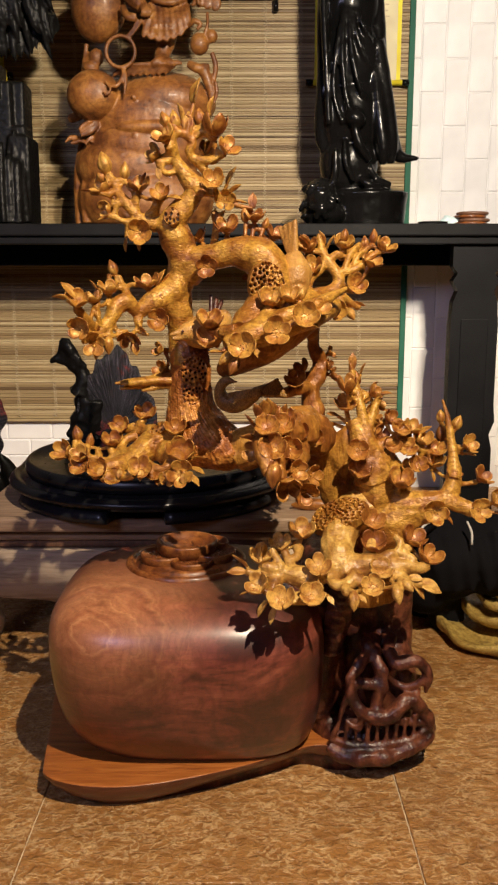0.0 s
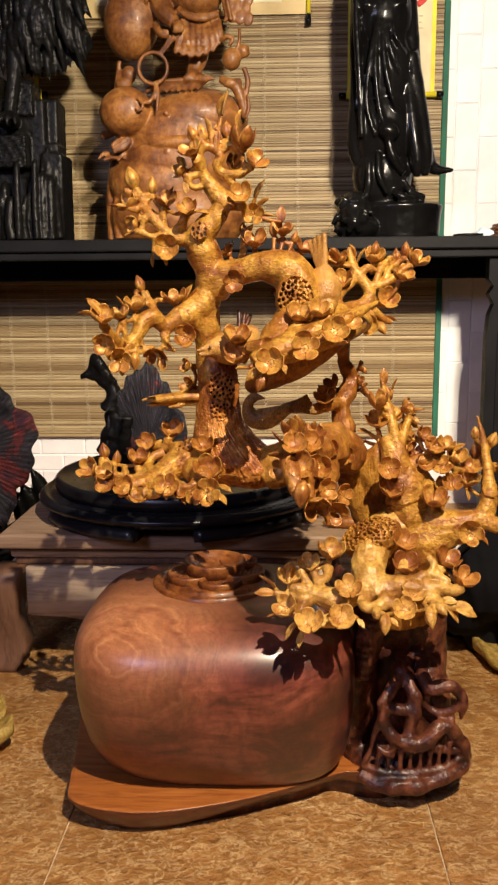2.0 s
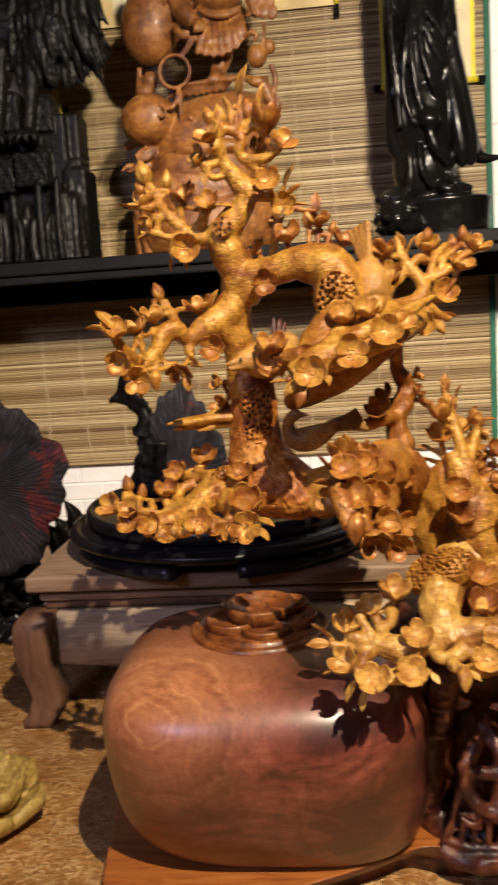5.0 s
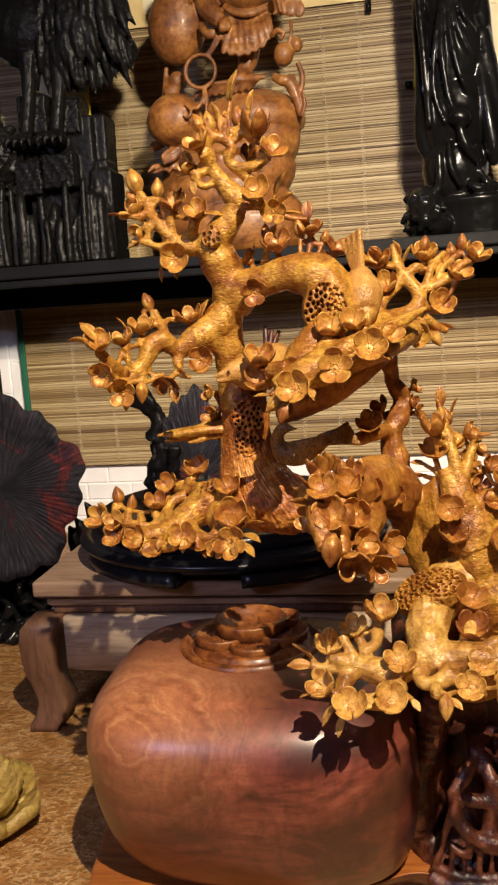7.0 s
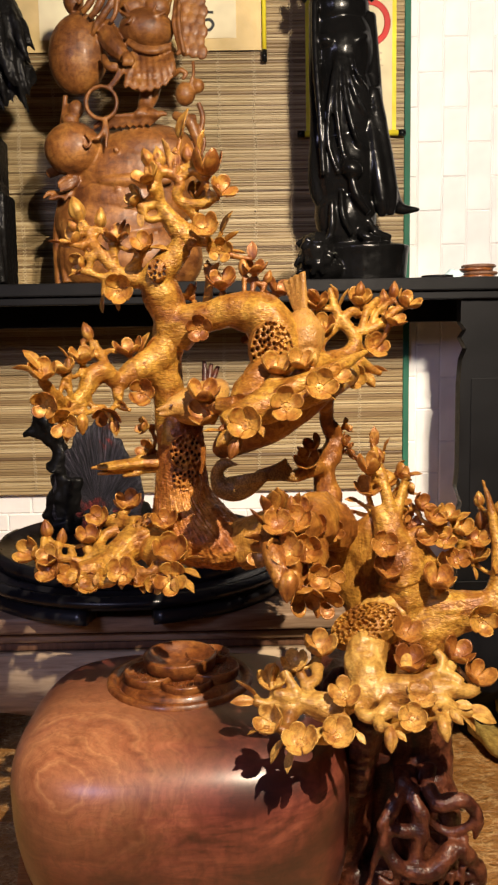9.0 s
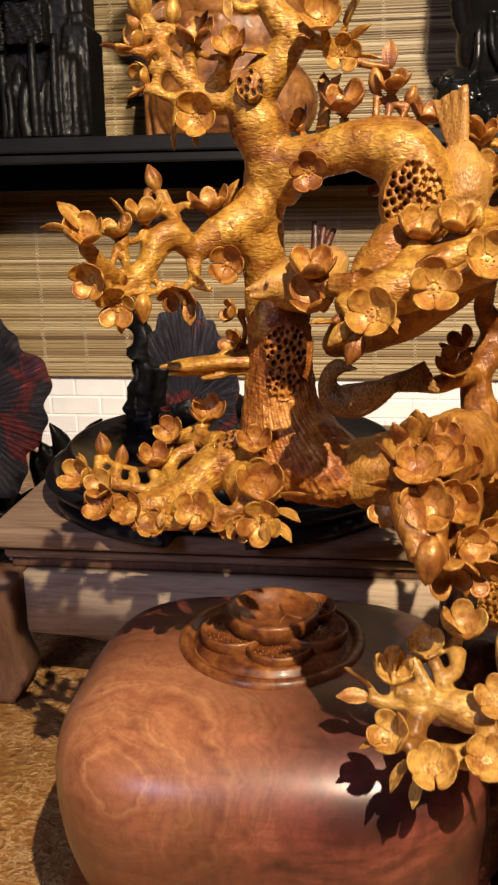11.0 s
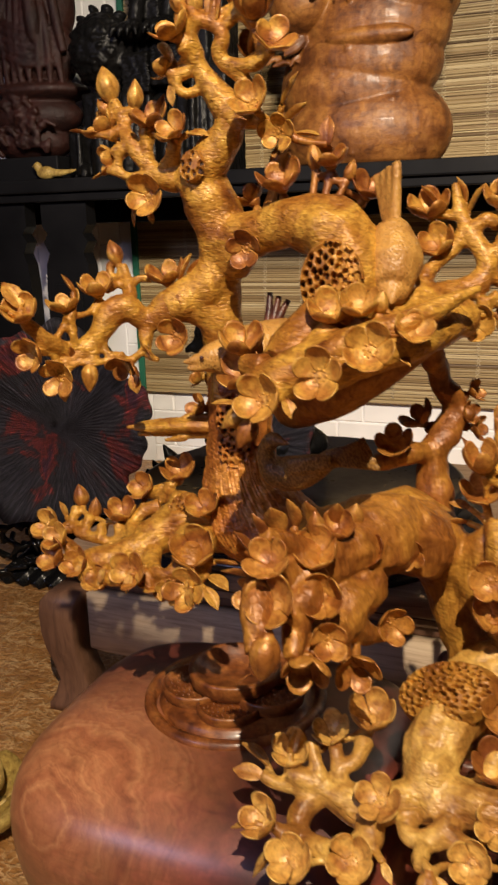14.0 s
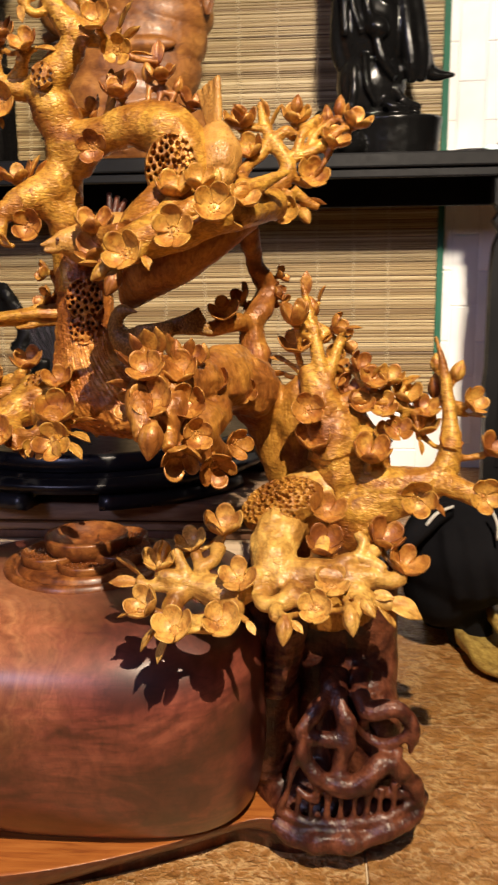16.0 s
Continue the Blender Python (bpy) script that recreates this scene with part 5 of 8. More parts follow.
for k in range(5):
    mid_a = math.radians(72 * k + 18)
    bm = bmesh.new()
    rings = []
    for q in range(15):
        a = mid_a + math.radians(-25 + 50 * q / 14)
        dip = 0.012 * max(0.0, math.cos((q - 7) / 7 * 1.2)) if abs(q - 7) < 5 else 0.0
        prof = ((0.285, 0.031), (0.335, 0.031), (0.342, 0.024), (0.348, 0.012), (0.346, 0.003), (0.338, 0.0 + dip * 0.2), (0.285, 0.0 + dip * 0.2))
        rings.append([bm.verts.new((SC[0] + r * math.cos(a), SC[1] + r * math.sin(a), SC[2] + z)) for r, z in prof])
    for a, b in zip(rings, rings[1:]):
        for m in range(len(a)):
            bm.faces.new((a[m], a[(m + 1) % len(a)], b[(m + 1) % len(a)], b[m]))
    bm.faces.new(rings[0][::-1])
    bm.faces.new(rings[-1])
    part("foot", bm, black_disc, STAND)

# orange carved fish lying on the low table
bm = bmesh.new()
tube(bm, [(0.10, 1.93, 0.332, 0.003), (0.125, 1.925, 0.334, 0.012), (0.165, 1.92, 0.336, 0.014), (0.20, 1.915, 0.335, 0.008), (0.22, 1.91, 0.336, 0.012)], 10, 4)
tagged(part("carved_fish", bm, wood_fish), "small orange carved wooden fish on the low table", "fish carving")


def ribbed_fan(name, c, width, height, tilt, yaw, label, ribs=34, cup=0.25, thick=0.008, spread=118):
    """A cupped lotus leaf with fine radiating ribs and a lobed rim."""
    bm = bmesh.new()
    n, m = ribs * 4, 10
    front, back = [], []
    for j in range(m + 1):
        v = j / m
        fr, bk = [], []
        for i in range(n + 1):
            u = i / n
            a = math.radians(-spread + 2 * spread * u)
            lobe = 1 + 0.05 * math.sin(a * 5 + 1) + 0.035 * math.sin(a * 11) + 0.02 * math.sin(a * 23)
            r = (0.004 + 0.996 * v) * (lobe if v > 0.5 else 1 + (lobe - 1) * v * 2)
            x, z = r * math.sin(a) * width / 2, r * math.cos(a) * height * 0.62
            y = -cup * width * (v ** 2) * 0.5 + 0.05 * width * math.sin(a * 3) * v
            y += 0.0010 * math.cos(u * ribs * 2 * math.pi) * min(1, v * 2)
            fr.append(bm.verts.new((x, y, z)))
            bk.append(bm.verts.new((x, y + thick, z)))
        front.append(fr)
        back.append(bk)
    for s, g in ((1, front), (-1, back)):
        for j in range(m):
            for i in range(n):
                q = (g[j][i], g[j][i + 1], g[j + 1][i + 1], g[j + 1][i])
                bm.faces.new(q[::s])
    for i in range(n):
        bm.faces.new((front[m][i], back[m][i], back[m][i + 1], front[m][i + 1]))
        bm.faces.new((front[0][i + 1], back[0][i + 1], back[0][i], front[0][i]))
    for i in (0, n):
        for j in range(m):
            bm.faces.new((front[j][i], front[j + 1][i], back[j + 1][i], back[j][i]))
    bmesh.ops.transform(bm, matrix=Matrix.Translation(c) @ Euler((radians(tilt), 0, radians(yaw))).to_matrix().to_4x4(), verts=bm.verts)
    return bm


leaf1 = thing("leaf_carving", (-0.33, 2.24, 0.414), "dark ribbed leaf carving with a black stalk on round stand", "carving")
part("leaf", ribbed_fan("leaf", (-0.352, 2.20, 0.462), 0.205, 0.335, -6, 8, "", 46, 0.16, 0.014, 128), fan_mat, leaf1, "ribbed black leaf streaked dull red")
bm = bmesh.new()
for run in ([(-0.495, 2.200, 0.655, 0.0101), (-0.481, 2.200, 0.707, 0.0058), (-0.478, 2.200, 0.683, 0.0187), (-0.464, 2.200, 0.652, 0.0216), (-0.441, 2.200, 0.621, 0.0187), (-0.432, 2.200, 0.593, 0.0216), (-0.447, 2.200, 0.558, 0.0288)],
            [(-0.520, 2.200, 0.645, 0.0072), (-0.499, 2.200, 0.652, 0.0115), (-0.471, 2.200, 0.645, 0.0158)],
            [(-0.475, 2.190, 0.704, 0.0072), (-0.465, 2.190, 0.677, 0.0173), (-0.445, 2.190, 0.646, 0.0130), (-0.422, 2.190, 0.632, 0.0058)],
            [(-0.44, 2.22, 0.415, 0.05), (-0.43, 2.22, 0.48, 0.045), (-0.42, 2.21, 0.55, 0.04)]):
    tube(bm, run, 9, 4, 0.35)
ball(bm, (-0.35, 2.26, 0.45), (0.12, 0.07, 0.045))
fuse(part("stalk", bm, black_rock, leaf1, "curled ragged black leaf stalk"), 0.005, 1)
weathered(leaf1.children[-1], 0.010, 0.02)

leaf2 = thing("lotus_leaf_carving", (-0.92, 2.38, 0), "large dark ribbed lotus leaf carving on openwork black base", "carving")
part("leaf", ribbed_fan("leaf", (-0.93, 2.30, 0.43), 0.48, 0.39, -6, 14, "", 95, 0.12, 0.012, 180), leaf_mat, leaf2, "broad ribbed leaf, black with slate and red")
bm = bmesh.new()
rnd = random.Random(12)
ball(bm, (-0.95, 2.47, 0.10), (0.16, 0.07, 0.10))
for k in range(110):
    p = Vector((rnd.uniform(-1.15, -0.72), rnd.uniform(2.30, 2.44), rnd.uniform(0.01, 0.19)))
    q = p + Vector((rnd.uniform(-0.07, 0.07), rnd.uniform(-0.03, 0.03), rnd.uniform(-0.01, 0.07)))
    tube(bm, [(*p, 0.011), (*((p + q) / 2 + Vector((rnd.uniform(-0.02, 0.02), -0.02, 0.01))), 0.008), (*q, 0.009)], 7, 3)
for k in range(9):
    x = -1.13 + 0.05 * k
    tube(bm, [(x, 2.30, 0.0, 0.028), (x + 0.02, 2.33, 0.03, 0.022), (x + 0.03, 2.42, 0.05, 0.02)], 8, 3)
fuse(part("root_base", bm, black_gloss, leaf2, "pierced black root base"), 0.005, 0)

leaf3 = thing("leaf_cluster_carving", (-0.72, 2.60, 0), "black carved pointed leaves standing on a dark root", "carving")
bm = bmesh.new()
rnd = random.Random(8)
for k in range(9):
    x = -0.80 + 0.022 * k
    h = 0.24 + 0.09 * math.sin(k * 1.3) ** 2
    lean = rnd.uniform(-0.03, 0.05)
    tube(bm, [(x, 2.62, 0.05, 0.03), (x + lean, 2.60, h * 0.6, 0.032), (x + lean * 2, 2.58, h * 0.9, 0.022), (x + lean * 3, 2.57, h + 0.02, 0.003)], 8, 3, 0.4)
box(bm, (-0.84, 2.56, 0.0), (-0.60, 2.70, 0.06), 0.02)
fuse(part("leaves", bm, black_rock, leaf3), 0.006, 1)

# ---- pale lotus carvings on the floor, black bag ----


def petal_dish(name, c, radius, height, petals, label, group, lift=0.6, core=True, seed=1):
    """A carved lotus: overlapping thick petals round a flat seed head."""
    d = thing(name, c, label, "carving", group)
    rnd = random.Random(seed)
    for ring in range(2):
        for k in range(petals):
            a = 2 * math.pi * (k + 0.5 * ring) / petals + rnd.uniform(-0.1, 0.1)
            r0, r1 = radius * (0.25 - 0.08 * ring), radius * (1.0 - 0.28 * ring)
            bm = bmesh.new()
            grid = []
            for j in range(7):
                v = j / 6
                row = []
                for i in range(7):
                    u = i / 3 - 1
                    w = radius * 0.46 * math.sqrt(max(0.02, 1 - ((v - 0.5) / 0.56) ** 2))
                    rr = r0 + (r1 - r0) * v - 0.06 * radius * u * u * v
                    z = height * (0.35 * ring + 0.25 + lift * v * v + 0.10 * u * u)
                    row.append((Vector((c[0] + rr * math.cos(a) - u * w * math.sin(a), c[1] + rr * math.sin(a) + u * w * math.cos(a), c[2] + z))))
                grid.append(row)
            top = [[bm.verts.new(p) for p in row] for row in grid]
            low = [[bm.verts.new((p.x, p.y, max(c[2] + 0.001, p.z - height * 0.3))) for p in row] for row in grid]
            for j in range(6):
                for i in range(6):
                    bm.faces.new((top[j][i], top[j][i + 1], top[j + 1][i + 1], top[j + 1][i]))
                    bm.faces.new((low[j][i], low[j + 1][i], low[j + 1][i + 1], low[j][i + 1]))
            rim = [(0, i) for i in range(7)] + [(j, 6) for j in range(1, 7)] + [(6, i) for i in range(5, -1, -1)] + [(j, 0) for j in range(5, 0, -1)]
            for p, q in zip(rim, rim[1:] + rim[:1]):
                bm.faces.new((top[p[0]][p[1]], low[p[0]][p[1]], low[q[0]][q[1]], top[q[0]][q[1]]))
            part("petal", bm, wood_pale, d)
    part("seed_head", lathe(bmesh.new(), [(radius * 0.30, 0.0), (radius * 0.34, height * 0.4), (radius * 0.36, height * 0.85), (radius * 0.30, height * 0.95), (0.001, height * 0.9)], c, 28), wood_pale, d)
    return d


petal_dish("lotus_carving", (-0.63, 1.50, 0.0), 0.125, 0.075, 6, "pale yellow carved wooden lotus lying on tiles", "lotus carvings", 0.5)


def leaf_dish(c, radius, z, label, seed):
    """A thick shallow tray with a wavy rim, cut from one slab."""
    d = thing("leaf_tray", (c[0], c[1], z), label, "tray", "pale trays")
    bm = bmesh.new()
    n = 56
    rnd = random.Random(seed)
    ph = rnd.uniform(0, 6)
    prof = [(0.30, 0.002), (0.80, 0.0), (0.96, 0.016), (1.0, 0.040), (0.94, 0.042), (0.86, 0.030), (0.5, 0.024), (0.02, 0.024)]
    rings = []
    for r, h in prof:
        rings.append([])
        for k in range(n):
            a = 2 * math.pi * k / n
            w = 1 + (0.06 * math.sin(3 * a + ph) + 0.03 * math.sin(7 * a)) * min(1, r * 1.2)
            hz = h + (0.010 * math.sin(4 * a + ph) if h > 0.028 else 0)
            rings[-1].append(bm.verts.new((c[0] + radius * r * w * math.cos(a), c[1] + radius * r * w * math.sin(a) * 0.8, z + hz)))
    for a, b in zip(rings, rings[1:]):
        for k in range(n):
            bm.faces.new((a[k], a[(k + 1) % n], b[(k + 1) % n], b[k]))
    bm.faces.new(rings[0][::-1])
    bm.faces.new(rings[-1])
    part("tray", bm, wood_pale, d)
    return d


leaf_dish((0.64, 1.93), 0.19, 0.0, "thick pale yellow wooden leaf tray on the tiled floor", 4)
leaf_dish((0.675, 1.96), 0.17, 0.046, "thick pale yellow wooden leaf tray on another tray", 7)
petal_dish("lotus_carving", (0.66, 1.93, 0.075), 0.11, 0.06, 7, "pale yellow carved lotus resting on stacked trays", "lotus carvings", 0.35, seed=3)

bag = thing("black_bag", (0.5, 1.98, 0), "slumped black cloth bag with white cords over trays", "bag")
bm = bmesh.new()
ball(bm, (0.47, 1.95, 0.205), (0.125, 0.10, 0.115))
ball(bm, (0.43, 1.96, 0.15), (0.075, 0.08, 0.10))
ball(bm, (0.60, 1.95, 0.205), (0.13, 0.10, 0.105))
ball(bm, (0.72, 1.96, 0.19), (0.11, 0.10, 0.10))
tube(bm, [(0.46, 1.95, 0.19, 0.062), (0.475, 1.97, 0.10, 0.05), (0.50, 2.0, 0.004, 0.045)], 12, 4)
tube(bm, [(0.44, 2.05, 0.16, 0.05), (0.45, 2.08, 0.06, 0.045), (0.46, 2.09, 0.004, 0.045)], 12, 4)
for k in range(8):
    x = 0.42 + 0.037 * k
    tube(bm, [(x, 1.875, 0.275 + 0.01 * math.sin(k * 2), 0.009), (x + 0.012, 1.858, 0.21, 0.013), (x + 0.03, 1.868, 0.14, 0.008)], 7, 3)
fuse(part("body", bm, black_cloth, bag), 0.007, 4)
bm = tube(bmesh.new(), [(0.43, 1.90, 0.30, 0.016), (0.40, 1.88, 0.292, 0.020), (0.372, 1.87, 0.268, 0.020), (0.355, 1.87, 0.245, 0.016), (0.352, 1.87, 0.235, 0.008)], 9, 4)
part("strap", bm, black_cloth, bag, "black cloth strap")
part("cord", tube(bmesh.new(), [(0.385, 1.853, 0.285, 0.0025), (0.405, 1.862, 0.305, 0.003), (0.435, 1.875, 0.314, 0.0025)], 8, 4), white_cord, bag, "white cord")
part("cord", tube(bmesh.new(), [(0.497, 1.852, 0.315, 0.0025), (0.507, 1.845, 0.290, 0.003), (0.508, 1.843, 0.262, 0.0025)], 8, 4), white_cord, bag, "white cord")

# ---- the carved plum-tree sculpture ----
SCULPT = thing("plum_tree_sculpture", (-0.03, 1.45, 0), "carved golden wood plum tree growing over a polished red-brown jar", "sculpture")


def shouldered_jar(bm, seg=80):
    """A squared pot: broad rounded shoulder, sides drawn in towards a narrower foot.
    Rows: height, left reach, right reach, front, back."""
    rows = [(0.046, -0.262, 0.085, 1.314, 1.60), (0.058, -0.288, 0.105, 1.300, 1.580), (0.080, -0.312, 0.118, 1.284, 1.593), (0.115, -0.328, 0.125, 1.263, 1.603), (0.160, -0.337, 0.13, 1.244, 1.610), (0.205, -0.341, 0.13, 1.229, 1.613), (0.250, -0.342, 0.13, 1.221, 1.610),
            (0.282, -0.341, 0.125, 1.2245, 1.600), (0.310, -0.333, 0.115, 1.239, 1.587), (0.331, -0.316, 0.10, 1.264, 1.605), (0.346, -0.294, 0.08, 1.298, 1.585), (0.354, -0.257, 0.05, 1.334, 1.565), (0.357, -0.20, 0.0, 1.376, 1.54), (0.356, -0.14, -0.06, 1.43, 1.49)]
    rings = []
    for z, x0, x1, y0, y1 in spline(rows, 4):
        cx, cy, a, b = (x0 + x1) / 2, (y0 + y1) / 2, (x1 - x0) / 2, (y1 - y0) / 2
        ring = []
        for k in range(seg):
            p = 2 * math.pi * k / seg
            x = math.copysign(abs(math.cos(p)) ** (2 / 3.3), math.cos(p))
            y = math.copysign(abs(math.sin(p)) ** (2 / 3.3), math.sin(p))
            ring.append(bm.verts.new((cx + a * x, cy + b * y, z)))
        rings.append(ring)
    for r, q in zip(rings, rings[1:]):
        for k in range(seg):
            bm.faces.new((r[k], r[(k + 1) % seg], q[(k + 1) % seg], q[k]))
    bm.faces.new(rings[0][::-1])
    bm.faces.new(rings[-1])
    return bm


part("jar", shouldered_jar(bmesh.new()), wood_vase, SCULPT, "polished red-brown jar body with a pale knot")

# base plank: swelling outline, cut under at its foot
base_curve = [(-0.348, 1.297), (-0.337, 1.265), (-0.30, 1.243), (-0.235, 1.231), (-0.16, 1.239), (-0.06, 1.270), (0.04, 1.316), (0.11, 1.354), (0.15, 1.352), (0.19, 1.335), (0.24, 1.336), (0.285, 1.375), (0.295, 1.43), (0.295, 1.50), (0.29, 1.62), (0.10, 1.68), (-0.20, 1.68), (-0.37, 1.64), (-0.385, 1.55), (-0.365, 1.42)]


def smooth_loop(pts, steps=4):
    k = len(pts)
    out = []
    for i in range(k):
        p0, p1, p2, p3 = [Vector(pts[(i + d) % k]) for d in (-1, 0, 1, 2)]
        for s in range(steps):
            t = s / steps
            out.append(0.5 * (2 * p1 + (p2 - p0) * t + (2 * p0 - 5 * p1 + 4 * p2 - p3) * t * t + (3 * p1 - p0 - 3 * p2 + p3) * t ** 3))
    return out


loop = smooth_loop(base_curve)
mid = Vector((-0.03, 1.47))


def base_rings(levels, caps):
    """Part of the plank between two levels of its outline; its underside rises towards the stump."""
    bm = bmesh.new()
    rows = []
    for z, k in levels:
        row = []
        for p in loop:
            lift = 0.026 * min(1, max(0, (p.x + 0.26) / 0.22))
            row.append(bm.verts.new((*(mid + (p - mid) * k), lift + z * (0.052 - lift) / 0.052)))
        rows.append(row)
    for r, q in zip(rows, rows[1:]):
        for k in range(len(loop)):
            bm.faces.new((r[k], r[(k + 1) % len(loop)], q[(k + 1) % len(loop)], q[k]))
    bm.faces.new(rows[0][::-1] if caps == "low" else rows[-1])
    return bm


base = part("base", base_rings([(0.0508, 0.9985), (0.052, 0.994), (0.052, 0.97), (0.050, 0.55)], "high"), wood_base, SCULPT, "thick orange-brown wooden base plank")
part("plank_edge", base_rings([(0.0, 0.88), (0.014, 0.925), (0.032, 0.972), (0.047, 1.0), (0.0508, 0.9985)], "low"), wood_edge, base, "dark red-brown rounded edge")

# added slab, dark to stand for the shadow in the gap under the plank
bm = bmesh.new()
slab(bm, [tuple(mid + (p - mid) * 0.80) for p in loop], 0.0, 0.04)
part("base_foot", bm, wood_root, SCULPT, "added dark slab standing for the shaded gap under the base")

# lid: a turned ring, stacked blossoms like coins, a small bowl on top
LID = (-0.112, 1.455, 0.352)
lid = part("lid", lathe(bmesh.new(), [(0.080, -0.012), (0.1085, -0.010), (0.110, 0.0), (0.108, 0.009), (0.103, 0.012), (0.097, 0.010), (0.095, 0.005), (0.091, 0.005), (0.089, 0.012), (0.084, 0.015), (0.020, 0.016)], LID, 64), wood_lid, SCULPT, "round brown carved lid")
for dx, dy, r, z in ((-0.040, -0.022, 0.040, 0.020), (0.012, -0.045, 0.038, 0.017), (0.048, -0.012, 0.040, 0.022), (-0.015, 0.036, 0.040, 0.020), (0.040, 0.035, 0.034, 0.024)):
    c = (LID[0] + dx, LID[1] + dy, LID[2] + z)
    p = part("lid_blossom", lathe(bmesh.new(), [(r * 0.86, -0.010), (r, -0.004), (r * 1.02, 0.006), (r * 0.99, 0.009), (r * 0.93, 0.0085), (r * 0.90, 0.004), (r * 0.3, 0.003), (0.001, 0.0035)], c, 32), wood_lid, lid)
    rnd = random.Random(int(1000 * r + 70 * z))
    bm = bmesh.new()
    for k in range(80):
        q, a = r * 0.86 * math.sqrt((k + 0.5) / 80), k * 2.39996
        ball(bm, (c[0] + q * math.cos(a), c[1] + q * math.sin(a), c[2] + 0.0038), (0.0017, 0.0017, 0.0012), (0, 0, 0), 6, 4)
    part("seed_beading", bm, wood_lid, p, "fine raised seed beads", kind="stuff")
part("top_bowl", lathe(bmesh.new(), [(0.036, 0.016), (0.046, 0.020), (0.053, 0.029), (0.055, 0.043), (0.0535, 0.0455), (0.048, 0.045), (0.0455, 0.037), (0.037, 0.035), (0.035, 0.031), (0.001, 0.030)], LID, 44), wood_lid, lid)
part("catch", tube(bmesh.new(), [(-0.155, 1.352, 0.350, 0.0012), (-0.155, 1.344, 0.353, 0.0014), (-0.153, 1.340, 0.345, 0.0014), (-0.152, 1.343, 0.340, 0.0012)], 7, 4), steel, lid, "tiny steel hook")

# root stump beside the jar: a smooth plank-like back, then a pierced web of roots over a scooped lip
bm = bmesh.new()
box(bm, (0.10, 1.425, 0.03), (0.297, 1.64, 0.37), 0.02, 3)
ball(bm, (0.125, 1.42, 0.22), (0.05, 0.05, 0.17))
ball(bm, (0.22, 1.43, 0.05), (0.11, 0.085, 0.045))
ball(bm, (0.255, 1.42, 0.13), (0.052, 0.05, 0.11))
part("stump", bm, wood_root, SCULPT, "dark red-brown stump")
weathered(fuse(SCULPT.children[-1], 0.005, 3), 0.010, 0.05)
bm = bmesh.new()
for k in range(13):
    z = 0.385 - 0.013 * k
    tube(bm, [(0.150 - 0.002 * k, 1.378 - 0.001 * k, z, 0.012), (0.170 - 0.002 * k, 1.366 - 0.001 * k, z - 0.002, 0.0085), (0.192 - 0.003 * k, 1.382, z, 0.012)], 8, 3)
fuse(part("root", bm, wood_root, SCULPT, "ridged root running up into the trunk"), 0.0035, 0)
roots = []
roots += [
    [(0.214, 1.4, 0.235, 0.0166), (0.209, 1.375, 0.223, 0.0128), (0.193, 1.355, 0.206, 0.0096), (0.18, 1.346, 0.193, 0.0102), (0.172, 1.342, 0.18, 0.009), (0.191, 1.342, 0.176, 0.0096), (0.219, 1.346, 0.171, 0.0096)],
    [(0.22, 1.4, 0.223, 0.0141), (0.218, 1.365, 0.215, 0.0115), (0.227, 1.35, 0.197, 0.0122), (0.227, 1.348, 0.172, 0.0128), (0.223, 1.345, 0.147, 0.0122), (0.219, 1.343, 0.127, 0.0128)],
    [(0.173, 1.342, 0.177, 0.0077), (0.175, 1.338, 0.157, 0.0102), (0.186, 1.336, 0.136, 0.0109), (0.204, 1.335, 0.122, 0.0128), (0.233, 1.335, 0.117, 0.0154), (0.257, 1.338, 0.132, 0.0141), (0.279, 1.343, 0.146, 0.0128), (0.299, 1.352, 0.124, 0.0128), (0.313, 1.362, 0.092, 0.0122), (0.318, 1.372, 0.061, 0.0109)],
    [(0.171, 1.34, 0.156, 0.007), (0.162, 1.342, 0.129, 0.0051), (0.155, 1.345, 0.097, 0.0051), (0.143, 1.35, 0.065, 0.0058)],
    [(0.189, 1.337, 0.13, 0.007), (0.193, 1.337, 0.11, 0.0058), (0.189, 1.338, 0.092, 0.0051)],
    [(0.167, 1.342, 0.108, 0.0045), (0.181, 1.338, 0.098, 0.0051), (0.195, 1.336, 0.093, 0.0058)]]
roots += [
    [(0.249, 1.41, 0.23, 0.0141), (0.246, 1.375, 0.218, 0.0115), (0.252, 1.358, 0.206, 0.0115), (0.273, 1.352, 0.212, 0.0109), (0.292, 1.352, 0.212, 0.0102), (0.305, 1.355, 0.197, 0.0096)],
    [(0.303, 1.354, 0.203, 0.009), (0.31, 1.35, 0.188, 0.0083), (0.308, 1.352, 0.166, 0.0058), (0.307, 1.355, 0.151, 0.0026)],
    [(0.252, 1.36, 0.204, 0.009), (0.249, 1.368, 0.18, 0.0083), (0.261, 1.362, 0.163, 0.0083), (0.281, 1.355, 0.163, 0.0077), (0.298, 1.352, 0.175, 0.007), (0.305, 1.353, 0.188, 0.0064)],
    [(0.223, 1.35, 0.155, 0.0077), (0.222, 1.345, 0.123, 0.009)],
    [(0.288, 1.347, 0.148, 0.009), (0.292, 1.36, 0.159, 0.0064)],
    [(0.247, 1.34, 0.12, 0.009), (0.261, 1.345, 0.105, 0.007), (0.282, 1.35, 0.099, 0.0077), (0.304, 1.358, 0.092, 0.0083)]]
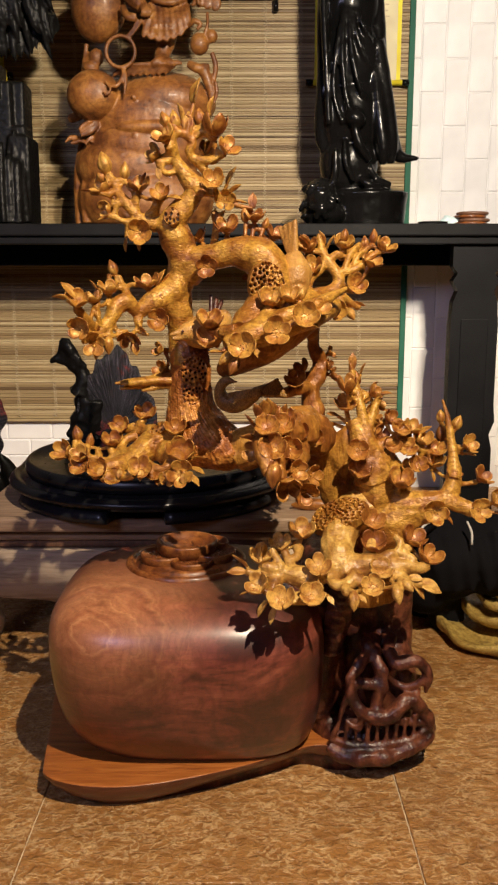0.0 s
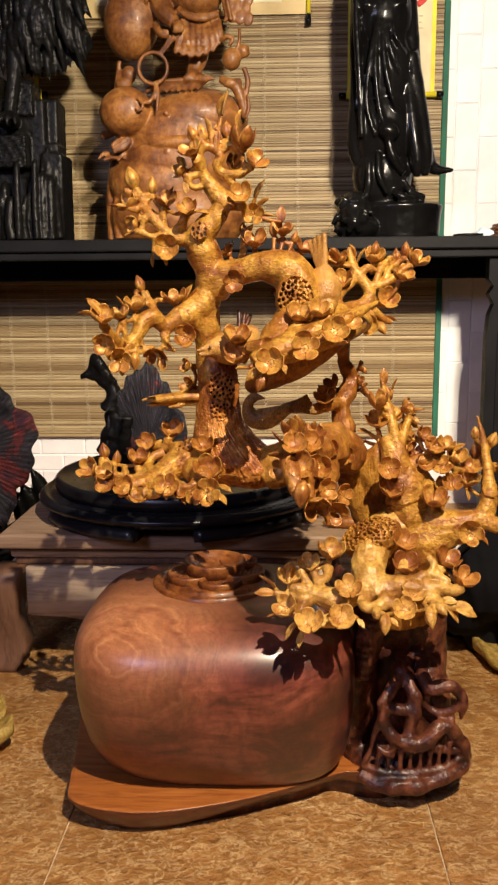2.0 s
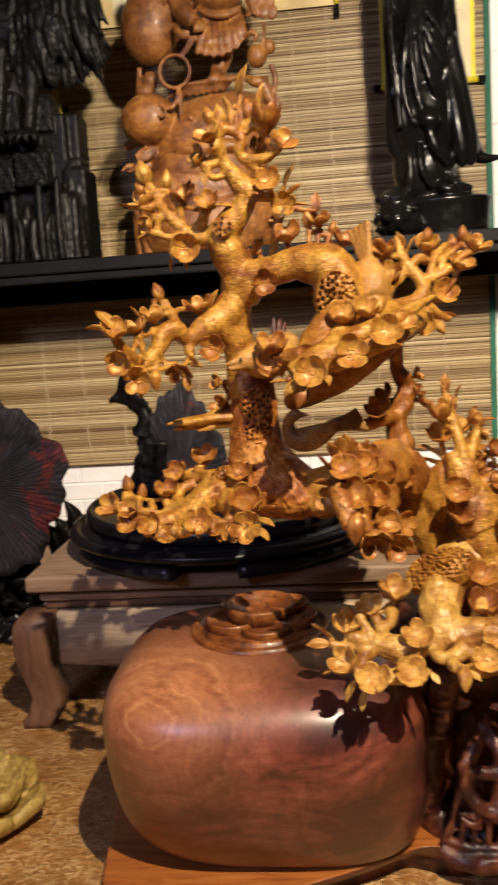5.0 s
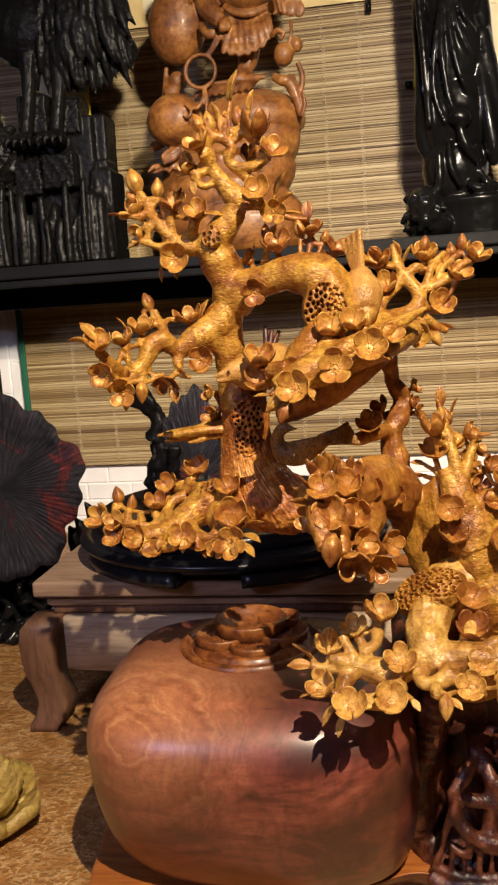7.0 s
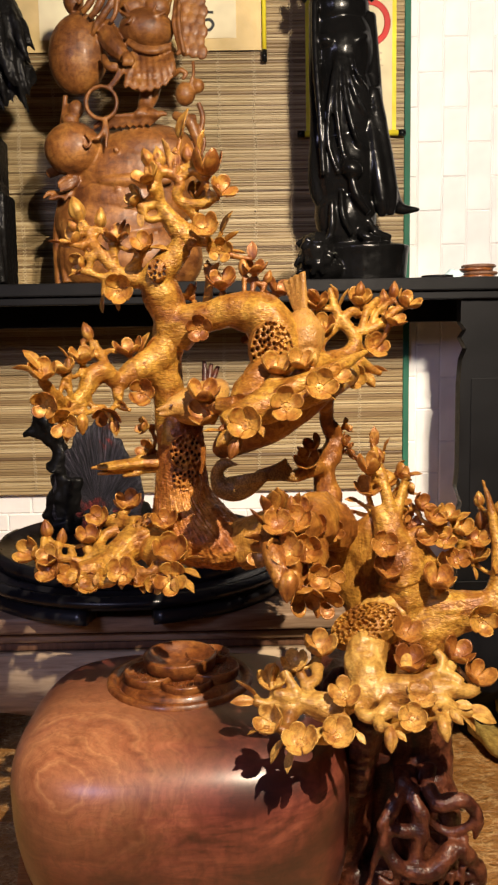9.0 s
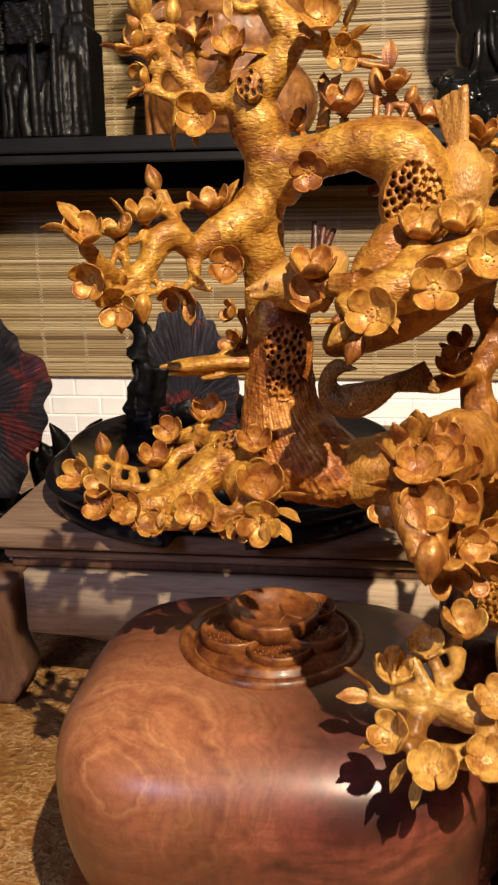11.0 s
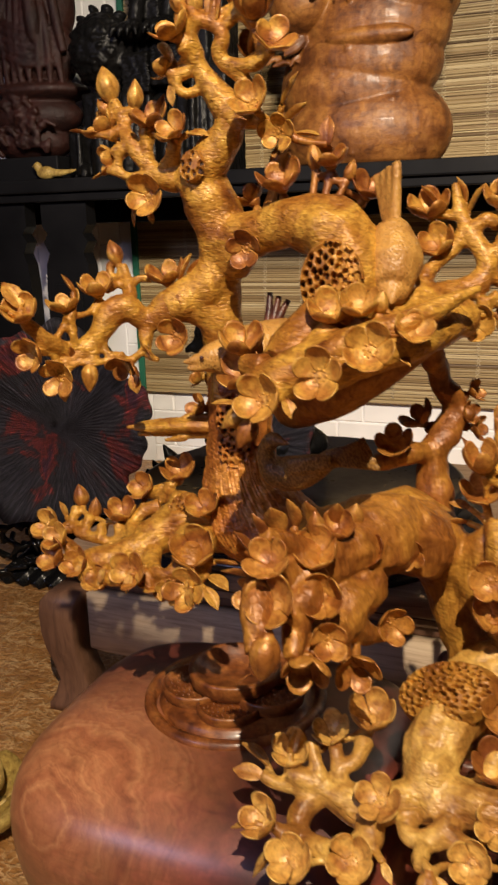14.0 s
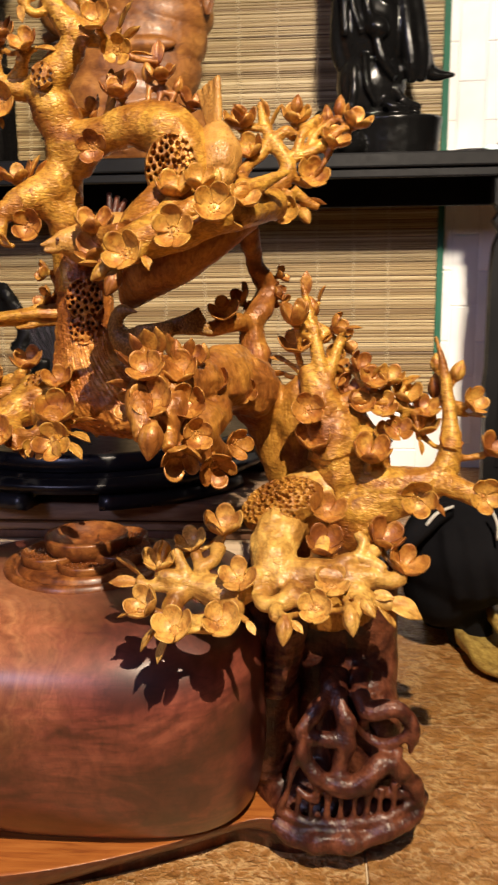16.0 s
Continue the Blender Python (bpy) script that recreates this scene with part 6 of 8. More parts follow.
roots += [
    [(0.139, 1.352, 0.052, 0.0102), (0.164, 1.338, 0.043, 0.0122), (0.192, 1.328, 0.044, 0.0134), (0.226, 1.325, 0.046, 0.0141), (0.257, 1.33, 0.05, 0.0134), (0.289, 1.342, 0.06, 0.0128), (0.316, 1.362, 0.067, 0.0109), (0.329, 1.4, 0.066, 0.0083)],
    [(0.149, 1.35, 0.066, 0.0064), (0.178, 1.34, 0.062, 0.0077), (0.219, 1.335, 0.062, 0.0083), (0.261, 1.337, 0.067, 0.0083), (0.293, 1.345, 0.075, 0.0077), (0.315, 1.36, 0.081, 0.007)],
    [(0.171, 1.343, 0.104, 0.0064), (0.169, 1.341, 0.085, 0.0035), (0.168, 1.343, 0.064, 0.0058)],
    [(0.187, 1.34, 0.101, 0.0064), (0.185, 1.338, 0.082, 0.0035), (0.184, 1.34, 0.062, 0.0058)],
    [(0.207, 1.338, 0.103, 0.0064), (0.205, 1.336, 0.084, 0.0035), (0.204, 1.338, 0.064, 0.0058)],
    [(0.223, 1.337, 0.108, 0.0064), (0.222, 1.335, 0.089, 0.0035), (0.221, 1.337, 0.068, 0.0058)]]
roots += [
    [(0.239, 1.337, 0.108, 0.0064), (0.238, 1.335, 0.089, 0.0035), (0.237, 1.337, 0.069, 0.0058)],
    [(0.255, 1.339, 0.109, 0.0064), (0.254, 1.337, 0.09, 0.0035), (0.253, 1.339, 0.07, 0.0058)],
    [(0.272, 1.342, 0.112, 0.0064), (0.27, 1.34, 0.094, 0.0035), (0.27, 1.342, 0.073, 0.0058)],
    [(0.288, 1.347, 0.116, 0.0064), (0.287, 1.345, 0.097, 0.0035), (0.287, 1.347, 0.077, 0.0058)]]
bm = bmesh.new()
for r in roots:
    tube(bm, r, 12, 6, 0.45)
fuse(part("root", bm, wood_root, SCULPT, "web of gnarled red-brown roots with pierced holes"), 0.0024, 3)
weathered(SCULPT.children[-1], 0.004, 0.014)

# ---- trunk and limbs: rows of x, y, z, radius ----
TRUNK = [
    [(0.215, 1.45, 0.30, 0.060), (0.205, 1.44, 0.38, 0.052), (0.185, 1.44, 0.44, 0.044), (0.160, 1.455, 0.495, 0.036), (0.135, 1.46, 0.545, 0.032), (0.112, 1.445, 0.585, 0.036), (0.080, 1.435, 0.598, 0.040), (0.035, 1.44, 0.580, 0.038), (-0.02, 1.455, 0.560, 0.038), (-0.055, 1.475, 0.570, 0.046), (-0.082, 1.48, 0.615, 0.040), (-0.098, 1.478, 0.665, 0.036), (-0.103, 1.475, 0.715, 0.034)],
    [(-0.103, 1.475, 0.715, 0.034), (-0.116, 1.475, 0.766, 0.025), (-0.120, 1.473, 0.814, 0.023), (-0.117, 1.470, 0.852, 0.024), (-0.112, 1.465, 0.890, 0.027), (-0.122, 1.46, 0.923, 0.028), (-0.128, 1.455, 0.948, 0.025), (-0.112, 1.452, 0.970, 0.020), (-0.094, 1.449, 0.990, 0.016), (-0.094, 1.446, 1.006, 0.013)],
    [(-0.112, 1.465, 0.888, 0.025), (-0.072, 1.448, 0.893, 0.0205), (-0.022, 1.435, 0.901, 0.025), (0.016, 1.428, 0.893, 0.033), (0.040, 1.42, 0.859, 0.033), (0.030, 1.405, 0.825, 0.030), (0.008, 1.378, 0.795, 0.028), (-0.008, 1.352, 0.772, 0.026)],
    [(0.170, 1.46, 0.490, 0.034), (0.162, 1.452, 0.540, 0.031), (0.166, 1.442, 0.575, 0.024), (0.178, 1.435, 0.605, 0.012)],
]
FLARES = [
    [(-0.112, 1.470, 0.868, 0.024), (-0.126, 1.459, 0.843, 0.0235), (-0.146, 1.447, 0.827, 0.0215), (-0.166, 1.436, 0.817, 0.0180)],
    [(-0.117, 1.474, 0.782, 0.021), (-0.127, 1.463, 0.808, 0.0205), (-0.148, 1.447, 0.820, 0.0190), (-0.166, 1.436, 0.817, 0.0178)],
    [(-0.124, 1.460, 0.925, 0.025), (-0.140, 1.458, 0.945, 0.0170), (-0.162, 1.456, 0.950, 0.0130)],
    [(-0.104, 1.463, 0.862, 0.022), (-0.080, 1.452, 0.884, 0.021), (-0.050, 1.442, 0.896, 0.021)],
]
UPPER_BOUGH = [
    [(-0.036, 1.325, 0.752, 0.015), (0.0, 1.335, 0.768, 0.023), (0.045, 1.342, 0.784, 0.025), (0.085, 1.355, 0.797, 0.023), (0.115, 1.395, 0.803, 0.021), (0.140, 1.45, 0.812, 0.019)],
    [(0.0, 1.33, 0.765, 0.015), (-0.005, 1.312, 0.752, 0.011)], [(0.042, 1.335, 0.782, 0.015), (0.042, 1.314, 0.775, 0.011)], [(0.082, 1.345, 0.797, 0.014), (0.085, 1.315, 0.798, 0.010)],
    [(-0.02, 1.34, 0.775, 0.014), (-0.045, 1.352, 0.775, 0.011)], [(0.02, 1.345, 0.785, 0.016), (0.035, 1.362, 0.812, 0.010)],
]
BELLY = [
    [(-0.045, 1.475, 0.700, 0.014), (-0.022, 1.435, 0.722, 0.026), (0.006, 1.412, 0.742, 0.034), (0.045, 1.402, 0.765, 0.034), (0.085, 1.408, 0.785, 0.026), (0.118, 1.428, 0.798, 0.014)],
]
BOUGH_RUNS = {}


def limb(name, *runs):
    """Lines along which a limb runs: x, y, z, radius."""
    BOUGH_RUNS.setdefault(name, []).extend(runs)


limb("left",
     [(-0.124, 1.472, 0.829, 0.014), (-0.139, 1.452, 0.826, 0.019), (-0.164, 1.437, 0.818, 0.0157), (-0.185, 1.425, 0.806, 0.0112), (-0.2, 1.415, 0.818, 0.0134), (-0.217, 1.405, 0.814, 0.014), (-0.225, 1.395, 0.796, 0.0112), (-0.237, 1.385, 0.78, 0.0112), (-0.251, 1.37, 0.779, 0.009), (-0.259, 1.345, 0.796, 0.0073), (-0.268, 1.33, 0.812, 0.0062)],
     [(-0.185, 1.425, 0.806, 0.0078), (-0.185, 1.42, 0.788, 0.0067), (-0.182, 1.415, 0.772, 0.005), (-0.166, 1.41, 0.766, 0.0028)],
     [(-0.225, 1.395, 0.79, 0.0067), (-0.217, 1.392, 0.775, 0.0039), (-0.205, 1.395, 0.772, 0.0039)],
     [(-0.228, 1.385, 0.777, 0.0067), (-0.228, 1.378, 0.763, 0.0045)])
limb("left",
     [(-0.238, 1.38, 0.777, 0.0078), (-0.25, 1.365, 0.769, 0.005)],
     [(-0.201, 1.42, 0.821, 0.0084), (-0.207, 1.43, 0.841, 0.0062), (-0.214, 1.437, 0.852, 0.0045), (-0.218, 1.44, 0.864, 0.0039)],
     [(-0.208, 1.43, 0.841, 0.0056), (-0.22, 1.428, 0.844, 0.005), (-0.224, 1.41, 0.838, 0.0045)],
     [(-0.217, 1.437, 0.848, 0.0039), (-0.231, 1.437, 0.85, 0.0039), (-0.234, 1.44, 0.861, 0.0039), (-0.226, 1.44, 0.867, 0.0039)])
limb("left",
     [(-0.206, 1.43, 0.842, 0.0045), (-0.198, 1.44, 0.848, 0.0039), (-0.187, 1.445, 0.847, 0.0039)],
     [(-0.242, 1.375, 0.779, 0.005), (-0.242, 1.37, 0.797, 0.0034), (-0.246, 1.37, 0.81, 0.0045)])
limb("upper_left",
     [(-0.14, 1.466, 0.951, 0.012), (-0.161, 1.457, 0.949, 0.0123), (-0.176, 1.455, 0.952, 0.0095), (-0.188, 1.455, 0.963, 0.0073), (-0.201, 1.455, 0.978, 0.0084), (-0.214, 1.46, 0.991, 0.0073), (-0.221, 1.465, 1.003, 0.0056), (-0.226, 1.47, 1.017, 0.005), (-0.235, 1.473, 1.031, 0.0045)],
     [(-0.22, 1.463, 1.003, 0.005), (-0.233, 1.46, 0.996, 0.0045)],
     [(-0.225, 1.468, 1.017, 0.0045), (-0.212, 1.47, 1.021, 0.0039)],
     [(-0.203, 1.455, 0.978, 0.0056), (-0.217, 1.452, 0.982, 0.0045), (-0.228, 1.45, 0.976, 0.0045)])
limb("upper_left",
     [(-0.217, 1.452, 0.981, 0.0045), (-0.223, 1.452, 0.965, 0.0045), (-0.217, 1.45, 0.955, 0.0045), (-0.202, 1.45, 0.951, 0.005), (-0.184, 1.45, 0.953, 0.0056)],
     [(-0.188, 1.455, 0.966, 0.0062), (-0.189, 1.452, 0.983, 0.005), (-0.19, 1.45, 0.998, 0.005)],
     [(-0.174, 1.455, 0.954, 0.0073), (-0.158, 1.45, 0.967, 0.0067), (-0.152, 1.44, 0.98, 0.0056)],
     [(-0.184, 1.45, 0.953, 0.005), (-0.186, 1.447, 0.941, 0.0045)])
limb("upper_left",
     [(-0.22, 1.45, 0.957, 0.0039), (-0.234, 1.45, 0.961, 0.0039)])
limb("top",
     [(-0.079, 1.455, 0.997, 0.0168), (-0.089, 1.45, 1.005, 0.0146), (-0.103, 1.447, 1.022, 0.0118), (-0.115, 1.445, 1.039, 0.0095), (-0.121, 1.442, 1.052, 0.0073), (-0.127, 1.435, 1.062, 0.0067), (-0.131, 1.425, 1.069, 0.0056)],
     [(-0.079, 1.45, 1.004, 0.009), (-0.07, 1.445, 1.023, 0.0056), (-0.077, 1.443, 1.04, 0.0067), (-0.092, 1.44, 1.051, 0.0067), (-0.097, 1.438, 1.061, 0.0067), (-0.091, 1.435, 1.074, 0.0056), (-0.1, 1.433, 1.085, 0.0056), (-0.116, 1.43, 1.088, 0.0056), (-0.123, 1.432, 1.077, 0.005), (-0.121, 1.44, 1.059, 0.0062)],
     [(-0.099, 1.433, 1.085, 0.005), (-0.098, 1.432, 1.099, 0.0039), (-0.097, 1.435, 1.112, 0.0028)],
     [(-0.091, 1.435, 1.082, 0.005), (-0.078, 1.435, 1.091, 0.005), (-0.078, 1.438, 1.103, 0.0045)])
limb("top",
     [(-0.078, 1.435, 1.091, 0.005), (-0.064, 1.43, 1.089, 0.005), (-0.056, 1.425, 1.084, 0.005)],
     [(-0.092, 1.44, 1.051, 0.0062), (-0.072, 1.438, 1.047, 0.0056), (-0.057, 1.435, 1.048, 0.0056), (-0.047, 1.432, 1.055, 0.0056)],
     [(-0.079, 1.45, 1.001, 0.0084), (-0.058, 1.45, 0.996, 0.0056), (-0.044, 1.45, 0.989, 0.005)],
     [(-0.116, 1.43, 1.088, 0.0045), (-0.121, 1.432, 1.1, 0.0039), (-0.134, 1.434, 1.103, 0.0034)])
limb("top",
     [(-0.128, 1.44, 1.048, 0.0056), (-0.141, 1.437, 1.044, 0.005), (-0.15, 1.435, 1.049, 0.0045)],
     [(-0.138, 1.437, 1.046, 0.0045), (-0.143, 1.436, 1.035, 0.0039), (-0.134, 1.44, 1.027, 0.0045), (-0.117, 1.445, 1.032, 0.005)],
     [(-0.068, 1.445, 1.02, 0.005), (-0.061, 1.437, 1.014, 0.0045)])
limb("low_left",
     [(-0.086, 1.48, 0.557, 0.028), (-0.111, 1.465, 0.568, 0.0258), (-0.146, 1.442, 0.576, 0.0235), (-0.176, 1.428, 0.571, 0.0202), (-0.19, 1.405, 0.558, 0.0162), (-0.209, 1.385, 0.55, 0.014), (-0.227, 1.37, 0.55, 0.014), (-0.244, 1.362, 0.546, 0.0112), (-0.261, 1.36, 0.539, 0.0073)],
     [(-0.143, 1.43, 0.568, 0.0202), (-0.129, 1.395, 0.563, 0.0179), (-0.119, 1.37, 0.555, 0.0157), (-0.117, 1.36, 0.545, 0.0123)],
     [(-0.166, 1.45, 0.594, 0.0134), (-0.184, 1.46, 0.596, 0.0078), (-0.193, 1.47, 0.607, 0.0056), (-0.183, 1.475, 0.615, 0.005)],
     [(-0.187, 1.46, 0.594, 0.0062), (-0.21, 1.47, 0.595, 0.0056), (-0.223, 1.475, 0.594, 0.005)])
limb("low_left",
     [(-0.196, 1.45, 0.589, 0.0067), (-0.214, 1.44, 0.582, 0.0062), (-0.22, 1.425, 0.569, 0.0067), (-0.203, 1.41, 0.562, 0.0078)],
     [(-0.209, 1.415, 0.561, 0.0078), (-0.223, 1.42, 0.561, 0.0073), (-0.242, 1.415, 0.552, 0.0056), (-0.258, 1.412, 0.555, 0.005), (-0.282, 1.415, 0.558, 0.005), (-0.3, 1.42, 0.563, 0.0045), (-0.31, 1.405, 0.561, 0.0045)],
     [(-0.232, 1.417, 0.557, 0.005), (-0.239, 1.425, 0.57, 0.005)],
     [(-0.255, 1.412, 0.555, 0.0045), (-0.261, 1.425, 0.568, 0.0039)])
limb("low_left",
     [(-0.278, 1.415, 0.56, 0.0045), (-0.28, 1.432, 0.576, 0.0045)],
     [(-0.3, 1.42, 0.563, 0.0045), (-0.301, 1.437, 0.582, 0.0045)],
     [(-0.304, 1.4, 0.559, 0.005), (-0.283, 1.39, 0.553, 0.005), (-0.263, 1.375, 0.552, 0.0062)],
     [(-0.182, 1.4, 0.555, 0.0101), (-0.16, 1.36, 0.552, 0.0067), (-0.142, 1.355, 0.551, 0.0056), (-0.131, 1.365, 0.558, 0.0078)])
limb("low_left",
     [(-0.224, 1.362, 0.546, 0.0101), (-0.207, 1.35, 0.54, 0.0078), (-0.188, 1.345, 0.546, 0.0067)],
     [(-0.235, 1.355, 0.543, 0.0067), (-0.24, 1.345, 0.532, 0.0045)],
     [(-0.163, 1.352, 0.547, 0.0056), (-0.157, 1.345, 0.534, 0.0039)],
     [(-0.253, 1.365, 0.548, 0.0078), (-0.234, 1.352, 0.535, 0.0067), (-0.213, 1.343, 0.534, 0.005)])
limb("front",
     [(0.235, 1.43, 0.49, 0.030), (0.2, 1.412, 0.47, 0.0366), (0.167, 1.385, 0.46, 0.0366), (0.149, 1.345, 0.443, 0.0317), (0.144, 1.308, 0.424, 0.0262), (0.148, 1.286, 0.406, 0.0226), (0.154, 1.268, 0.396, 0.0134)],
     [(0.144, 1.29, 0.404, 0.0186), (0.122, 1.28, 0.401, 0.0162), (0.094, 1.27, 0.394, 0.0139), (0.07, 1.27, 0.399, 0.0116), (0.052, 1.27, 0.403, 0.0087), (0.035, 1.268, 0.411, 0.0064), (0.021, 1.27, 0.413, 0.0052)],
     [(0.053, 1.27, 0.4, 0.0087), (0.039, 1.255, 0.389, 0.007), (0.04, 1.24, 0.378, 0.0064), (0.06, 1.228, 0.376, 0.0064), (0.085, 1.225, 0.379, 0.007), (0.101, 1.24, 0.385, 0.0075), (0.102, 1.262, 0.394, 0.0099)],
     [(0.07, 1.272, 0.403, 0.007), (0.063, 1.285, 0.416, 0.0046), (0.057, 1.298, 0.429, 0.0046)])
limb("front",
     [(0.063, 1.285, 0.416, 0.0046), (0.077, 1.295, 0.422, 0.0046), (0.081, 1.315, 0.43, 0.0058)],
     [(0.052, 1.27, 0.41, 0.0052), (0.043, 1.28, 0.423, 0.0041), (0.036, 1.29, 0.434, 0.0041)],
     [(0.153, 1.29, 0.405, 0.0186), (0.197, 1.282, 0.411, 0.0139), (0.226, 1.28, 0.41, 0.0099), (0.248, 1.277, 0.41, 0.0075), (0.27, 1.278, 0.408, 0.0058), (0.283, 1.285, 0.409, 0.0052)],
     [(0.208, 1.283, 0.415, 0.0087), (0.222, 1.285, 0.426, 0.0052), (0.236, 1.288, 0.429, 0.0046), (0.253, 1.285, 0.424, 0.0046), (0.263, 1.28, 0.417, 0.0046)])
limb("front",
     [(0.236, 1.288, 0.43, 0.0046), (0.242, 1.297, 0.442, 0.0041), (0.235, 1.305, 0.452, 0.0035)],
     [(0.245, 1.29, 0.431, 0.0041), (0.256, 1.3, 0.434, 0.0046)],
     [(0.131, 1.275, 0.397, 0.0075), (0.133, 1.255, 0.39, 0.0052), (0.149, 1.25, 0.39, 0.0058), (0.165, 1.258, 0.397, 0.007), (0.168, 1.275, 0.402, 0.0087)],
     [(0.149, 1.248, 0.39, 0.0052), (0.149, 1.225, 0.387, 0.0041)])
limb("front",
     [(0.166, 1.255, 0.397, 0.0058), (0.189, 1.245, 0.395, 0.0052)],
     [(0.203, 1.275, 0.404, 0.0075), (0.21, 1.265, 0.397, 0.0052)],
     [(0.218, 1.275, 0.404, 0.007), (0.238, 1.262, 0.401, 0.0058), (0.255, 1.258, 0.392, 0.0052), (0.271, 1.257, 0.389, 0.0041)],
     [(0.243, 1.26, 0.4, 0.0052), (0.233, 1.235, 0.392, 0.0046), (0.227, 1.222, 0.387, 0.0041)])
limb("front",
     [(0.243, 1.257, 0.399, 0.0046), (0.241, 1.235, 0.393, 0.0041)],
     [(0.042, 1.238, 0.377, 0.0058), (0.03, 1.222, 0.387, 0.0046)],
     [(0.051, 1.23, 0.375, 0.0052), (0.048, 1.21, 0.374, 0.0046)],
     [(0.038, 1.265, 0.403, 0.0046), (0.011, 1.265, 0.402, 0.0041), (-0.005, 1.267, 0.406, 0.0035)])
limb("front",
     [(0.185, 1.29, 0.412, 0.0081), (0.193, 1.3, 0.421, 0.0064), (0.2, 1.325, 0.437, 0.007)],
     [(0.088, 1.224, 0.38, 0.0052), (0.088, 1.215, 0.375, 0.0046)],
     [(0.106, 1.27, 0.397, 0.0087), (0.104, 1.262, 0.406, 0.007)])
limb("middle",
     [(0.12, 1.435, 0.593, 0.0306), (0.088, 1.4, 0.611, 0.0316), (0.068, 1.365, 0.613, 0.0296), (0.052, 1.325, 0.615, 0.0245), (0.032, 1.285, 0.621, 0.0194), (0.02, 1.245, 0.622, 0.0143), (0.021, 1.215, 0.61, 0.0107), (0.024, 1.2, 0.593, 0.0077), (0.026, 1.19, 0.584, 0.0056)],
     [(0.068, 1.345, 0.587, 0.0245), (0.064, 1.3, 0.573, 0.0204), (0.062, 1.26, 0.565, 0.0122), (0.057, 1.235, 0.561, 0.0066)],
     [(0.069, 1.3, 0.565, 0.0153), (0.082, 1.32, 0.547, 0.0092), (0.093, 1.34, 0.535, 0.0051)],
     [(0.065, 1.275, 0.563, 0.0102), (0.077, 1.275, 0.543, 0.0066)])
limb("middle",
     [(0.044, 1.28, 0.616, 0.0153), (0.044, 1.255, 0.601, 0.0133), (0.044, 1.24, 0.582, 0.0092), (0.048, 1.22, 0.567, 0.0056)],
     [(0.032, 1.285, 0.634, 0.0122), (0.023, 1.255, 0.652, 0.0082), (0.016, 1.245, 0.66, 0.0061)],
     [(0.047, 1.305, 0.633, 0.0122), (0.04, 1.295, 0.647, 0.0071)])
limb("right",
     [(0.07, 1.395, 0.815, 0.0133), (0.083, 1.42, 0.822, 0.0124), (0.107, 1.45, 0.828, 0.0124), (0.134, 1.47, 0.831, 0.0124), (0.154, 1.48, 0.85, 0.0108), (0.15, 1.485, 0.868, 0.0083), (0.136, 1.49, 0.888, 0.0075), (0.126, 1.495, 0.909, 0.0058), (0.12, 1.5, 0.934, 0.0033)],
     [(0.15, 1.485, 0.866, 0.0075), (0.165, 1.486, 0.869, 0.0066), (0.183, 1.488, 0.874, 0.0058), (0.197, 1.492, 0.883, 0.0058)],
     [(0.139, 1.49, 0.891, 0.0066), (0.153, 1.492, 0.899, 0.0058), (0.161, 1.495, 0.894, 0.0058)],
     [(0.165, 1.486, 0.869, 0.0058), (0.17, 1.49, 0.89, 0.005), (0.179, 1.5, 0.904, 0.005), (0.194, 1.512, 0.917, 0.005)])
limb("right",
     [(0.177, 1.487, 0.87, 0.005), (0.185, 1.495, 0.89, 0.0042), (0.196, 1.502, 0.902, 0.0042), (0.21, 1.51, 0.913, 0.005)],
     [(0.156, 1.48, 0.848, 0.0075), (0.169, 1.486, 0.841, 0.0066), (0.182, 1.492, 0.838, 0.0058)],
     [(0.132, 1.49, 0.891, 0.0066), (0.122, 1.485, 0.872, 0.0066), (0.107, 1.475, 0.859, 0.0066), (0.1, 1.46, 0.843, 0.0075), (0.105, 1.45, 0.828, 0.0091)],
     [(0.156, 1.468, 0.828, 0.0075), (0.154, 1.466, 0.809, 0.0066)])
limb("right",
     [(0.161, 1.47, 0.83, 0.0058), (0.18, 1.476, 0.814, 0.005), (0.193, 1.478, 0.808, 0.0042)],
     [(0.192, 1.492, 0.882, 0.005), (0.213, 1.498, 0.896, 0.005), (0.224, 1.503, 0.904, 0.005)])
limb("side",
     [(0.215, 1.43, 0.4, 0.048), (0.222, 1.415, 0.47, 0.042), (0.218, 1.41, 0.53, 0.034), (0.205, 1.41, 0.575, 0.019), (0.196, 1.415, 0.615, 0.011), (0.188, 1.43, 0.655, 0.008), (0.178, 1.445, 0.695, 0.005), (0.172, 1.45, 0.725, 0.003)],
     [(0.225, 1.41, 0.460, 0.034), (0.265, 1.395, 0.476, 0.029), (0.305, 1.385, 0.482, 0.025), (0.335, 1.385, 0.496, 0.019), (0.347, 1.393, 0.530, 0.013), (0.347, 1.41, 0.568, 0.009), (0.342, 1.425, 0.615, 0.006), (0.332, 1.435, 0.655, 0.002)],
     [(0.330, 1.38, 0.492, 0.016), (0.36, 1.36, 0.484, 0.013), (0.39, 1.345, 0.478, 0.010)],
     [(0.21, 1.41, 0.57, 0.012), (0.24, 1.41, 0.585, 0.01), (0.275, 1.415, 0.578, 0.008), (0.31, 1.42, 0.565, 0.006)])
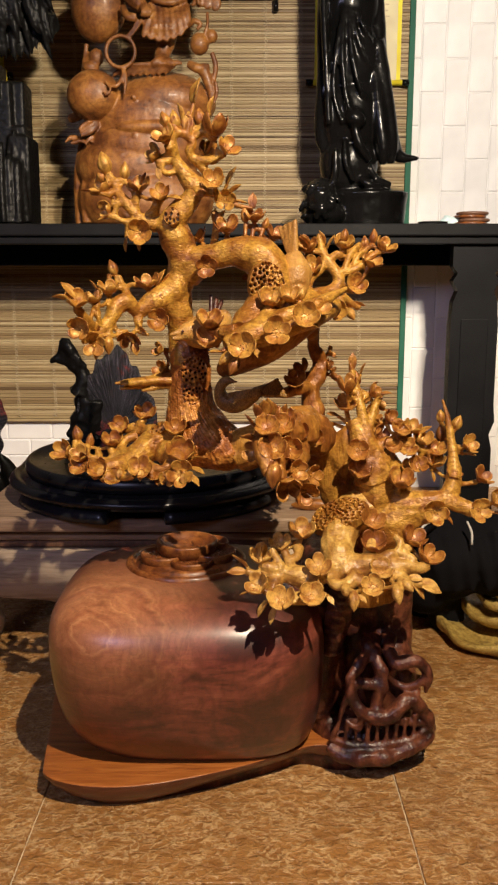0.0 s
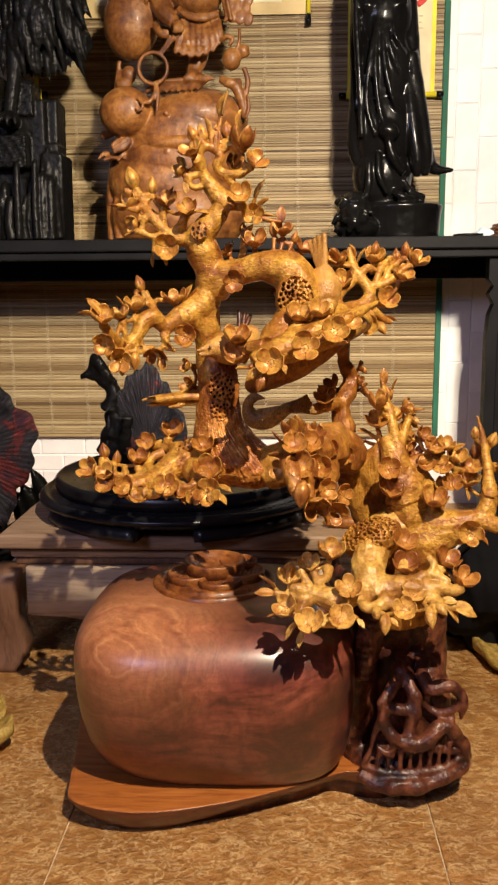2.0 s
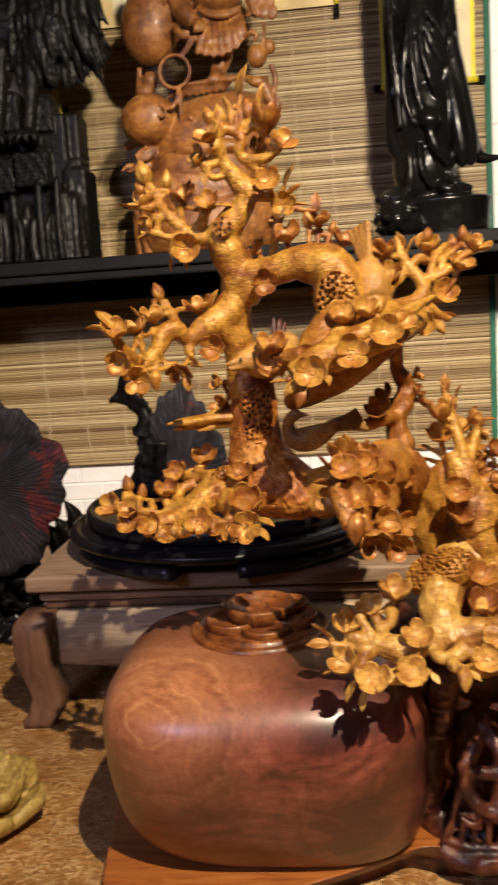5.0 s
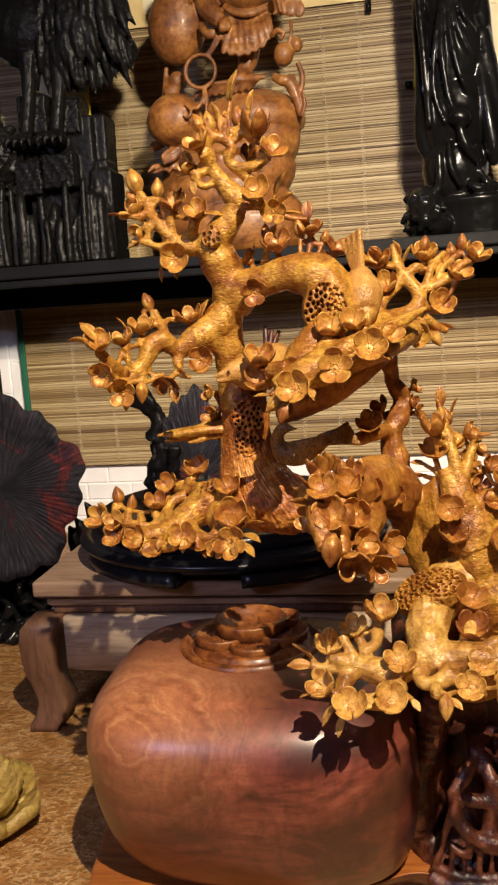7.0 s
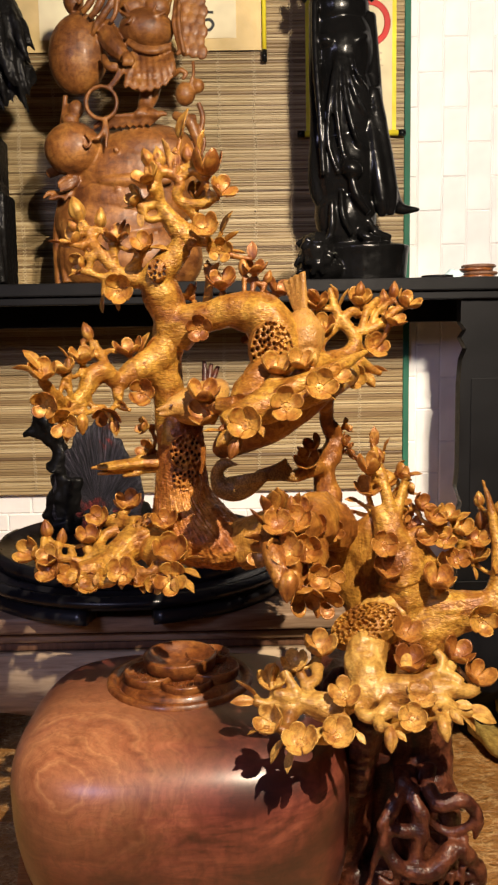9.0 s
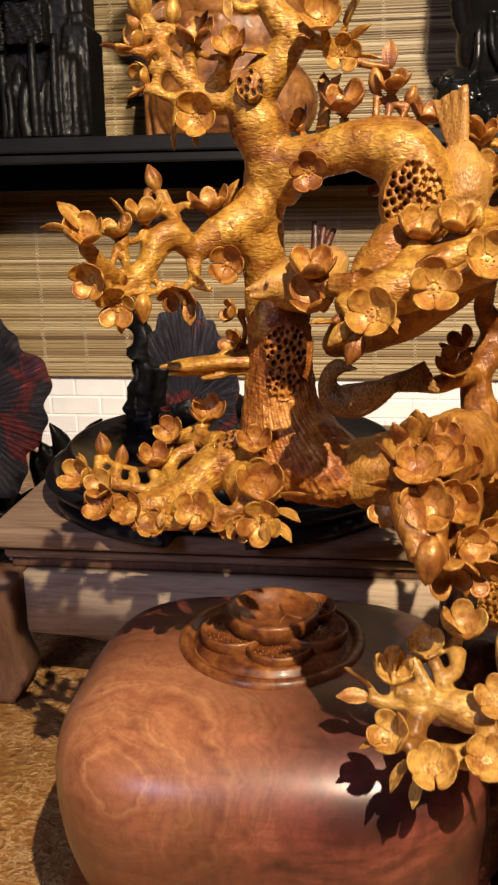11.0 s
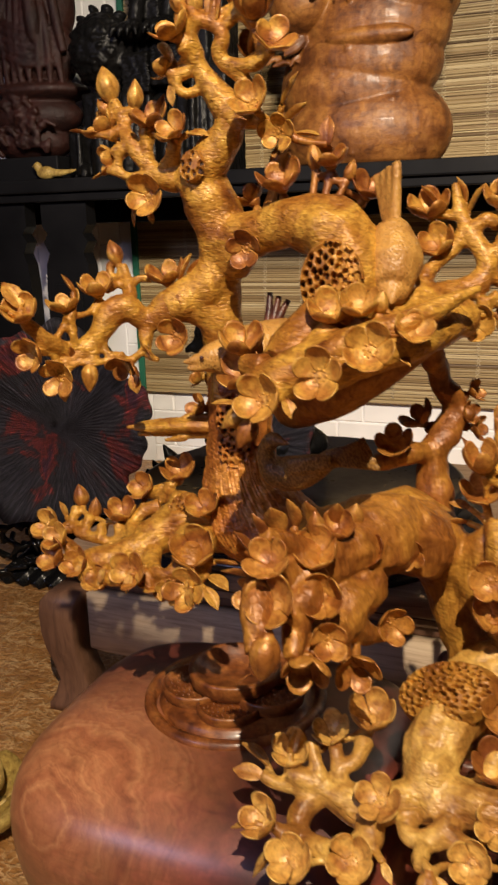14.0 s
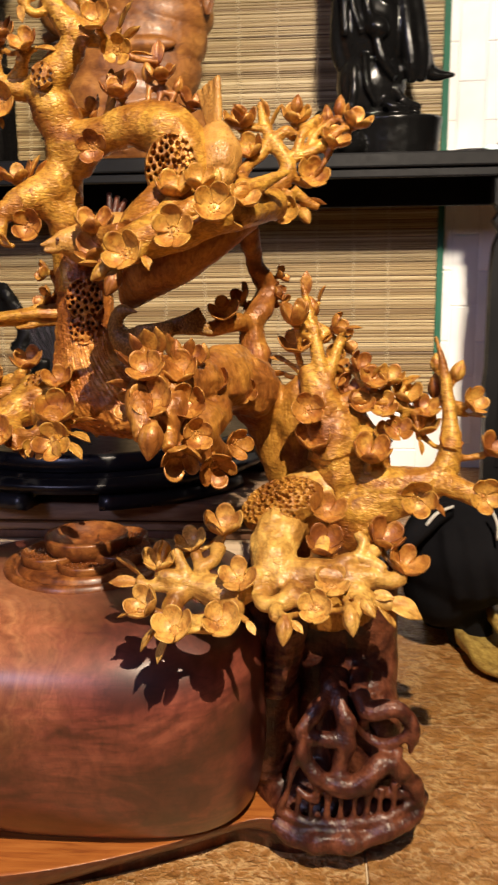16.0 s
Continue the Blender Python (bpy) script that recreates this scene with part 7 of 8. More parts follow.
limb("side",
     [(0.3, 1.38, 0.480, 0.014), (0.308, 1.36, 0.474, 0.010)],
     [(0.2, 1.41, 0.6, 0.01), (0.215, 1.43, 0.64, 0.007), (0.225, 1.44, 0.655, 0.005)],
     [(0.225, 1.405, 0.42, 0.040), (0.245, 1.398, 0.445, 0.038), (0.272, 1.392, 0.464, 0.031), (0.3, 1.387, 0.476, 0.026)],
     [(0.235, 1.43, 0.40, 0.050), (0.242, 1.425, 0.46, 0.042), (0.241, 1.42, 0.51, 0.036), (0.234, 1.42, 0.545, 0.027), (0.222, 1.42, 0.575, 0.015)],
     [(0.216, 1.41, 0.52, 0.04), (0.206, 1.41, 0.555, 0.032), (0.192, 1.415, 0.59, 0.021), (0.182, 1.425, 0.622, 0.012)])
limb("right", [(0.03, 1.33, 0.785, 0.012), (0.06, 1.332, 0.80, 0.0115), (0.10, 1.352, 0.815, 0.011), (0.13, 1.375, 0.829, 0.008), (0.16, 1.395, 0.843, 0.002)])
DARK_TWIGS = [
    [(0.105, 1.45, 0.785, 0.014), (0.112, 1.485, 0.745, 0.012), (0.125, 1.505, 0.715, 0.012), (0.124, 1.495, 0.690, 0.015), (0.108, 1.48, 0.665, 0.017), (0.112, 1.475, 0.635, 0.018), (0.122, 1.47, 0.59, 0.022)],
    [(0.124, 1.50, 0.70, 0.009), (0.137, 1.50, 0.705, 0.008), (0.145, 1.498, 0.70, 0.006)],
    [(0.108, 1.48, 0.665, 0.013), (0.085, 1.45, 0.672, 0.012), (0.06, 1.44, 0.665, 0.008), (0.03, 1.44, 0.66, 0.003)],
]

limb_lines = []


def keep(rows):
    limb_lines.extend([Vector(q[:3]) for q in spline(rows, 6)])


foot_run = TRUNK[0][9:]
TRUNK[0] = TRUNK[0][:9]
keep(foot_run)


def fluted_foot(bm, rows, seg=300):
    """The swelling foot of the trunk, its bark cut in fine leaning flutes. Rows: z, x, y, reach along x and y, depth of the flutes."""
    rnd = random.Random(14)
    waves = [(rnd.randint(38, 92), rnd.uniform(0, 6.28), rnd.uniform(-30, 50), rnd.uniform(0.4, 1)) for _ in range(7)]
    rings = []
    for z, x, y, a, b, cut in spline6(rows, 9):
        ring = []
        for k in range(seg):
            p = 2 * math.pi * k / seg
            w = sum(g * math.sin(c * p + o + t * (0.76 - z)) for c, o, t, g in waves) / 2.2
            w += 0.8 * math.sin(7 * p + 30 * z) + 0.6 * math.sin(5 * p - 41 * z)
            ring.append(bm.verts.new((x + (a + 0.22 * cut * w) * math.cos(p), y + (b + 0.22 * cut * w) * math.sin(p), z)))
        rings.append(ring)
    for r, q in zip(rings, rings[1:]):
        for k in range(seg):
            bm.faces.new((q[k], q[(k + 1) % seg], r[(k + 1) % seg], r[k]))
    bm.faces.new(rings[-1][::-1])
    bm.faces.new(rings[0])
    return bm


def spline6(rows, steps):
    """A smooth run through rows of six numbers."""
    out = []
    for i in range(len(rows) - 1):
        p0, p1, p2, p3 = [np.array(rows[min(max(i + d, 0), len(rows) - 1)]) for d in (-1, 0, 1, 2)]
        for k in range(steps):
            t = k / steps
            out.append(0.5 * (2 * p1 + (p2 - p0) * t + (2 * p0 - 5 * p1 + 4 * p2 - p3) * t * t + (3 * p1 - p0 - 3 * p2 + p3) * t ** 3))
    return out + [np.array(rows[-1])]


part("trunk_foot", fluted_foot(bmesh.new(), [
    (0.775, -0.110, 1.476, 0.020, 0.022, 0.0005), (0.750, -0.104, 1.476, 0.031, 0.030, 0.0009), (0.715, -0.103, 1.476, 0.034, 0.034, 0.0013), (0.670, -0.103, 1.475, 0.037, 0.036, 0.0016), (0.635, -0.100, 1.472, 0.043, 0.040, 0.0019),
    (0.605, -0.088, 1.470, 0.060, 0.048, 0.0023), (0.580, -0.074, 1.468, 0.074, 0.054, 0.0025), (0.558, -0.062, 1.468, 0.078, 0.054, 0.0025), (0.540, -0.055, 1.470, 0.064, 0.046, 0.0020), (0.528, -0.05, 1.472, 0.040, 0.032, 0.0010)]), wood_foot, SCULPT, "reddish fluted lower trunk spreading at its foot")
weathered(SCULPT.children[-1], 0.007, 0.022)
weathered(SCULPT.children[-1], 0.0035, 0.006)
for nm, runs, mat, words in (("lower_trunk", (TRUNK[0], TRUNK[3]), wood_trunk, "red-brown lower trunk bending across"), ("trunk", (TRUNK[1], TRUNK[2]), wood_gold, "chiselled golden trunk with an arching bough")):
    bm = bmesh.new()
    for r in runs:
        tube(bm, r, 18, 6, 0.15)
        keep(r)
    for r in FLARES if nm == "trunk" else ():
        tube(bm, r, 16, 5, 0.1)
    weathered(fuse(part(nm, bm, mat, SCULPT, words), 0.0022, 4), 0.003, 0.02)
bm = bmesh.new()
for r in UPPER_BOUGH:
    tube(bm, r, 14, 6, 0.15)
    keep(r)
weathered(fuse(part("bough", bm, wood_gold, SCULPT, "golden bough set with open blossoms"), 0.0022, 4), 0.002, 0.015)
# belly gets browner wood than the bough: its shade is put into the colour
bm = bmesh.new()
for r in BELLY:
    tube(bm, r, 18, 6, 0.08)
fuse(part("bough_underside", bm, wood_brown, SCULPT, "smooth belly under the bough, coloured dark brown for its shade"), 0.003, 4)
bm = bmesh.new()
for r in DARK_TWIGS:
    tube(bm, r, 9, 6, 0.5)
    keep(r)
fuse(part("dark_twig", bm, wood_brown, SCULPT, "brown gnarled twig"), 0.0032, 1)
limb_meshes = {}
for nm, runs in BOUGH_RUNS.items():
    bm = bmesh.new()
    for r in runs:
        fat, fore = {"middle": (1.22, 0.018), "front": (1.65 if r is not runs[0] else 1.0, 0.004), "upper_left": (1.25, 0.0), "top": (1.25, 0.0), "right": (1.15, 0.0), "low_left": (1.28, 0.0), "left": (1.1, 0.0)}.get(nm, (1.0, 0.0))
        r = [(x, y - fore, z, k * fat * (1.0 if nm != "front" or k < 0.0078 else 0.85 if k < 0.014 else 0.70 if r is not runs[0] else 0.95)) for x, y, z, k in r]
        tube(bm, r, 12, 5, 0.22)
        keep(r)
    limb_meshes[nm] = bm

for nm in ("trunk", "bough", "dark"):
    limb_meshes[nm] = bmesh.new()

# ---- blossoms, buds and leaves ----


def blossom_mesh(name, open_to, depth, petals=5, stamens=True, seed=0, thick=0.085, lip=0.09):
    """Five broad round petals, smooth inside, that overlap into a thin-walled bowl of unit radius; open_to is the bowl's sweep in radians."""
    bm = bmesh.new()
    rnd = random.Random(seed)
    nu, nv = 8, 8
    for k in range(petals):
        a = 2 * math.pi * k / petals + rnd.uniform(-0.10, 0.10)
        long, wide = rnd.uniform(0.92, 1.06), rnd.uniform(0.62, 0.70)
        lap, curl = 0.045 * (k % 2) + rnd.uniform(-0.015, 0.015), rnd.uniform(-0.6, 1.0) * lip
        top, low = [], []
        for j in range(nv + 1):
            t, q = [], []
            for i in range(nu + 1):
                u = 2 * i / nu - 1
                v = (0.10 + 0.90 * j / nv) * (1 - 0.34 * abs(u) ** 2.3 * (j / nv) ** 1.5)
                s = v * open_to * long
                rad = (0.97 + lap) * math.sin(min(s, 1.57)) / math.sin(min(open_to, 1.57)) + curl * max(0.0, v - 0.6) ** 2 * 6
                rad -= 0.30 * max(0.0, s - 1.57)
                z = depth * (1 - math.cos(s)) / (1 - math.cos(open_to)) + lap * 0.4
                p = a + u * wide * (1.0 - 0.10 * v)
                rad *= 1 - 0.05 * (1 - u * u) * (1 - v)
                o = Vector((math.cos(p), math.sin(p), 0))
                back = thick * (1.0 - 0.45 * v ** 3)
                slope = min(1.0, s)
                t.append(bm.verts.new(o * rad + Vector((0, 0, z))))
                q.append(bm.verts.new(o * (rad + back * slope) + Vector((0, 0, z - back * (1.1 - 0.8 * slope)))))
            top.append(t)
            low.append(q)
        for j in range(nv):
            for i in range(nu):
                bm.faces.new((top[j][i], top[j][i + 1], top[j + 1][i + 1], top[j + 1][i]))
                bm.faces.new((low[j][i], low[j + 1][i], low[j + 1][i + 1], low[j][i + 1]))
        rim = [(0, i) for i in range(nu + 1)] + [(j, nu) for j in range(1, nv + 1)] + [(nv, i) for i in range(nu - 1, -1, -1)] + [(j, 0) for j in range(nv - 1, 0, -1)]
        for p, q in zip(rim, rim[1:] + rim[:1]):
            bm.faces.new((top[p[0]][p[1]], low[p[0]][p[1]], low[q[0]][q[1]], top[q[0]][q[1]]))
    lathe(bm, [(0.10, -0.42), (0.18, -0.30), (0.34, -0.12), (0.40, 0.0), (0.24, 0.03), (0.02, 0.035)], (0, 0, 0), 14)
    if stamens:
        for k in range(8):
            a = 2 * math.pi * k / 8
            ball(bm, (0.26 * math.cos(a), 0.26 * math.sin(a), 0.055), (0.062, 0.062, 0.045), (0, 0, 0), 8, 5)
        ball(bm, (0, 0, 0.05), (0.10, 0.10, 0.04), (0, 0, 0), 8, 5)
    return finish_piece(name, bm)


def finish_piece(name, bm, mat=None):
    bmesh.ops.recalc_face_normals(bm, faces=bm.faces)
    me = bpy.data.meshes.new(name)
    bm.to_mesh(me)
    bm.free()
    for p in me.polygons:
        p.use_smooth = True
    me.materials.append(mat or wood_petal)
    return me


def bud_mesh(name, lobes, fat):
    """A closed bud: plump wrapped petals with fine seams, pointing up z, about 1.8 long."""
    bm = bmesh.new()
    n, m = 36, 14
    rows = []
    for j in range(m):
        t = j / (m - 1)
        r = fat * math.sin(math.pi * t ** 0.92) ** 0.75 * (1.12 - 0.28 * t) if 0 < t < 1 else 0.03
        r = max(r, 0.20 * (1 - t))
        rows.append([])
        for k in range(n):
            a = 2 * math.pi * k / n
            seam = 1 - 0.16 * abs(math.cos(a * lobes / 2 + t * 0.7)) ** 14 * min(1, t * 2.5)
            rows[-1].append(bm.verts.new((r * seam * math.cos(a), r * seam * math.sin(a), -0.9 + 1.75 * t)))
    for a, b in zip(rows, rows[1:]):
        for k in range(n):
            bm.faces.new((a[k], a[(k + 1) % n], b[(k + 1) % n], b[k]))
    bm.faces.new(rows[0][::-1])
    bm.faces.new(rows[-1])
    return finish_piece(name, bm)


def leaf_mesh(name, wide=0.52, bend=0.3, furrows=3):
    """A thick pointed leaf, hollowed and furrowed along its length, along z."""
    bm = bmesh.new()
    rows = []
    n = 24
    for j in range(13):
        t = j / 12
        w = wide * math.sin(math.pi * (0.10 + 0.82 * t)) ** 0.8 * min(1.0, 3.2 * (1.04 - t)) ** 0.6
        ring = []
        for k in range(n):
            a = 2 * math.pi * k / n
            x, y = w * math.cos(a), 0.13 * math.sin(a) * min(1, w / wide + 0.2)
            if math.sin(a) > 0:
                y -= 0.035 * (1 + math.cos(furrows * 2 * math.pi * math.cos(a))) * min(1, 3 * t * (1.1 - t))
            ring.append(bm.verts.new((x, y - bend * t * t + 0.34 * w * (math.cos(a)) ** 2, -0.8 + 1.75 * t)))
        rows.append(ring)
    for a, b in zip(rows, rows[1:]):
        for k in range(n):
            bm.faces.new((a[k], a[(k + 1) % n], b[(k + 1) % n], b[k]))
    bm.faces.new(rows[0][::-1])
    bm.faces.new(rows[-1])
    return finish_piece(name, bm)


def stained_twin(me, mat):
    twin = me.copy()
    twin.materials.clear()
    twin.materials.append(mat)
    return twin


SHAPES = {
    "o": [blossom_mesh("blossom", d, z, seed=s) for s, d, z in ((1, 1.45, 0.80), (2, 1.35, 0.70), (3, 1.55, 0.92))],
    "c": [blossom_mesh("cupped_blossom", d, z, stamens=False, seed=s, lip=0.03) for s, d, z in ((4, 1.55, 0.95), (5, 1.45, 0.85), (6, 1.65, 1.05))],
    "t": [blossom_mesh("tall_blossom", 1.75, 1.75, stamens=False, seed=8, lip=0.02)],
    "b": [bud_mesh("bud", 4, 0.56), bud_mesh("bud", 3, 0.50)],
    "g": [leaf_mesh("sepal_leaf", 0.50), leaf_mesh("sepal_leaf", 0.44, 0.18, 2), leaf_mesh("sepal_leaf", 0.58, 0.42, 3)],
}
BROWN = {k: [stained_twin(m, wood_petal_brown) for m in v] for k, v in SHAPES.items()}
PALE = {k: [stained_twin(m, wood_petal_pale) for m in v] for k, v in SHAPES.items()}
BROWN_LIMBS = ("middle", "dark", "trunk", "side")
NAMES = {"o": "blossom", "c": "cupped_blossom", "t": "tall_blossom", "b": "bud", "g": "sepal_leaf"}
pick = random.Random(21)
twig_ends = {}


def flowers(limb, rows):
    """Rows of kind, x, y, z, the way it faces (x, y, z) and its radius in millimetres. For cups the place is the middle of the wall that faces the room."""
    for kind, x, y, z, nx, ny, nz, mm in rows:
        p, d = Vector((x, y, z)), Vector((nx, ny, nz)).normalized()
        size = mm / 1000 * {"o": 0.97, "g": 0.90}.get(kind, 1.06)
        if kind == "g":
            p = p - d * size * 0.25
        if kind in "ct":
            across = Vector((0, 1, 0)) - d * d.y
            p = p + across * size * 0.75 - d * size * (0.42 if kind == "c" else 0.7)
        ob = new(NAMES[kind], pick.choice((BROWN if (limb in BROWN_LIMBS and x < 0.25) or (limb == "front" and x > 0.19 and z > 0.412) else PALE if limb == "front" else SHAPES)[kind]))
        turn = d.to_track_quat("Z", "Y").to_matrix().to_4x4() @ Matrix.Rotation(pick.uniform(0, 6.28) if kind != "g" else pick.uniform(-0.6, 0.6), 4, "Z")
        ob.matrix_basis = Matrix.Translation(p - SCULPT.location) @ turn @ Matrix.Scale(size, 4)
        ob.parent = SCULPT
        if limb not in limb_meshes:
            continue
        foot = p - d * size * (0.36 if kind in "oct" else 0.72)
        near = min(limb_lines, key=lambda q: (q - (foot - d * 0.015)).length)
        bend = (foot + near) / 2 - d * 0.004
        tube(limb_meshes[limb], [(*near, 0.0075), (*bend, 0.0042), (*foot, 0.0048 if kind in "oct" else 0.0036)], 9, 4)
        # pierced web: a thin bridge to the closest neighbour on the same limb
        if kind != "g":
            others = sorted((q for q in twig_ends.get(limb, []) if 0.014 < (q - foot).length < 0.05), key=lambda q: (q - foot).length)[:2 if limb in ("front", "low_left", "middle") else 1]
            for q in others:
                m = (q + foot) / 2 + (near - foot).normalized() * 0.007
                tube(limb_meshes[limb], [(*foot, 0.0042), (*m, 0.0034), (*q, 0.0042)], 8, 4)
            twig_ends.setdefault(limb, []).append(foot)


flowers("left", [
    ("o", -0.264, 1.333, 0.783, -0.2, -0.95, -0.1, 19), ("o", -0.248, 1.350, 0.758, 0.1, -0.95, -0.15, 20), ("b", -0.228, 1.373, 0.752, 0.05, -0.25, -1, 17), ("o", -0.195, 1.397, 0.762, -0.15, -0.8, -0.5, 20),
    ("o", -0.152, 1.426, 0.790, 0.05, -0.97, 0.1, 19), ("c", -0.265, 1.309, 0.819, 0.05, -0.55, 0.8, 17), ("c", -0.250, 1.360, 0.824, -0.1, -0.3, 0.95, 16), ("c", -0.230, 1.390, 0.838, 0.0, -0.3, 0.95, 17),
    ("b", -0.228, 1.440, 0.876, -0.35, 0, 0.95, 15), ("c", -0.172, 1.437, 0.847, -0.1, -0.35, 0.9, 19)])
flowers("left", [
    ("g", -0.280, 1.325, 0.845, -0.5, 0, 0.85, 20), ("g", -0.290, 1.312, 0.832, -0.9, -0.1, 0.4, 17), ("g", -0.250, 1.380, 0.850, -0.5, 0, 0.85, 14), ("g", -0.150, 1.447, 0.862, 0.3, 0, 0.95, 21), ("g", -0.140, 1.455, 0.862, 0.45, 0, 0.95, 20),
    ("g", -0.244, 1.348, 0.739, 0.2, -0.2, -1, 13), ("g", -0.172, 1.405, 0.772, 0.6, -0.2, -0.6, 12), ("g", -0.186, 1.392, 0.742, 0.25, -0.3, -0.9, 13), ("g", -0.243, 1.365, 0.780, 0.1, -0.3, 0.9, 10)])
flowers("upper_left", [
    ("b", -0.242, 1.473, 1.048, -0.25, 0, 1, 21), ("b", -0.208, 1.471, 1.035, 0.05, 0, 1, 17), ("c", -0.245, 1.456, 1.002, -0.6, -0.5, 0.7, 18), ("c", -0.183, 1.440, 1.004, 0.0, -0.45, 0.9, 18),
    ("o", -0.144, 1.431, 0.991, -0.15, -0.75, 0.65, 18), ("c", -0.233, 1.449, 0.972, -0.75, -0.5, -0.05, 15), ("o", -0.180, 1.437, 0.932, 0.0, -0.98, 0.05, 21)])
flowers("upper_left", [
    ("b", -0.249, 1.474, 1.026, -0.6, 0, 0.8, 12), ("g", -0.270, 1.452, 1.002, -0.95, -0.1, 0.25, 14), ("g", -0.176, 1.466, 1.024, 0.25, 0, 1, 15), ("g", -0.120, 1.437, 0.990, 1, -0.2, 0.0, 15), ("g", -0.247, 1.450, 0.956, -0.9, -0.2, -0.25, 13),
    ("g", -0.207, 1.448, 0.911, -0.15, -0.1, -1, 15), ("g", -0.184, 1.446, 0.909, 0.3, -0.1, -1, 9)])
flowers("top", [
    ("c", -0.135, 1.405, 1.078, -0.35, -0.45, 0.8, 20), ("b", -0.136, 1.434, 1.110, -0.4, 0, 0.95, 15), ("b", -0.120, 1.435, 1.110, -0.2, 0, 1, 17), ("b", -0.080, 1.439, 1.114, -0.1, 0, 1, 17), ("t", -0.055, 1.409, 1.092, 0.1, -0.3, 0.95, 19),
    ("o", -0.036, 1.420, 1.060, 0.45, -0.6, 0.65, 21), ("c", -0.150, 1.428, 1.055, -0.8, -0.4, 0.3, 16), ("o", -0.057, 1.421, 1.010, -0.1, -0.85, 0.5, 20), ("o", -0.040, 1.443, 0.985, 0.05, -1, -0.05, 18)])
flowers("top", [
    ("g", -0.098, 1.431, 1.108, 0.0, 0, 1, 23), ("g", -0.088, 1.440, 1.160, 0.05, 0, 1, 26), ("g", -0.062, 1.434, 1.135, 0.1, 0, 1, 17), ("g", -0.110, 1.442, 1.125, -0.1, 0, 1, 18), ("g", -0.030, 1.444, 1.028, 0.35, 0, 1, 21), ("g", -0.022, 1.447, 1.006, 0.75, -0.1, 0.6, 17),
    ("g", -0.012, 1.455, 0.985, 1, 0, 0.05, 16), ("c", -0.072, 1.452, 1.060, 0.3, -0.6, 0.5, 15), ("g", -0.147, 1.432, 1.024, 0.1, -0.3, -0.9, 14)])
flowers("trunk", [
    ("c", -0.037, 1.424, 0.936, -0.05, -0.5, 0.85, 20), ("g", -0.048, 1.480, 0.964, 0.3, 0, 1, 16), ("g", -0.058, 1.485, 0.966, 0.0, 0, 1, 16), ("c", -0.088, 1.470, 0.930, -0.6, 0.0, 0.8, 18), ("c", 0.009, 1.438, 0.956, 0.0, -0.4, 0.9, 17),
    ("g", 0.006, 1.452, 0.988, 0.0, 0, 1, 17), ("b", -0.007, 1.451, 0.962, -0.1, 0, 1, 15), ("c", 0.042, 1.452, 0.928, 0.4, -0.4, 0.8, 19), ("o", -0.070, 1.427, 0.878, 0.0, -0.97, -0.1, 19), ("b", 0.028, 1.455, 0.948, 0.35, 0, 1, 12), ("c", 0.005, 1.475, 0.868, -0.6, -0.1, 0.2, 16)])
flowers("bough", [
    ("o", -0.008, 1.300, 0.754, -0.2, -0.9, 0.35, 23), ("o", 0.042, 1.301, 0.777, 0.0, -0.93, 0.3, 23), ("o", 0.085, 1.301, 0.800, 0.1, -0.9, 0.35, 22), ("c", -0.066, 1.380, 0.784, 0.1, -0.4, 0.9, 21), ("c", -0.057, 1.370, 0.755, -0.35, -0.55, 0.7, 23),
    ("c", 0.035, 1.350, 0.819, 0.0, -0.5, 0.85, 20), ("c", 0.063, 1.340, 0.826, 0.1, -0.5, 0.8, 17), ("b", 0.082, 1.352, 0.834, 0.2, -0.1, 1, 12), ("c", 0.110, 1.332, 0.808, 0.35, -0.6, 0.6, 16)])
flowers("bough", [
    ("b", -0.035, 1.302, 0.737, -0.65, -0.35, -0.5, 18), ("b", -0.024, 1.297, 0.725, -0.35, -0.4, -0.8, 18), ("g", -0.055, 1.315, 0.747, -0.9, -0.3, 0.1, 14), ("g", 0.012, 1.310, 0.745, 0.5, -0.5, -0.6, 12), ("g", 0.105, 1.345, 0.787, 0.7, -0.3, -0.4, 12),
    ("c", -0.155, 1.480, 0.735, -0.8, -0.4, 0.2, 13), ("c", -0.150, 1.468, 0.700, -0.6, -0.6, 0.4, 14)])
flowers("low_left", [
    ("b", -0.299, 1.445, 0.593, -0.15, 0, 1, 16), ("b", -0.276, 1.438, 0.582, 0.15, 0, 1, 15), ("c", -0.310, 1.388, 0.566, -0.5, -0.6, 0.55, 18), ("c", -0.237, 1.420, 0.579, 0.0, -0.35, 0.9, 17), ("o", -0.226, 1.471, 0.600, -0.2, -0.75, 0.6, 18),
    ("c", -0.186, 1.470, 0.617, 0.05, -0.5, 0.85, 19), ("o", -0.272, 1.350, 0.556, -0.4, -0.75, 0.5, 20), ("o", -0.177, 1.342, 0.553, 0.0, -0.8, 0.55, 21), ("c", -0.125, 1.405, 0.602, 0.0, -0.6, 0.8, 17), ("c", -0.113, 1.355, 0.569, 0.0, -0.65, 0.75, 22), ("o", -0.112, 1.345, 0.545, 0.0, -0.93, 0.25, 23)])
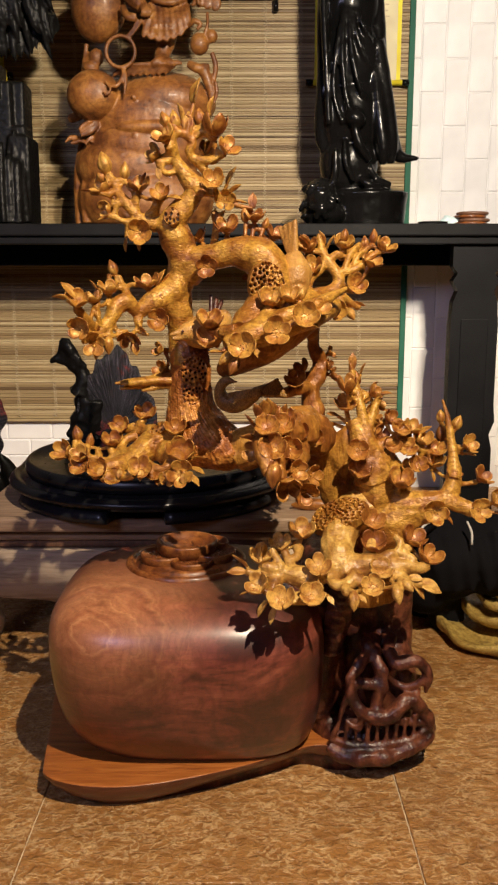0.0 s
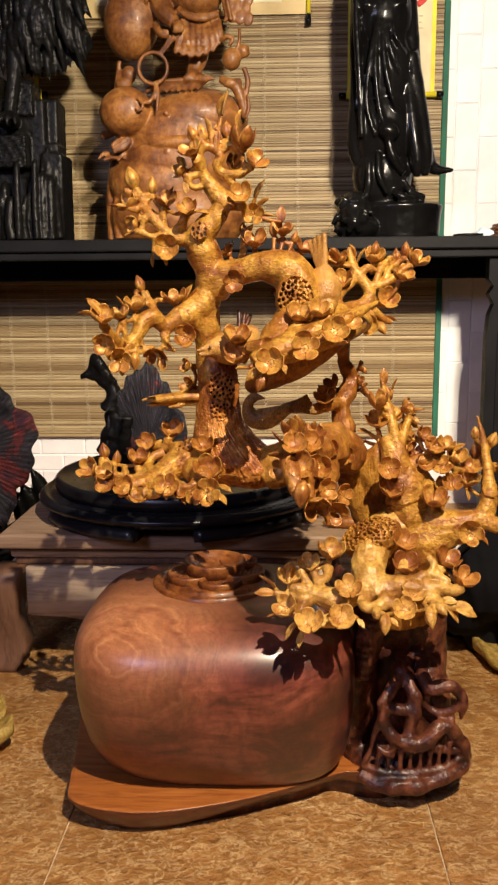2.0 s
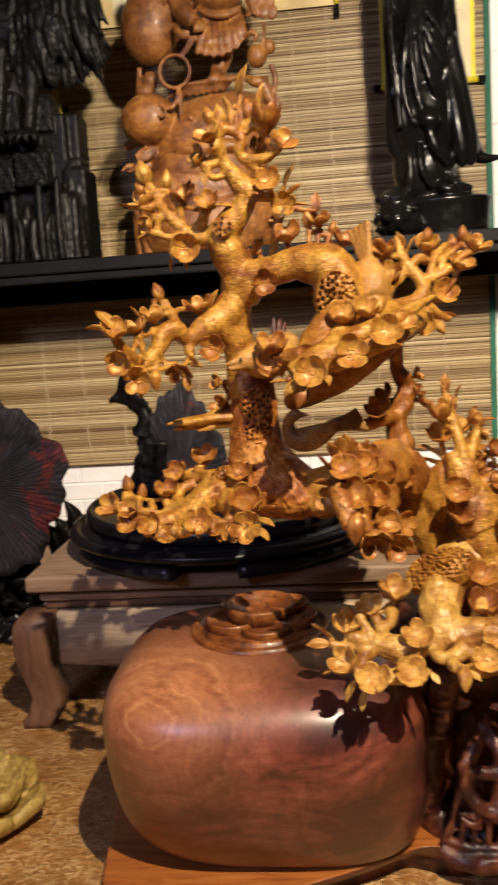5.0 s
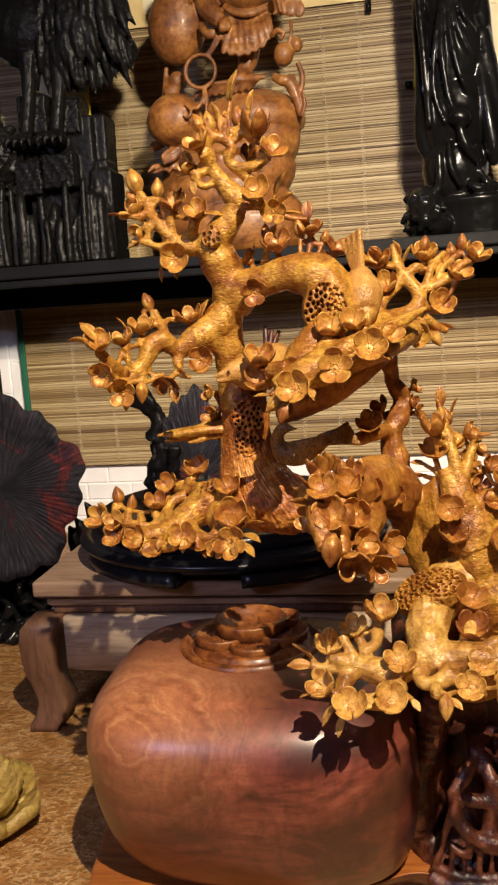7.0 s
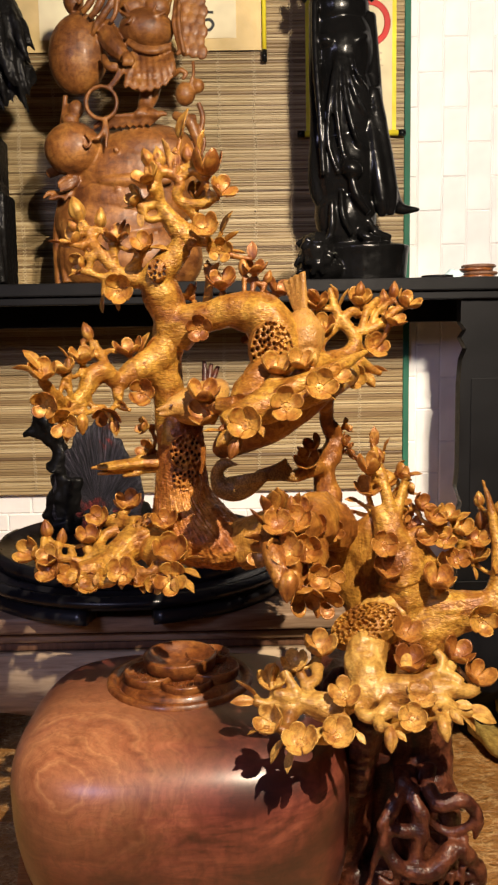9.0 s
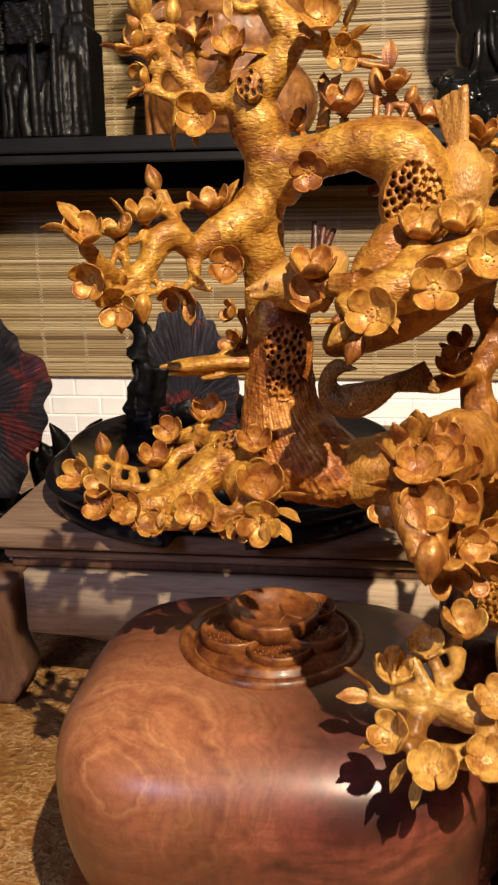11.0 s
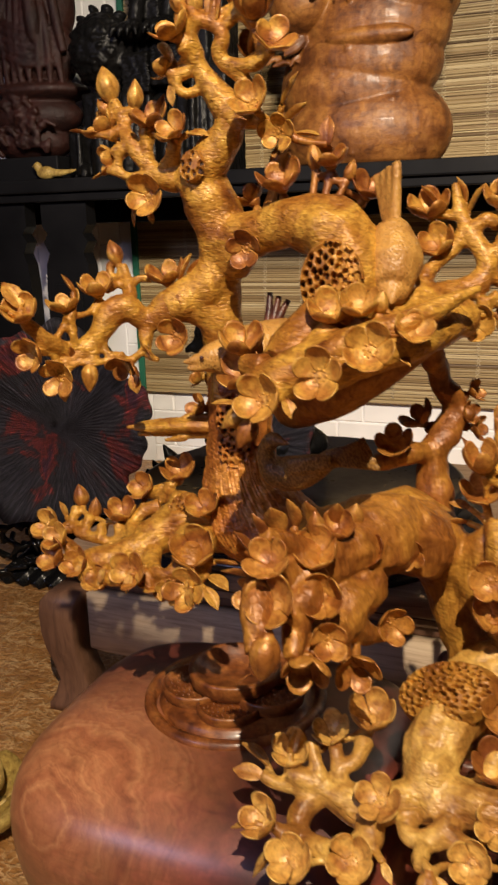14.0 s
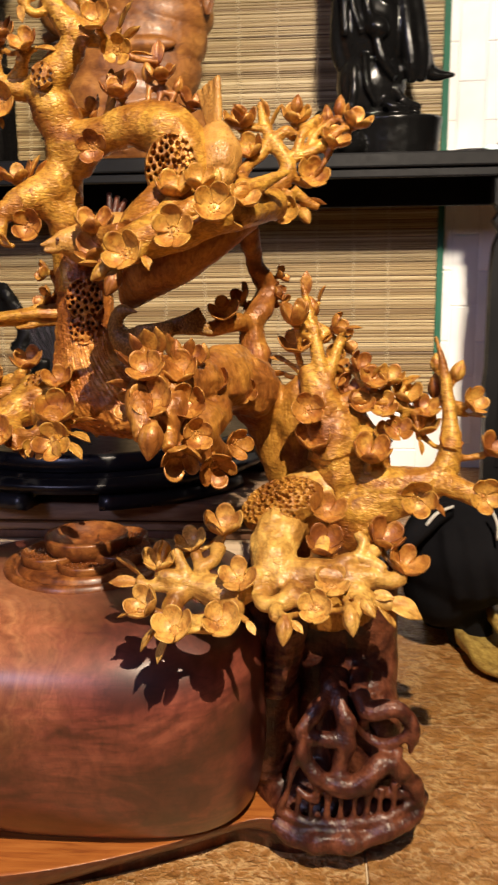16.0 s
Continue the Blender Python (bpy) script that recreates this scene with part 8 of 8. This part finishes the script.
flowers("low_left", [
    ("g", -0.321, 1.438, 0.578, -0.3, 0, 0.9, 13), ("g", -0.262, 1.435, 0.566, 0.1, -0.1, 1, 12), ("g", -0.245, 1.482, 0.604, -0.9, -0.1, 0.3, 11), ("g", -0.078, 1.372, 0.566, 0.95, -0.2, 0.2, 19), ("g", -0.083, 1.360, 0.548, 0.95, -0.3, -0.1, 17), ("g", -0.088, 1.350, 0.532, 0.75, -0.4, -0.5, 17),
    ("g", -0.106, 1.331, 0.537, 0.0, -0.5, -0.9, 13), ("g", -0.15, 1.347, 0.531, 0.2, -0.4, -0.9, 12), ("g", -0.176, 1.331, 0.543, -0.1, -0.6, -0.8, 12), ("g", -0.212, 1.338, 0.545, -0.2, -0.6, -0.8, 10), ("g", -0.245, 1.346, 0.545, -0.4, -0.6, -0.6, 10), ("g", -0.3, 1.381, 0.552, -0.7, -0.5, -0.4, 9), ("o", -0.246, 1.352, 0.548, -0.2, -0.75, 0.6, 17), ("o", -0.221, 1.35, 0.536, -0.1, -0.8, 0.5, 15), ("o", -0.158, 1.352, 0.542, 0.1, -0.75, 0.6, 15), ("o", -0.275, 1.362, 0.569, -0.3, -0.6, 0.7, 17), ("o", -0.135, 1.348, 0.536, 0.1, -0.9, 0.2, 14)])
flowers("right", [
    ("c", 0.098, 1.480, 0.906, -0.1, -0.5, 0.85, 19), ("c", 0.111, 1.470, 0.872, -0.2, -0.6, 0.6, 17), ("c", 0.164, 1.495, 0.913, 0.1, -0.4, 0.9, 18), ("b", 0.203, 1.515, 0.919, -0.1, 0, 1, 15), ("b", 0.218, 1.517, 0.930, 0.1, 0, 1, 15),
    ("c", 0.235, 1.500, 0.908, 0.45, -0.45, 0.8, 18), ("o", 0.210, 1.489, 0.882, 0.35, -0.5, 0.75, 19), ("o", 0.184, 1.490, 0.844, 0.25, -0.85, 0.4, 20), ("o", 0.149, 1.463, 0.803, 0.1, -0.95, 0.2, 19)])
flowers("right", [
    ("b", 0.176, 1.472, 0.798, 0.35, -0.5, -0.65, 15), ("g", 0.192, 1.478, 0.815, 0.95, -0.2, -0.1, 17), ("g", 0.098, 1.497, 0.925, -0.5, 0, 0.9, 18), ("g", 0.128, 1.503, 0.930, -0.1, 0, 1, 16), ("g", 0.140, 1.500, 0.922, 0.35, 0, 0.9, 18), ("b", 0.166, 1.505, 0.932, 0.1, 0, 1, 13),
    ("g", 0.190, 1.505, 0.900, 0.2, 0, 1, 15), ("g", 0.085, 1.490, 0.912, -0.8, 0, 0.5, 14)])
flowers("dark", [
    ("c", 0.078, 1.425, 0.681, 0.0, -0.6, 0.7, 18), ("c", 0.093, 1.484, 0.697, -0.5, -0.3, 0.75, 17), ("c", 0.140, 1.49, 0.705, 0.7, -0.3, 0.3, 12), ("c", 0.145, 1.50, 0.728, 0.8, -0.2, 0.4, 12), ("c", 0.15, 1.495, 0.69, 0.9, -0.2, 0.1, 13), ("c", 0.118, 1.46, 0.60, 0.9, -0.4, 0.1, 13)])
flowers("middle", [
    ("c", 0.028, 1.198, 0.640, -0.1, -0.6, 0.75, 18), ("c", 0.036, 1.186, 0.611, -0.1, -0.75, 0.6, 20), ("b", 0.035, 1.173, 0.582, -0.1, -0.25, -0.95, 21), ("c", 0.054, 1.204, 0.563, 0.2, -0.75, -0.45, 19), ("o", 0.084, 1.264, 0.536, 0.3, -0.85, -0.2, 20),
    ("o", 0.099, 1.328, 0.546, 0.65, -0.75, 0.1, 18), ("c", 0.051, 1.250, 0.631, 0.0, -0.6, 0.7, 18), ("c", 0.076, 1.315, 0.613, 0.1, -0.75, 0.55, 16), ("c", 0.060, 1.235, 0.602, 0.1, -0.85, 0.4, 17), ("o", 0.070, 1.225, 0.578, 0.4, -0.85, 0.2, 16), ("c", 0.106, 1.360, 0.600, 0.2, -0.95, 0.1, 14)])
flowers("middle", [
    ("g", 0.002, 1.222, 0.655, -0.5, -0.2, 0.85, 18), ("g", 0.012, 1.230, 0.668, -0.25, -0.2, 1, 19), ("g", 0.022, 1.240, 0.672, -0.1, -0.2, 1, 19), ("g", 0.030, 1.262, 0.672, 0.0, -0.2, 1, 18), ("g", 0.037, 1.285, 0.664, 0.0, -0.2, 1, 17), ("b", 0.046, 1.275, 0.655, 0.0, -0.2, 1, 15), ("g", 0.055, 1.305, 0.658, 0.1, -0.2, 1, 16), ("b", 0.066, 1.328, 0.647, 0.15, -0.2, 1, 14),
    ("g", -0.004, 1.215, 0.632, -0.85, -0.3, 0.5, 16), ("c", 0.058, 1.290, 0.640, 0.1, -0.5, 0.8, 14), ("c", 0.012, 1.215, 0.606, -0.6, -0.7, 0.2, 15), ("g", 0.030, 1.225, 0.655, -0.2, -0.3, 1, 15)])
flowers("side", [
    ("b", 0.185, 1.450, 0.690, -0.2, -0.1, 1, 15), ("t", 0.166, 1.402, 0.678, -0.1, -0.35, 0.9, 16), ("c", 0.214, 1.432, 0.665, 0.85, -0.25, 0.4, 15), ("c", 0.225, 1.447, 0.643, 0.85, -0.3, 0.4, 16), ("c", 0.167, 1.415, 0.642, -0.05, -0.5, 0.85, 20), ("o", 0.181, 1.384, 0.575, 0.0, -0.92, 0.3, 20),
    ("c", 0.186, 1.370, 0.534, 0.05, -0.55, 0.8, 19), ("c", 0.253, 1.358, 0.521, 0.1, -0.45, 0.85, 21), ("g", 0.195, 1.455, 0.708, 0.15, 0, 1, 14), ("g", 0.150, 1.435, 0.690, -0.45, -0.1, 0.9, 16), ("g", 0.178, 1.448, 0.722, 0.0, 0, 1, 18), ("c", 0.240, 1.418, 0.618, 0.5, -0.5, 0.6, 15),
    ("g", 0.236, 1.43, 0.667, 0.95, 0, 0.25, 13), ("c", 0.205, 1.42, 0.605, 0.3, -0.8, 0.4, 15), ("g", 0.137, 1.44, 0.610, -0.9, -0.2, 0.1, 16), ("g", 0.142, 1.435, 0.630, -0.8, -0.2, 0.3, 13), ("g", 0.215, 1.44, 0.63, 0.5, -0.3, 0.7, 12)])
flowers("side", [
    ("b", 0.336, 1.450, 0.592, -0.1, -0.1, 0.98, 19), ("b", 0.340, 1.478, 0.618, -0.1, 0, 1, 14), ("o", 0.323, 1.425, 0.566, -0.1, -0.6, 0.75, 18), ("c", 0.318, 1.405, 0.545, 0.0, -0.4, 0.9, 20), ("o", 0.375, 1.425, 0.575, 0.5, -0.65, 0.5, 18), ("o", 0.271, 1.405, 0.572, -0.1, -0.7, 0.65, 18), ("o", 0.287, 1.400, 0.545, 0.0, -0.75, 0.6, 17),
    ("c", 0.393, 1.375, 0.526, 0.5, -0.4, 0.75, 18), ("o", 0.304, 1.333, 0.484, 0.0, -0.98, 0.1, 21), ("o", 0.376, 1.338, 0.484, 0.2, -0.9, 0.3, 20), ("b", 0.362, 1.445, 0.612, 0.35, 0, 0.9, 16), ("c", 0.256, 1.395, 0.602, 0.2, -0.55, 0.8, 17), ("c", 0.298, 1.41, 0.582, 0.1, -0.45, 0.85, 17),
    ("o", 0.243, 1.405, 0.578, 0.1, -0.8, 0.5, 16), ("c", 0.278, 1.412, 0.603, 0.2, -0.45, 0.85, 15), ("c", 0.226, 1.418, 0.590, 0.3, -0.7, 0.5, 15), ("c", 0.210, 1.428, 0.625, 0.4, -0.6, 0.6, 14), ("c", 0.192, 1.432, 0.650, 0.3, -0.5, 0.8, 14), ("g", 0.262, 1.415, 0.618, 0.4, 0, 0.9, 13)])
flowers("side", [
    ("c", 0.345, 1.385, 0.530, 0.2, -0.6, 0.7, 14), ("c", 0.405, 1.338, 0.495, 0.6, -0.5, 0.5, 16), ("g", 0.330, 1.335, 0.470, 0.7, -0.4, -0.4, 13), ("g", 0.305, 1.43, 0.605, 0.7, 0, 0.7, 14), ("g", 0.315, 1.40, 0.525, 0.2, -0.5, -0.8, 12), ("c", 0.272, 1.40, 0.54, 0.1, -0.8, 0.4, 14), ("g", 0.385, 1.43, 0.56, 0.95, -0.2, 0.0, 14), ("g", 0.418, 1.34, 0.478, 0.9, -0.3, -0.1, 13)])
flowers("front", [
    ("c", 0.020, 1.266, 0.421, -0.1, -0.4, 0.9, 18), ("c", 0.050, 1.294, 0.433, -0.1, -0.4, 0.9, 17), ("c", 0.085, 1.306, 0.449, 0.05, -0.4, 0.9, 20), ("o", 0.110, 1.250, 0.415, -0.1, -0.6, 0.8, 21), ("o", 0.095, 1.208, 0.384, 0.0, -0.65, 0.75, 21), ("o", 0.049, 1.192, 0.384, -0.15, -0.65, 0.75, 21),
    ("c", 0.018, 1.200, 0.398, -0.5, -0.5, 0.65, 18), ("o", 0.207, 1.258, 0.407, 0.05, -0.6, 0.8, 20), ("o", 0.190, 1.230, 0.392, -0.1, -0.75, 0.6, 19), ("b", 0.158, 1.200, 0.381, -0.05, -0.55, -0.8, 17), ("b", 0.226, 1.214, 0.386, 0.1, -0.55, -0.75, 17)])
flowers("front", [
    ("c", 0.286, 1.276, 0.417, 0.35, -0.45, 0.85, 20), ("c", 0.264, 1.296, 0.440, 0.3, -0.4, 0.85, 20), ("c", 0.203, 1.320, 0.462, 0.1, -0.6, 0.8, 20), ("c", 0.199, 1.286, 0.434, 0.05, -0.45, 0.9, 20), ("b", 0.244, 1.226, 0.396, 0.4, -0.6, -0.4, 14), ("g", -0.014, 1.272, 0.425, -0.55, -0.1, 0.8, 20), ("g", -0.022, 1.262, 0.407, -1, -0.1, 0.15, 19),
    ("g", 0.020, 1.277, 0.441, 0.1, 0, 1, 17), ("g", 0.018, 1.195, 0.372, -0.6, -0.5, -0.5, 20), ("g", 0.034, 1.186, 0.362, -0.3, -0.6, -0.6, 18), ("g", -0.006, 1.210, 0.392, -0.9, -0.3, -0.1, 14), ("g", 0.172, 1.203, 0.384, 0.7, -0.5, -0.3, 12), ("g", 0.288, 1.254, 0.384, 0.95, -0.2, -0.2, 25), ("g", 0.268, 1.250, 0.380, 0.75, -0.3, -0.6, 22), ("g", 0.262, 1.250, 0.400, 0.9, -0.3, 0.1, 16), ("g", 0.245, 1.312, 0.440, -0.3, -0.1, 1, 15), ("g", 0.125, 1.21, 0.378, 0.5, -0.6, -0.5, 11)])
for nm, bm in limb_meshes.items():
    stems = nm in ("trunk", "bough", "dark")
    ob = part("twig_work" if stems else "branch", bm, wood_brown if stems or nm == "middle" else wood_sap if nm == "front" else wood_gold, SCULPT, "short carved flower stems" if stems else "golden carved branch with pierced twigs", kind="stuff" if stems else "")
    weathered(fuse(ob, 0.0017, 4), 0.0016, 0.012)

# ---- seed pods ----


def pod(c, face, r, squash, holes, seed, hole_size, flush=False, mat=None, turn=0.0):
    """A pierced seed head let into the bark: raised oval with drilled holes, shade painted on their floors."""
    d = Vector(face).normalized()
    m = Matrix.Translation(c) @ d.to_track_quat("Z", "Y").to_matrix().to_4x4() @ Matrix.Rotation(radians(turn), 4, "Z") @ Matrix.Diagonal((r * squash, r, r, 1))
    rnd = random.Random(seed)
    spots = []
    for _ in range(2500):
        a, q = rnd.uniform(0, 6.283), math.sqrt(rnd.random()) * 0.90
        s = (q * math.cos(a), q * math.sin(a), hole_size * rnd.uniform(0.85, 1.12))
        if len(spots) < holes and all((s[0] - t[0]) ** 2 + (s[1] - t[1]) ** 2 > (2.15 * hole_size) ** 2 for t in spots):
            spots.append(s)
    n = 130 if flush else 84
    bm = bmesh.new()
    grid, pits = {}, set()
    for i in range(n + 1):
        for j in range(n + 1):
            x, y = 2.1 * i / n - 1.05, 2.1 * j / n - 1.05
            rr = math.hypot(x, y)
            if rr > 1.05:
                continue
            z = (0.20 if flush else 0.16) * (1 - rr * rr) - (0.30 * max(0, rr - 0.93) / 0.12)
            if not flush:
                z += 0.07 * math.exp(-((rr - 0.93) / 0.045) ** 2)
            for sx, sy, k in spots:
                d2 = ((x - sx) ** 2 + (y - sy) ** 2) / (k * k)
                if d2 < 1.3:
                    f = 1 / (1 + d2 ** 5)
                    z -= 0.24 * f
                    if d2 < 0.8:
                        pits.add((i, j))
            grid[i, j] = bm.verts.new((x, y, z))
    for i in range(n):
        for j in range(n):
            q = ((i, j), (i + 1, j), (i + 1, j + 1), (i, j + 1))
            if all(c in grid for c in q):
                f = bm.faces.new([grid[c] for c in q])
                # pit floors get the dark colour: shade painted on top of real depth
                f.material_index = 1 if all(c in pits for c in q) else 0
    bmesh.ops.transform(bm, matrix=m, verts=bm.verts)
    p = part("seed_pod", bm, mat or wood_gold, SCULPT, "pierced honeycomb seed pod")
    p.data.materials.append(hole_shade)
    return p


pod((0.029, 1.383, 0.849), (0.10, -1, 0.1), 0.038, 0.80, 95, 2, 0.078, mat=wood_trunk)
pod((-0.127, 1.427, 0.959), (-0.15, -1, 0.25), 0.016, 0.85, 9, 3, 0.19, mat=wood_trunk)
pod((-0.094, 1.440, 0.702), (0.20, -1, 0.05), 0.027, 0.84, 44, 4, 0.112, mat=wood_foot)
pod((-0.096, 1.437, 0.667), (0.20, -1, 0.1), 0.021, 0.86, 24, 8, 0.138, mat=wood_foot)
pod((-0.155, 1.422, 0.606), (-0.3, -1, 0.6), 0.018, 0.55, 12, 5, 0.16, mat=wood_trunk, turn=-50)
pod((0.146, 1.343, 0.477), (-0.42, -0.66, 0.68), 0.050, 0.60, 140, 6, 0.056, True, mat=wood_trunk, turn=-58)

# ---- carved birds ----


def bird(name, body, head, beak, tail, r, mat, label, fan=3, fan_r=0.006):
    """A plump bird: body, head, pointed beak and a fan of tail feathers."""
    bm = bmesh.new()
    b, h, k, t = Vector(body), Vector(head), Vector(beak), Vector(tail)
    back = (b - t).normalized()
    tube(bm, [(*(b - back * r * 1.2), r * 0.55), (*b, r), (*(b * 0.45 + h * 0.55), r * 0.86), (*h, r * 0.66), (*(h * 0.6 + k * 0.4), r * 0.42), (*(h * 0.35 + k * 0.65), r * 0.2), (*k, r * 0.05)], 14, 5)
    side = back.cross(Vector((0, 0.5, 1))).normalized()
    for i in range(fan):
        s = (i - (fan - 1) / 2)
        tip = t + side * s * fan_r * 2.3
        tube(bm, [(*(b - back * r * 0.8 + side * s * fan_r * 0.4), fan_r * 0.9), (*((b + tip) / 2), fan_r * 1.0), (*tip, fan_r * 0.9)], 8, 4)
    return weathered(fuse(part(name, bm, mat, SCULPT, label), 0.0024, 1), 0.0012, 0.004)


bird("bird", (0.078, 1.425, 0.868), (0.080, 1.408, 0.840), (0.084, 1.385, 0.828), (0.064, 1.45, 0.948), 0.0265, wood_bird, "speckled golden bird, tail raised", 4, 0.0050)
bm = bmesh.new()
tube(bm, [(-0.040, 1.470, 0.795, 0.012), (-0.052, 1.452, 0.784, 0.024), (-0.070, 1.438, 0.772, 0.031), (-0.089, 1.425, 0.769, 0.026), (-0.102, 1.414, 0.770, 0.0175), (-0.110, 1.407, 0.769, 0.013), (-0.117, 1.402, 0.767, 0.006)], 18, 6)
tube(bm, [(-0.111, 1.405, 0.771, 0.0085), (-0.121, 1.400, 0.769, 0.005), (-0.131, 1.396, 0.767, 0.0012)], 10, 4)
tube(bm, [(-0.110, 1.405, 0.764, 0.0075), (-0.120, 1.400, 0.761, 0.0042), (-0.128, 1.396, 0.761, 0.0010)], 10, 4)
song_bird = weathered(fuse(part("bird", bm, wood_bird, SCULPT, "golden bird with parted beak"), 0.0017, 1), 0.0008, 0.004)
bm = bmesh.new()
ball(bm, (-0.109, 1.3938, 0.773), (0.0022, 0.0014, 0.0022))
part("eye", bm, wood_root, song_bird)
bm = bmesh.new()
for k in range(3):
    tube(bm, [(-0.066 + 0.004 * k, 1.462, 0.788, 0.005), (-0.065 + 0.0065 * k, 1.472, 0.808, 0.0045), (-0.066 + 0.010 * k, 1.480, 0.830 - 0.004 * k, 0.0030)], 8, 4)
part("tail", bm, wood_root, song_bird, "dark upright tail feathers")
bm = bmesh.new()
tube(bm, [(0.018, 1.425, 0.667, 0.007), (0.002, 1.422, 0.660, 0.014), (-0.020, 1.420, 0.652, 0.0185), (-0.040, 1.416, 0.654, 0.0165), (-0.049, 1.412, 0.669, 0.0105), (-0.046, 1.408, 0.683, 0.0085), (-0.038, 1.404, 0.690, 0.0085), (-0.029, 1.400, 0.690, 0.0045), (-0.018, 1.397, 0.689, 0.0008)], 14, 5)
for k in range(5):
    tube(bm, [(0.008, 1.425, 0.664 + 0.002 * k, 0.005), (0.035, 1.428, 0.664 + 0.004 * k, 0.005), (0.066 - 0.004 * k, 1.43, 0.661 + 0.0075 * k, 0.003)], 7, 4)
for k in range(4):
    tube(bm, [(-0.024, 1.402, 0.660 + 0.003 * k, 0.004), (-0.006, 1.404, 0.662 + 0.003 * k, 0.0045), (0.020, 1.412, 0.664 + 0.004 * k, 0.002)], 6, 4)
fuse(part("bird", bm, wood_dusky, SCULPT, "dusky bird with arched neck and long tail"), 0.0022, 1)
bm = bmesh.new()
rnd = random.Random(5)
for k in range(9):
    z, y = rnd.uniform(-0.009, 0.010), rnd.uniform(-0.010, 0.008)
    end = rnd.uniform(-0.232, -0.185)
    tube(bm, [(-0.125, 1.474 + y * 0.6, 0.682 + z * 0.6, 0.009), (-0.16, 1.466 + y, 0.682 + z, 0.0065), (end + 0.02, 1.459 + y, 0.679 + z * 1.1, 0.0048), (end, 1.456 + y, 0.677 + z * 1.2, 0.0022)], 7, 4, 0.3)
fuse(part("snag", bm, wood_gold, SCULPT, "pale splintered snag"), 0.0018, 0)
# collars of dark leaves behind the birds
for x, y, z, d in ((0.035, 1.44, 0.665, (0.9, 0, 0.25)), (-0.03, 1.45, 0.70, (0.9, 0.1, 0.3)), (-0.01, 1.46, 0.715, (1, 0.1, 0.1))):
    ob = new("sepal_leaf", SHAPES["g"][0])
    ob.matrix_basis = Matrix.Translation(Vector((x, y, z)) - SCULPT.location) @ Vector(d).to_track_quat("Z", "Y").to_matrix().to_4x4() @ Matrix.Scale(0.017, 4)
    ob.parent = SCULPT

# ---- wall bricks and floor tiles, last ----


def brick_piece(name, w, d, h, bevel, mat, puff=0.0):
    bm = bmesh.new()
    box(bm, (-w / 2, -d / 2, -h / 2), (w / 2, d / 2, h / 2))
    bmesh.ops.bevel(bm, geom=list(bm.edges), offset=bevel, segments=1, profile=0.5, affect="EDGES")
    bmesh.ops.recalc_face_normals(bm, faces=bm.faces)
    me = bpy.data.meshes.new(name)
    bm.to_mesh(me)
    bm.free()
    me.materials.append(mat)
    return me


BW, BH = 0.0915, 0.245
brick_me = brick_piece("brick", BW - 0.002, 0.016, BH - 0.002, 0.004, white_wall)
for x0, cols in ((0.5675, 9), (-2.28, 11)):
    for i in range(cols):
        for j in range(-1, 12):
            z = BH * (j + 0.5) + (0.09 if i % 2 else 0.212)
            if z - BH / 2 < 0 or z > 2.85:
                continue
            ob = new("brick", brick_me)
            ob.location = Vector((x0 + BW * (i + 0.5), 3.4425, z)) - wall_north.location
            ob.parent = wall_north
low_me = brick_piece("brick", 0.181, 0.016, 0.066, 0.005, white_wall)
half_me = brick_piece("brick", 0.0895, 0.016, 0.066, 0.005, white_wall)
for j in range(5):
    odd = j % 2
    row = [(low_me, -1.182 + 0.0915 * odd + 0.183 * i) for i in range(10 - odd)]
    row += [(half_me, -1.2277), (half_me, 0.511)] if odd else []
    for me, x in row:
        ob = new("brick", me)
        ob.location = Vector((x, 3.4425, 0.034 + 0.068 * j)) - wall_north.location
        ob.parent = wall_north
tile_me = brick_piece("tile", 0.5975, 0.5975, 0.02, 0.0012, tile_mat)
for i in range(-4, 4):
    for j in range(-6, 4):
        x, y = 0.255 - 0.3 + 0.6 * i, 1.675 - 0.3 + 0.6 * j
        if -2.6 < x < 2.6 and -2.2 < y < 3.4:
            ob = new("tile", tile_me)
            ob.location = Vector((x, y, -0.010)) - room_floor.location
            ob.parent = room_floor
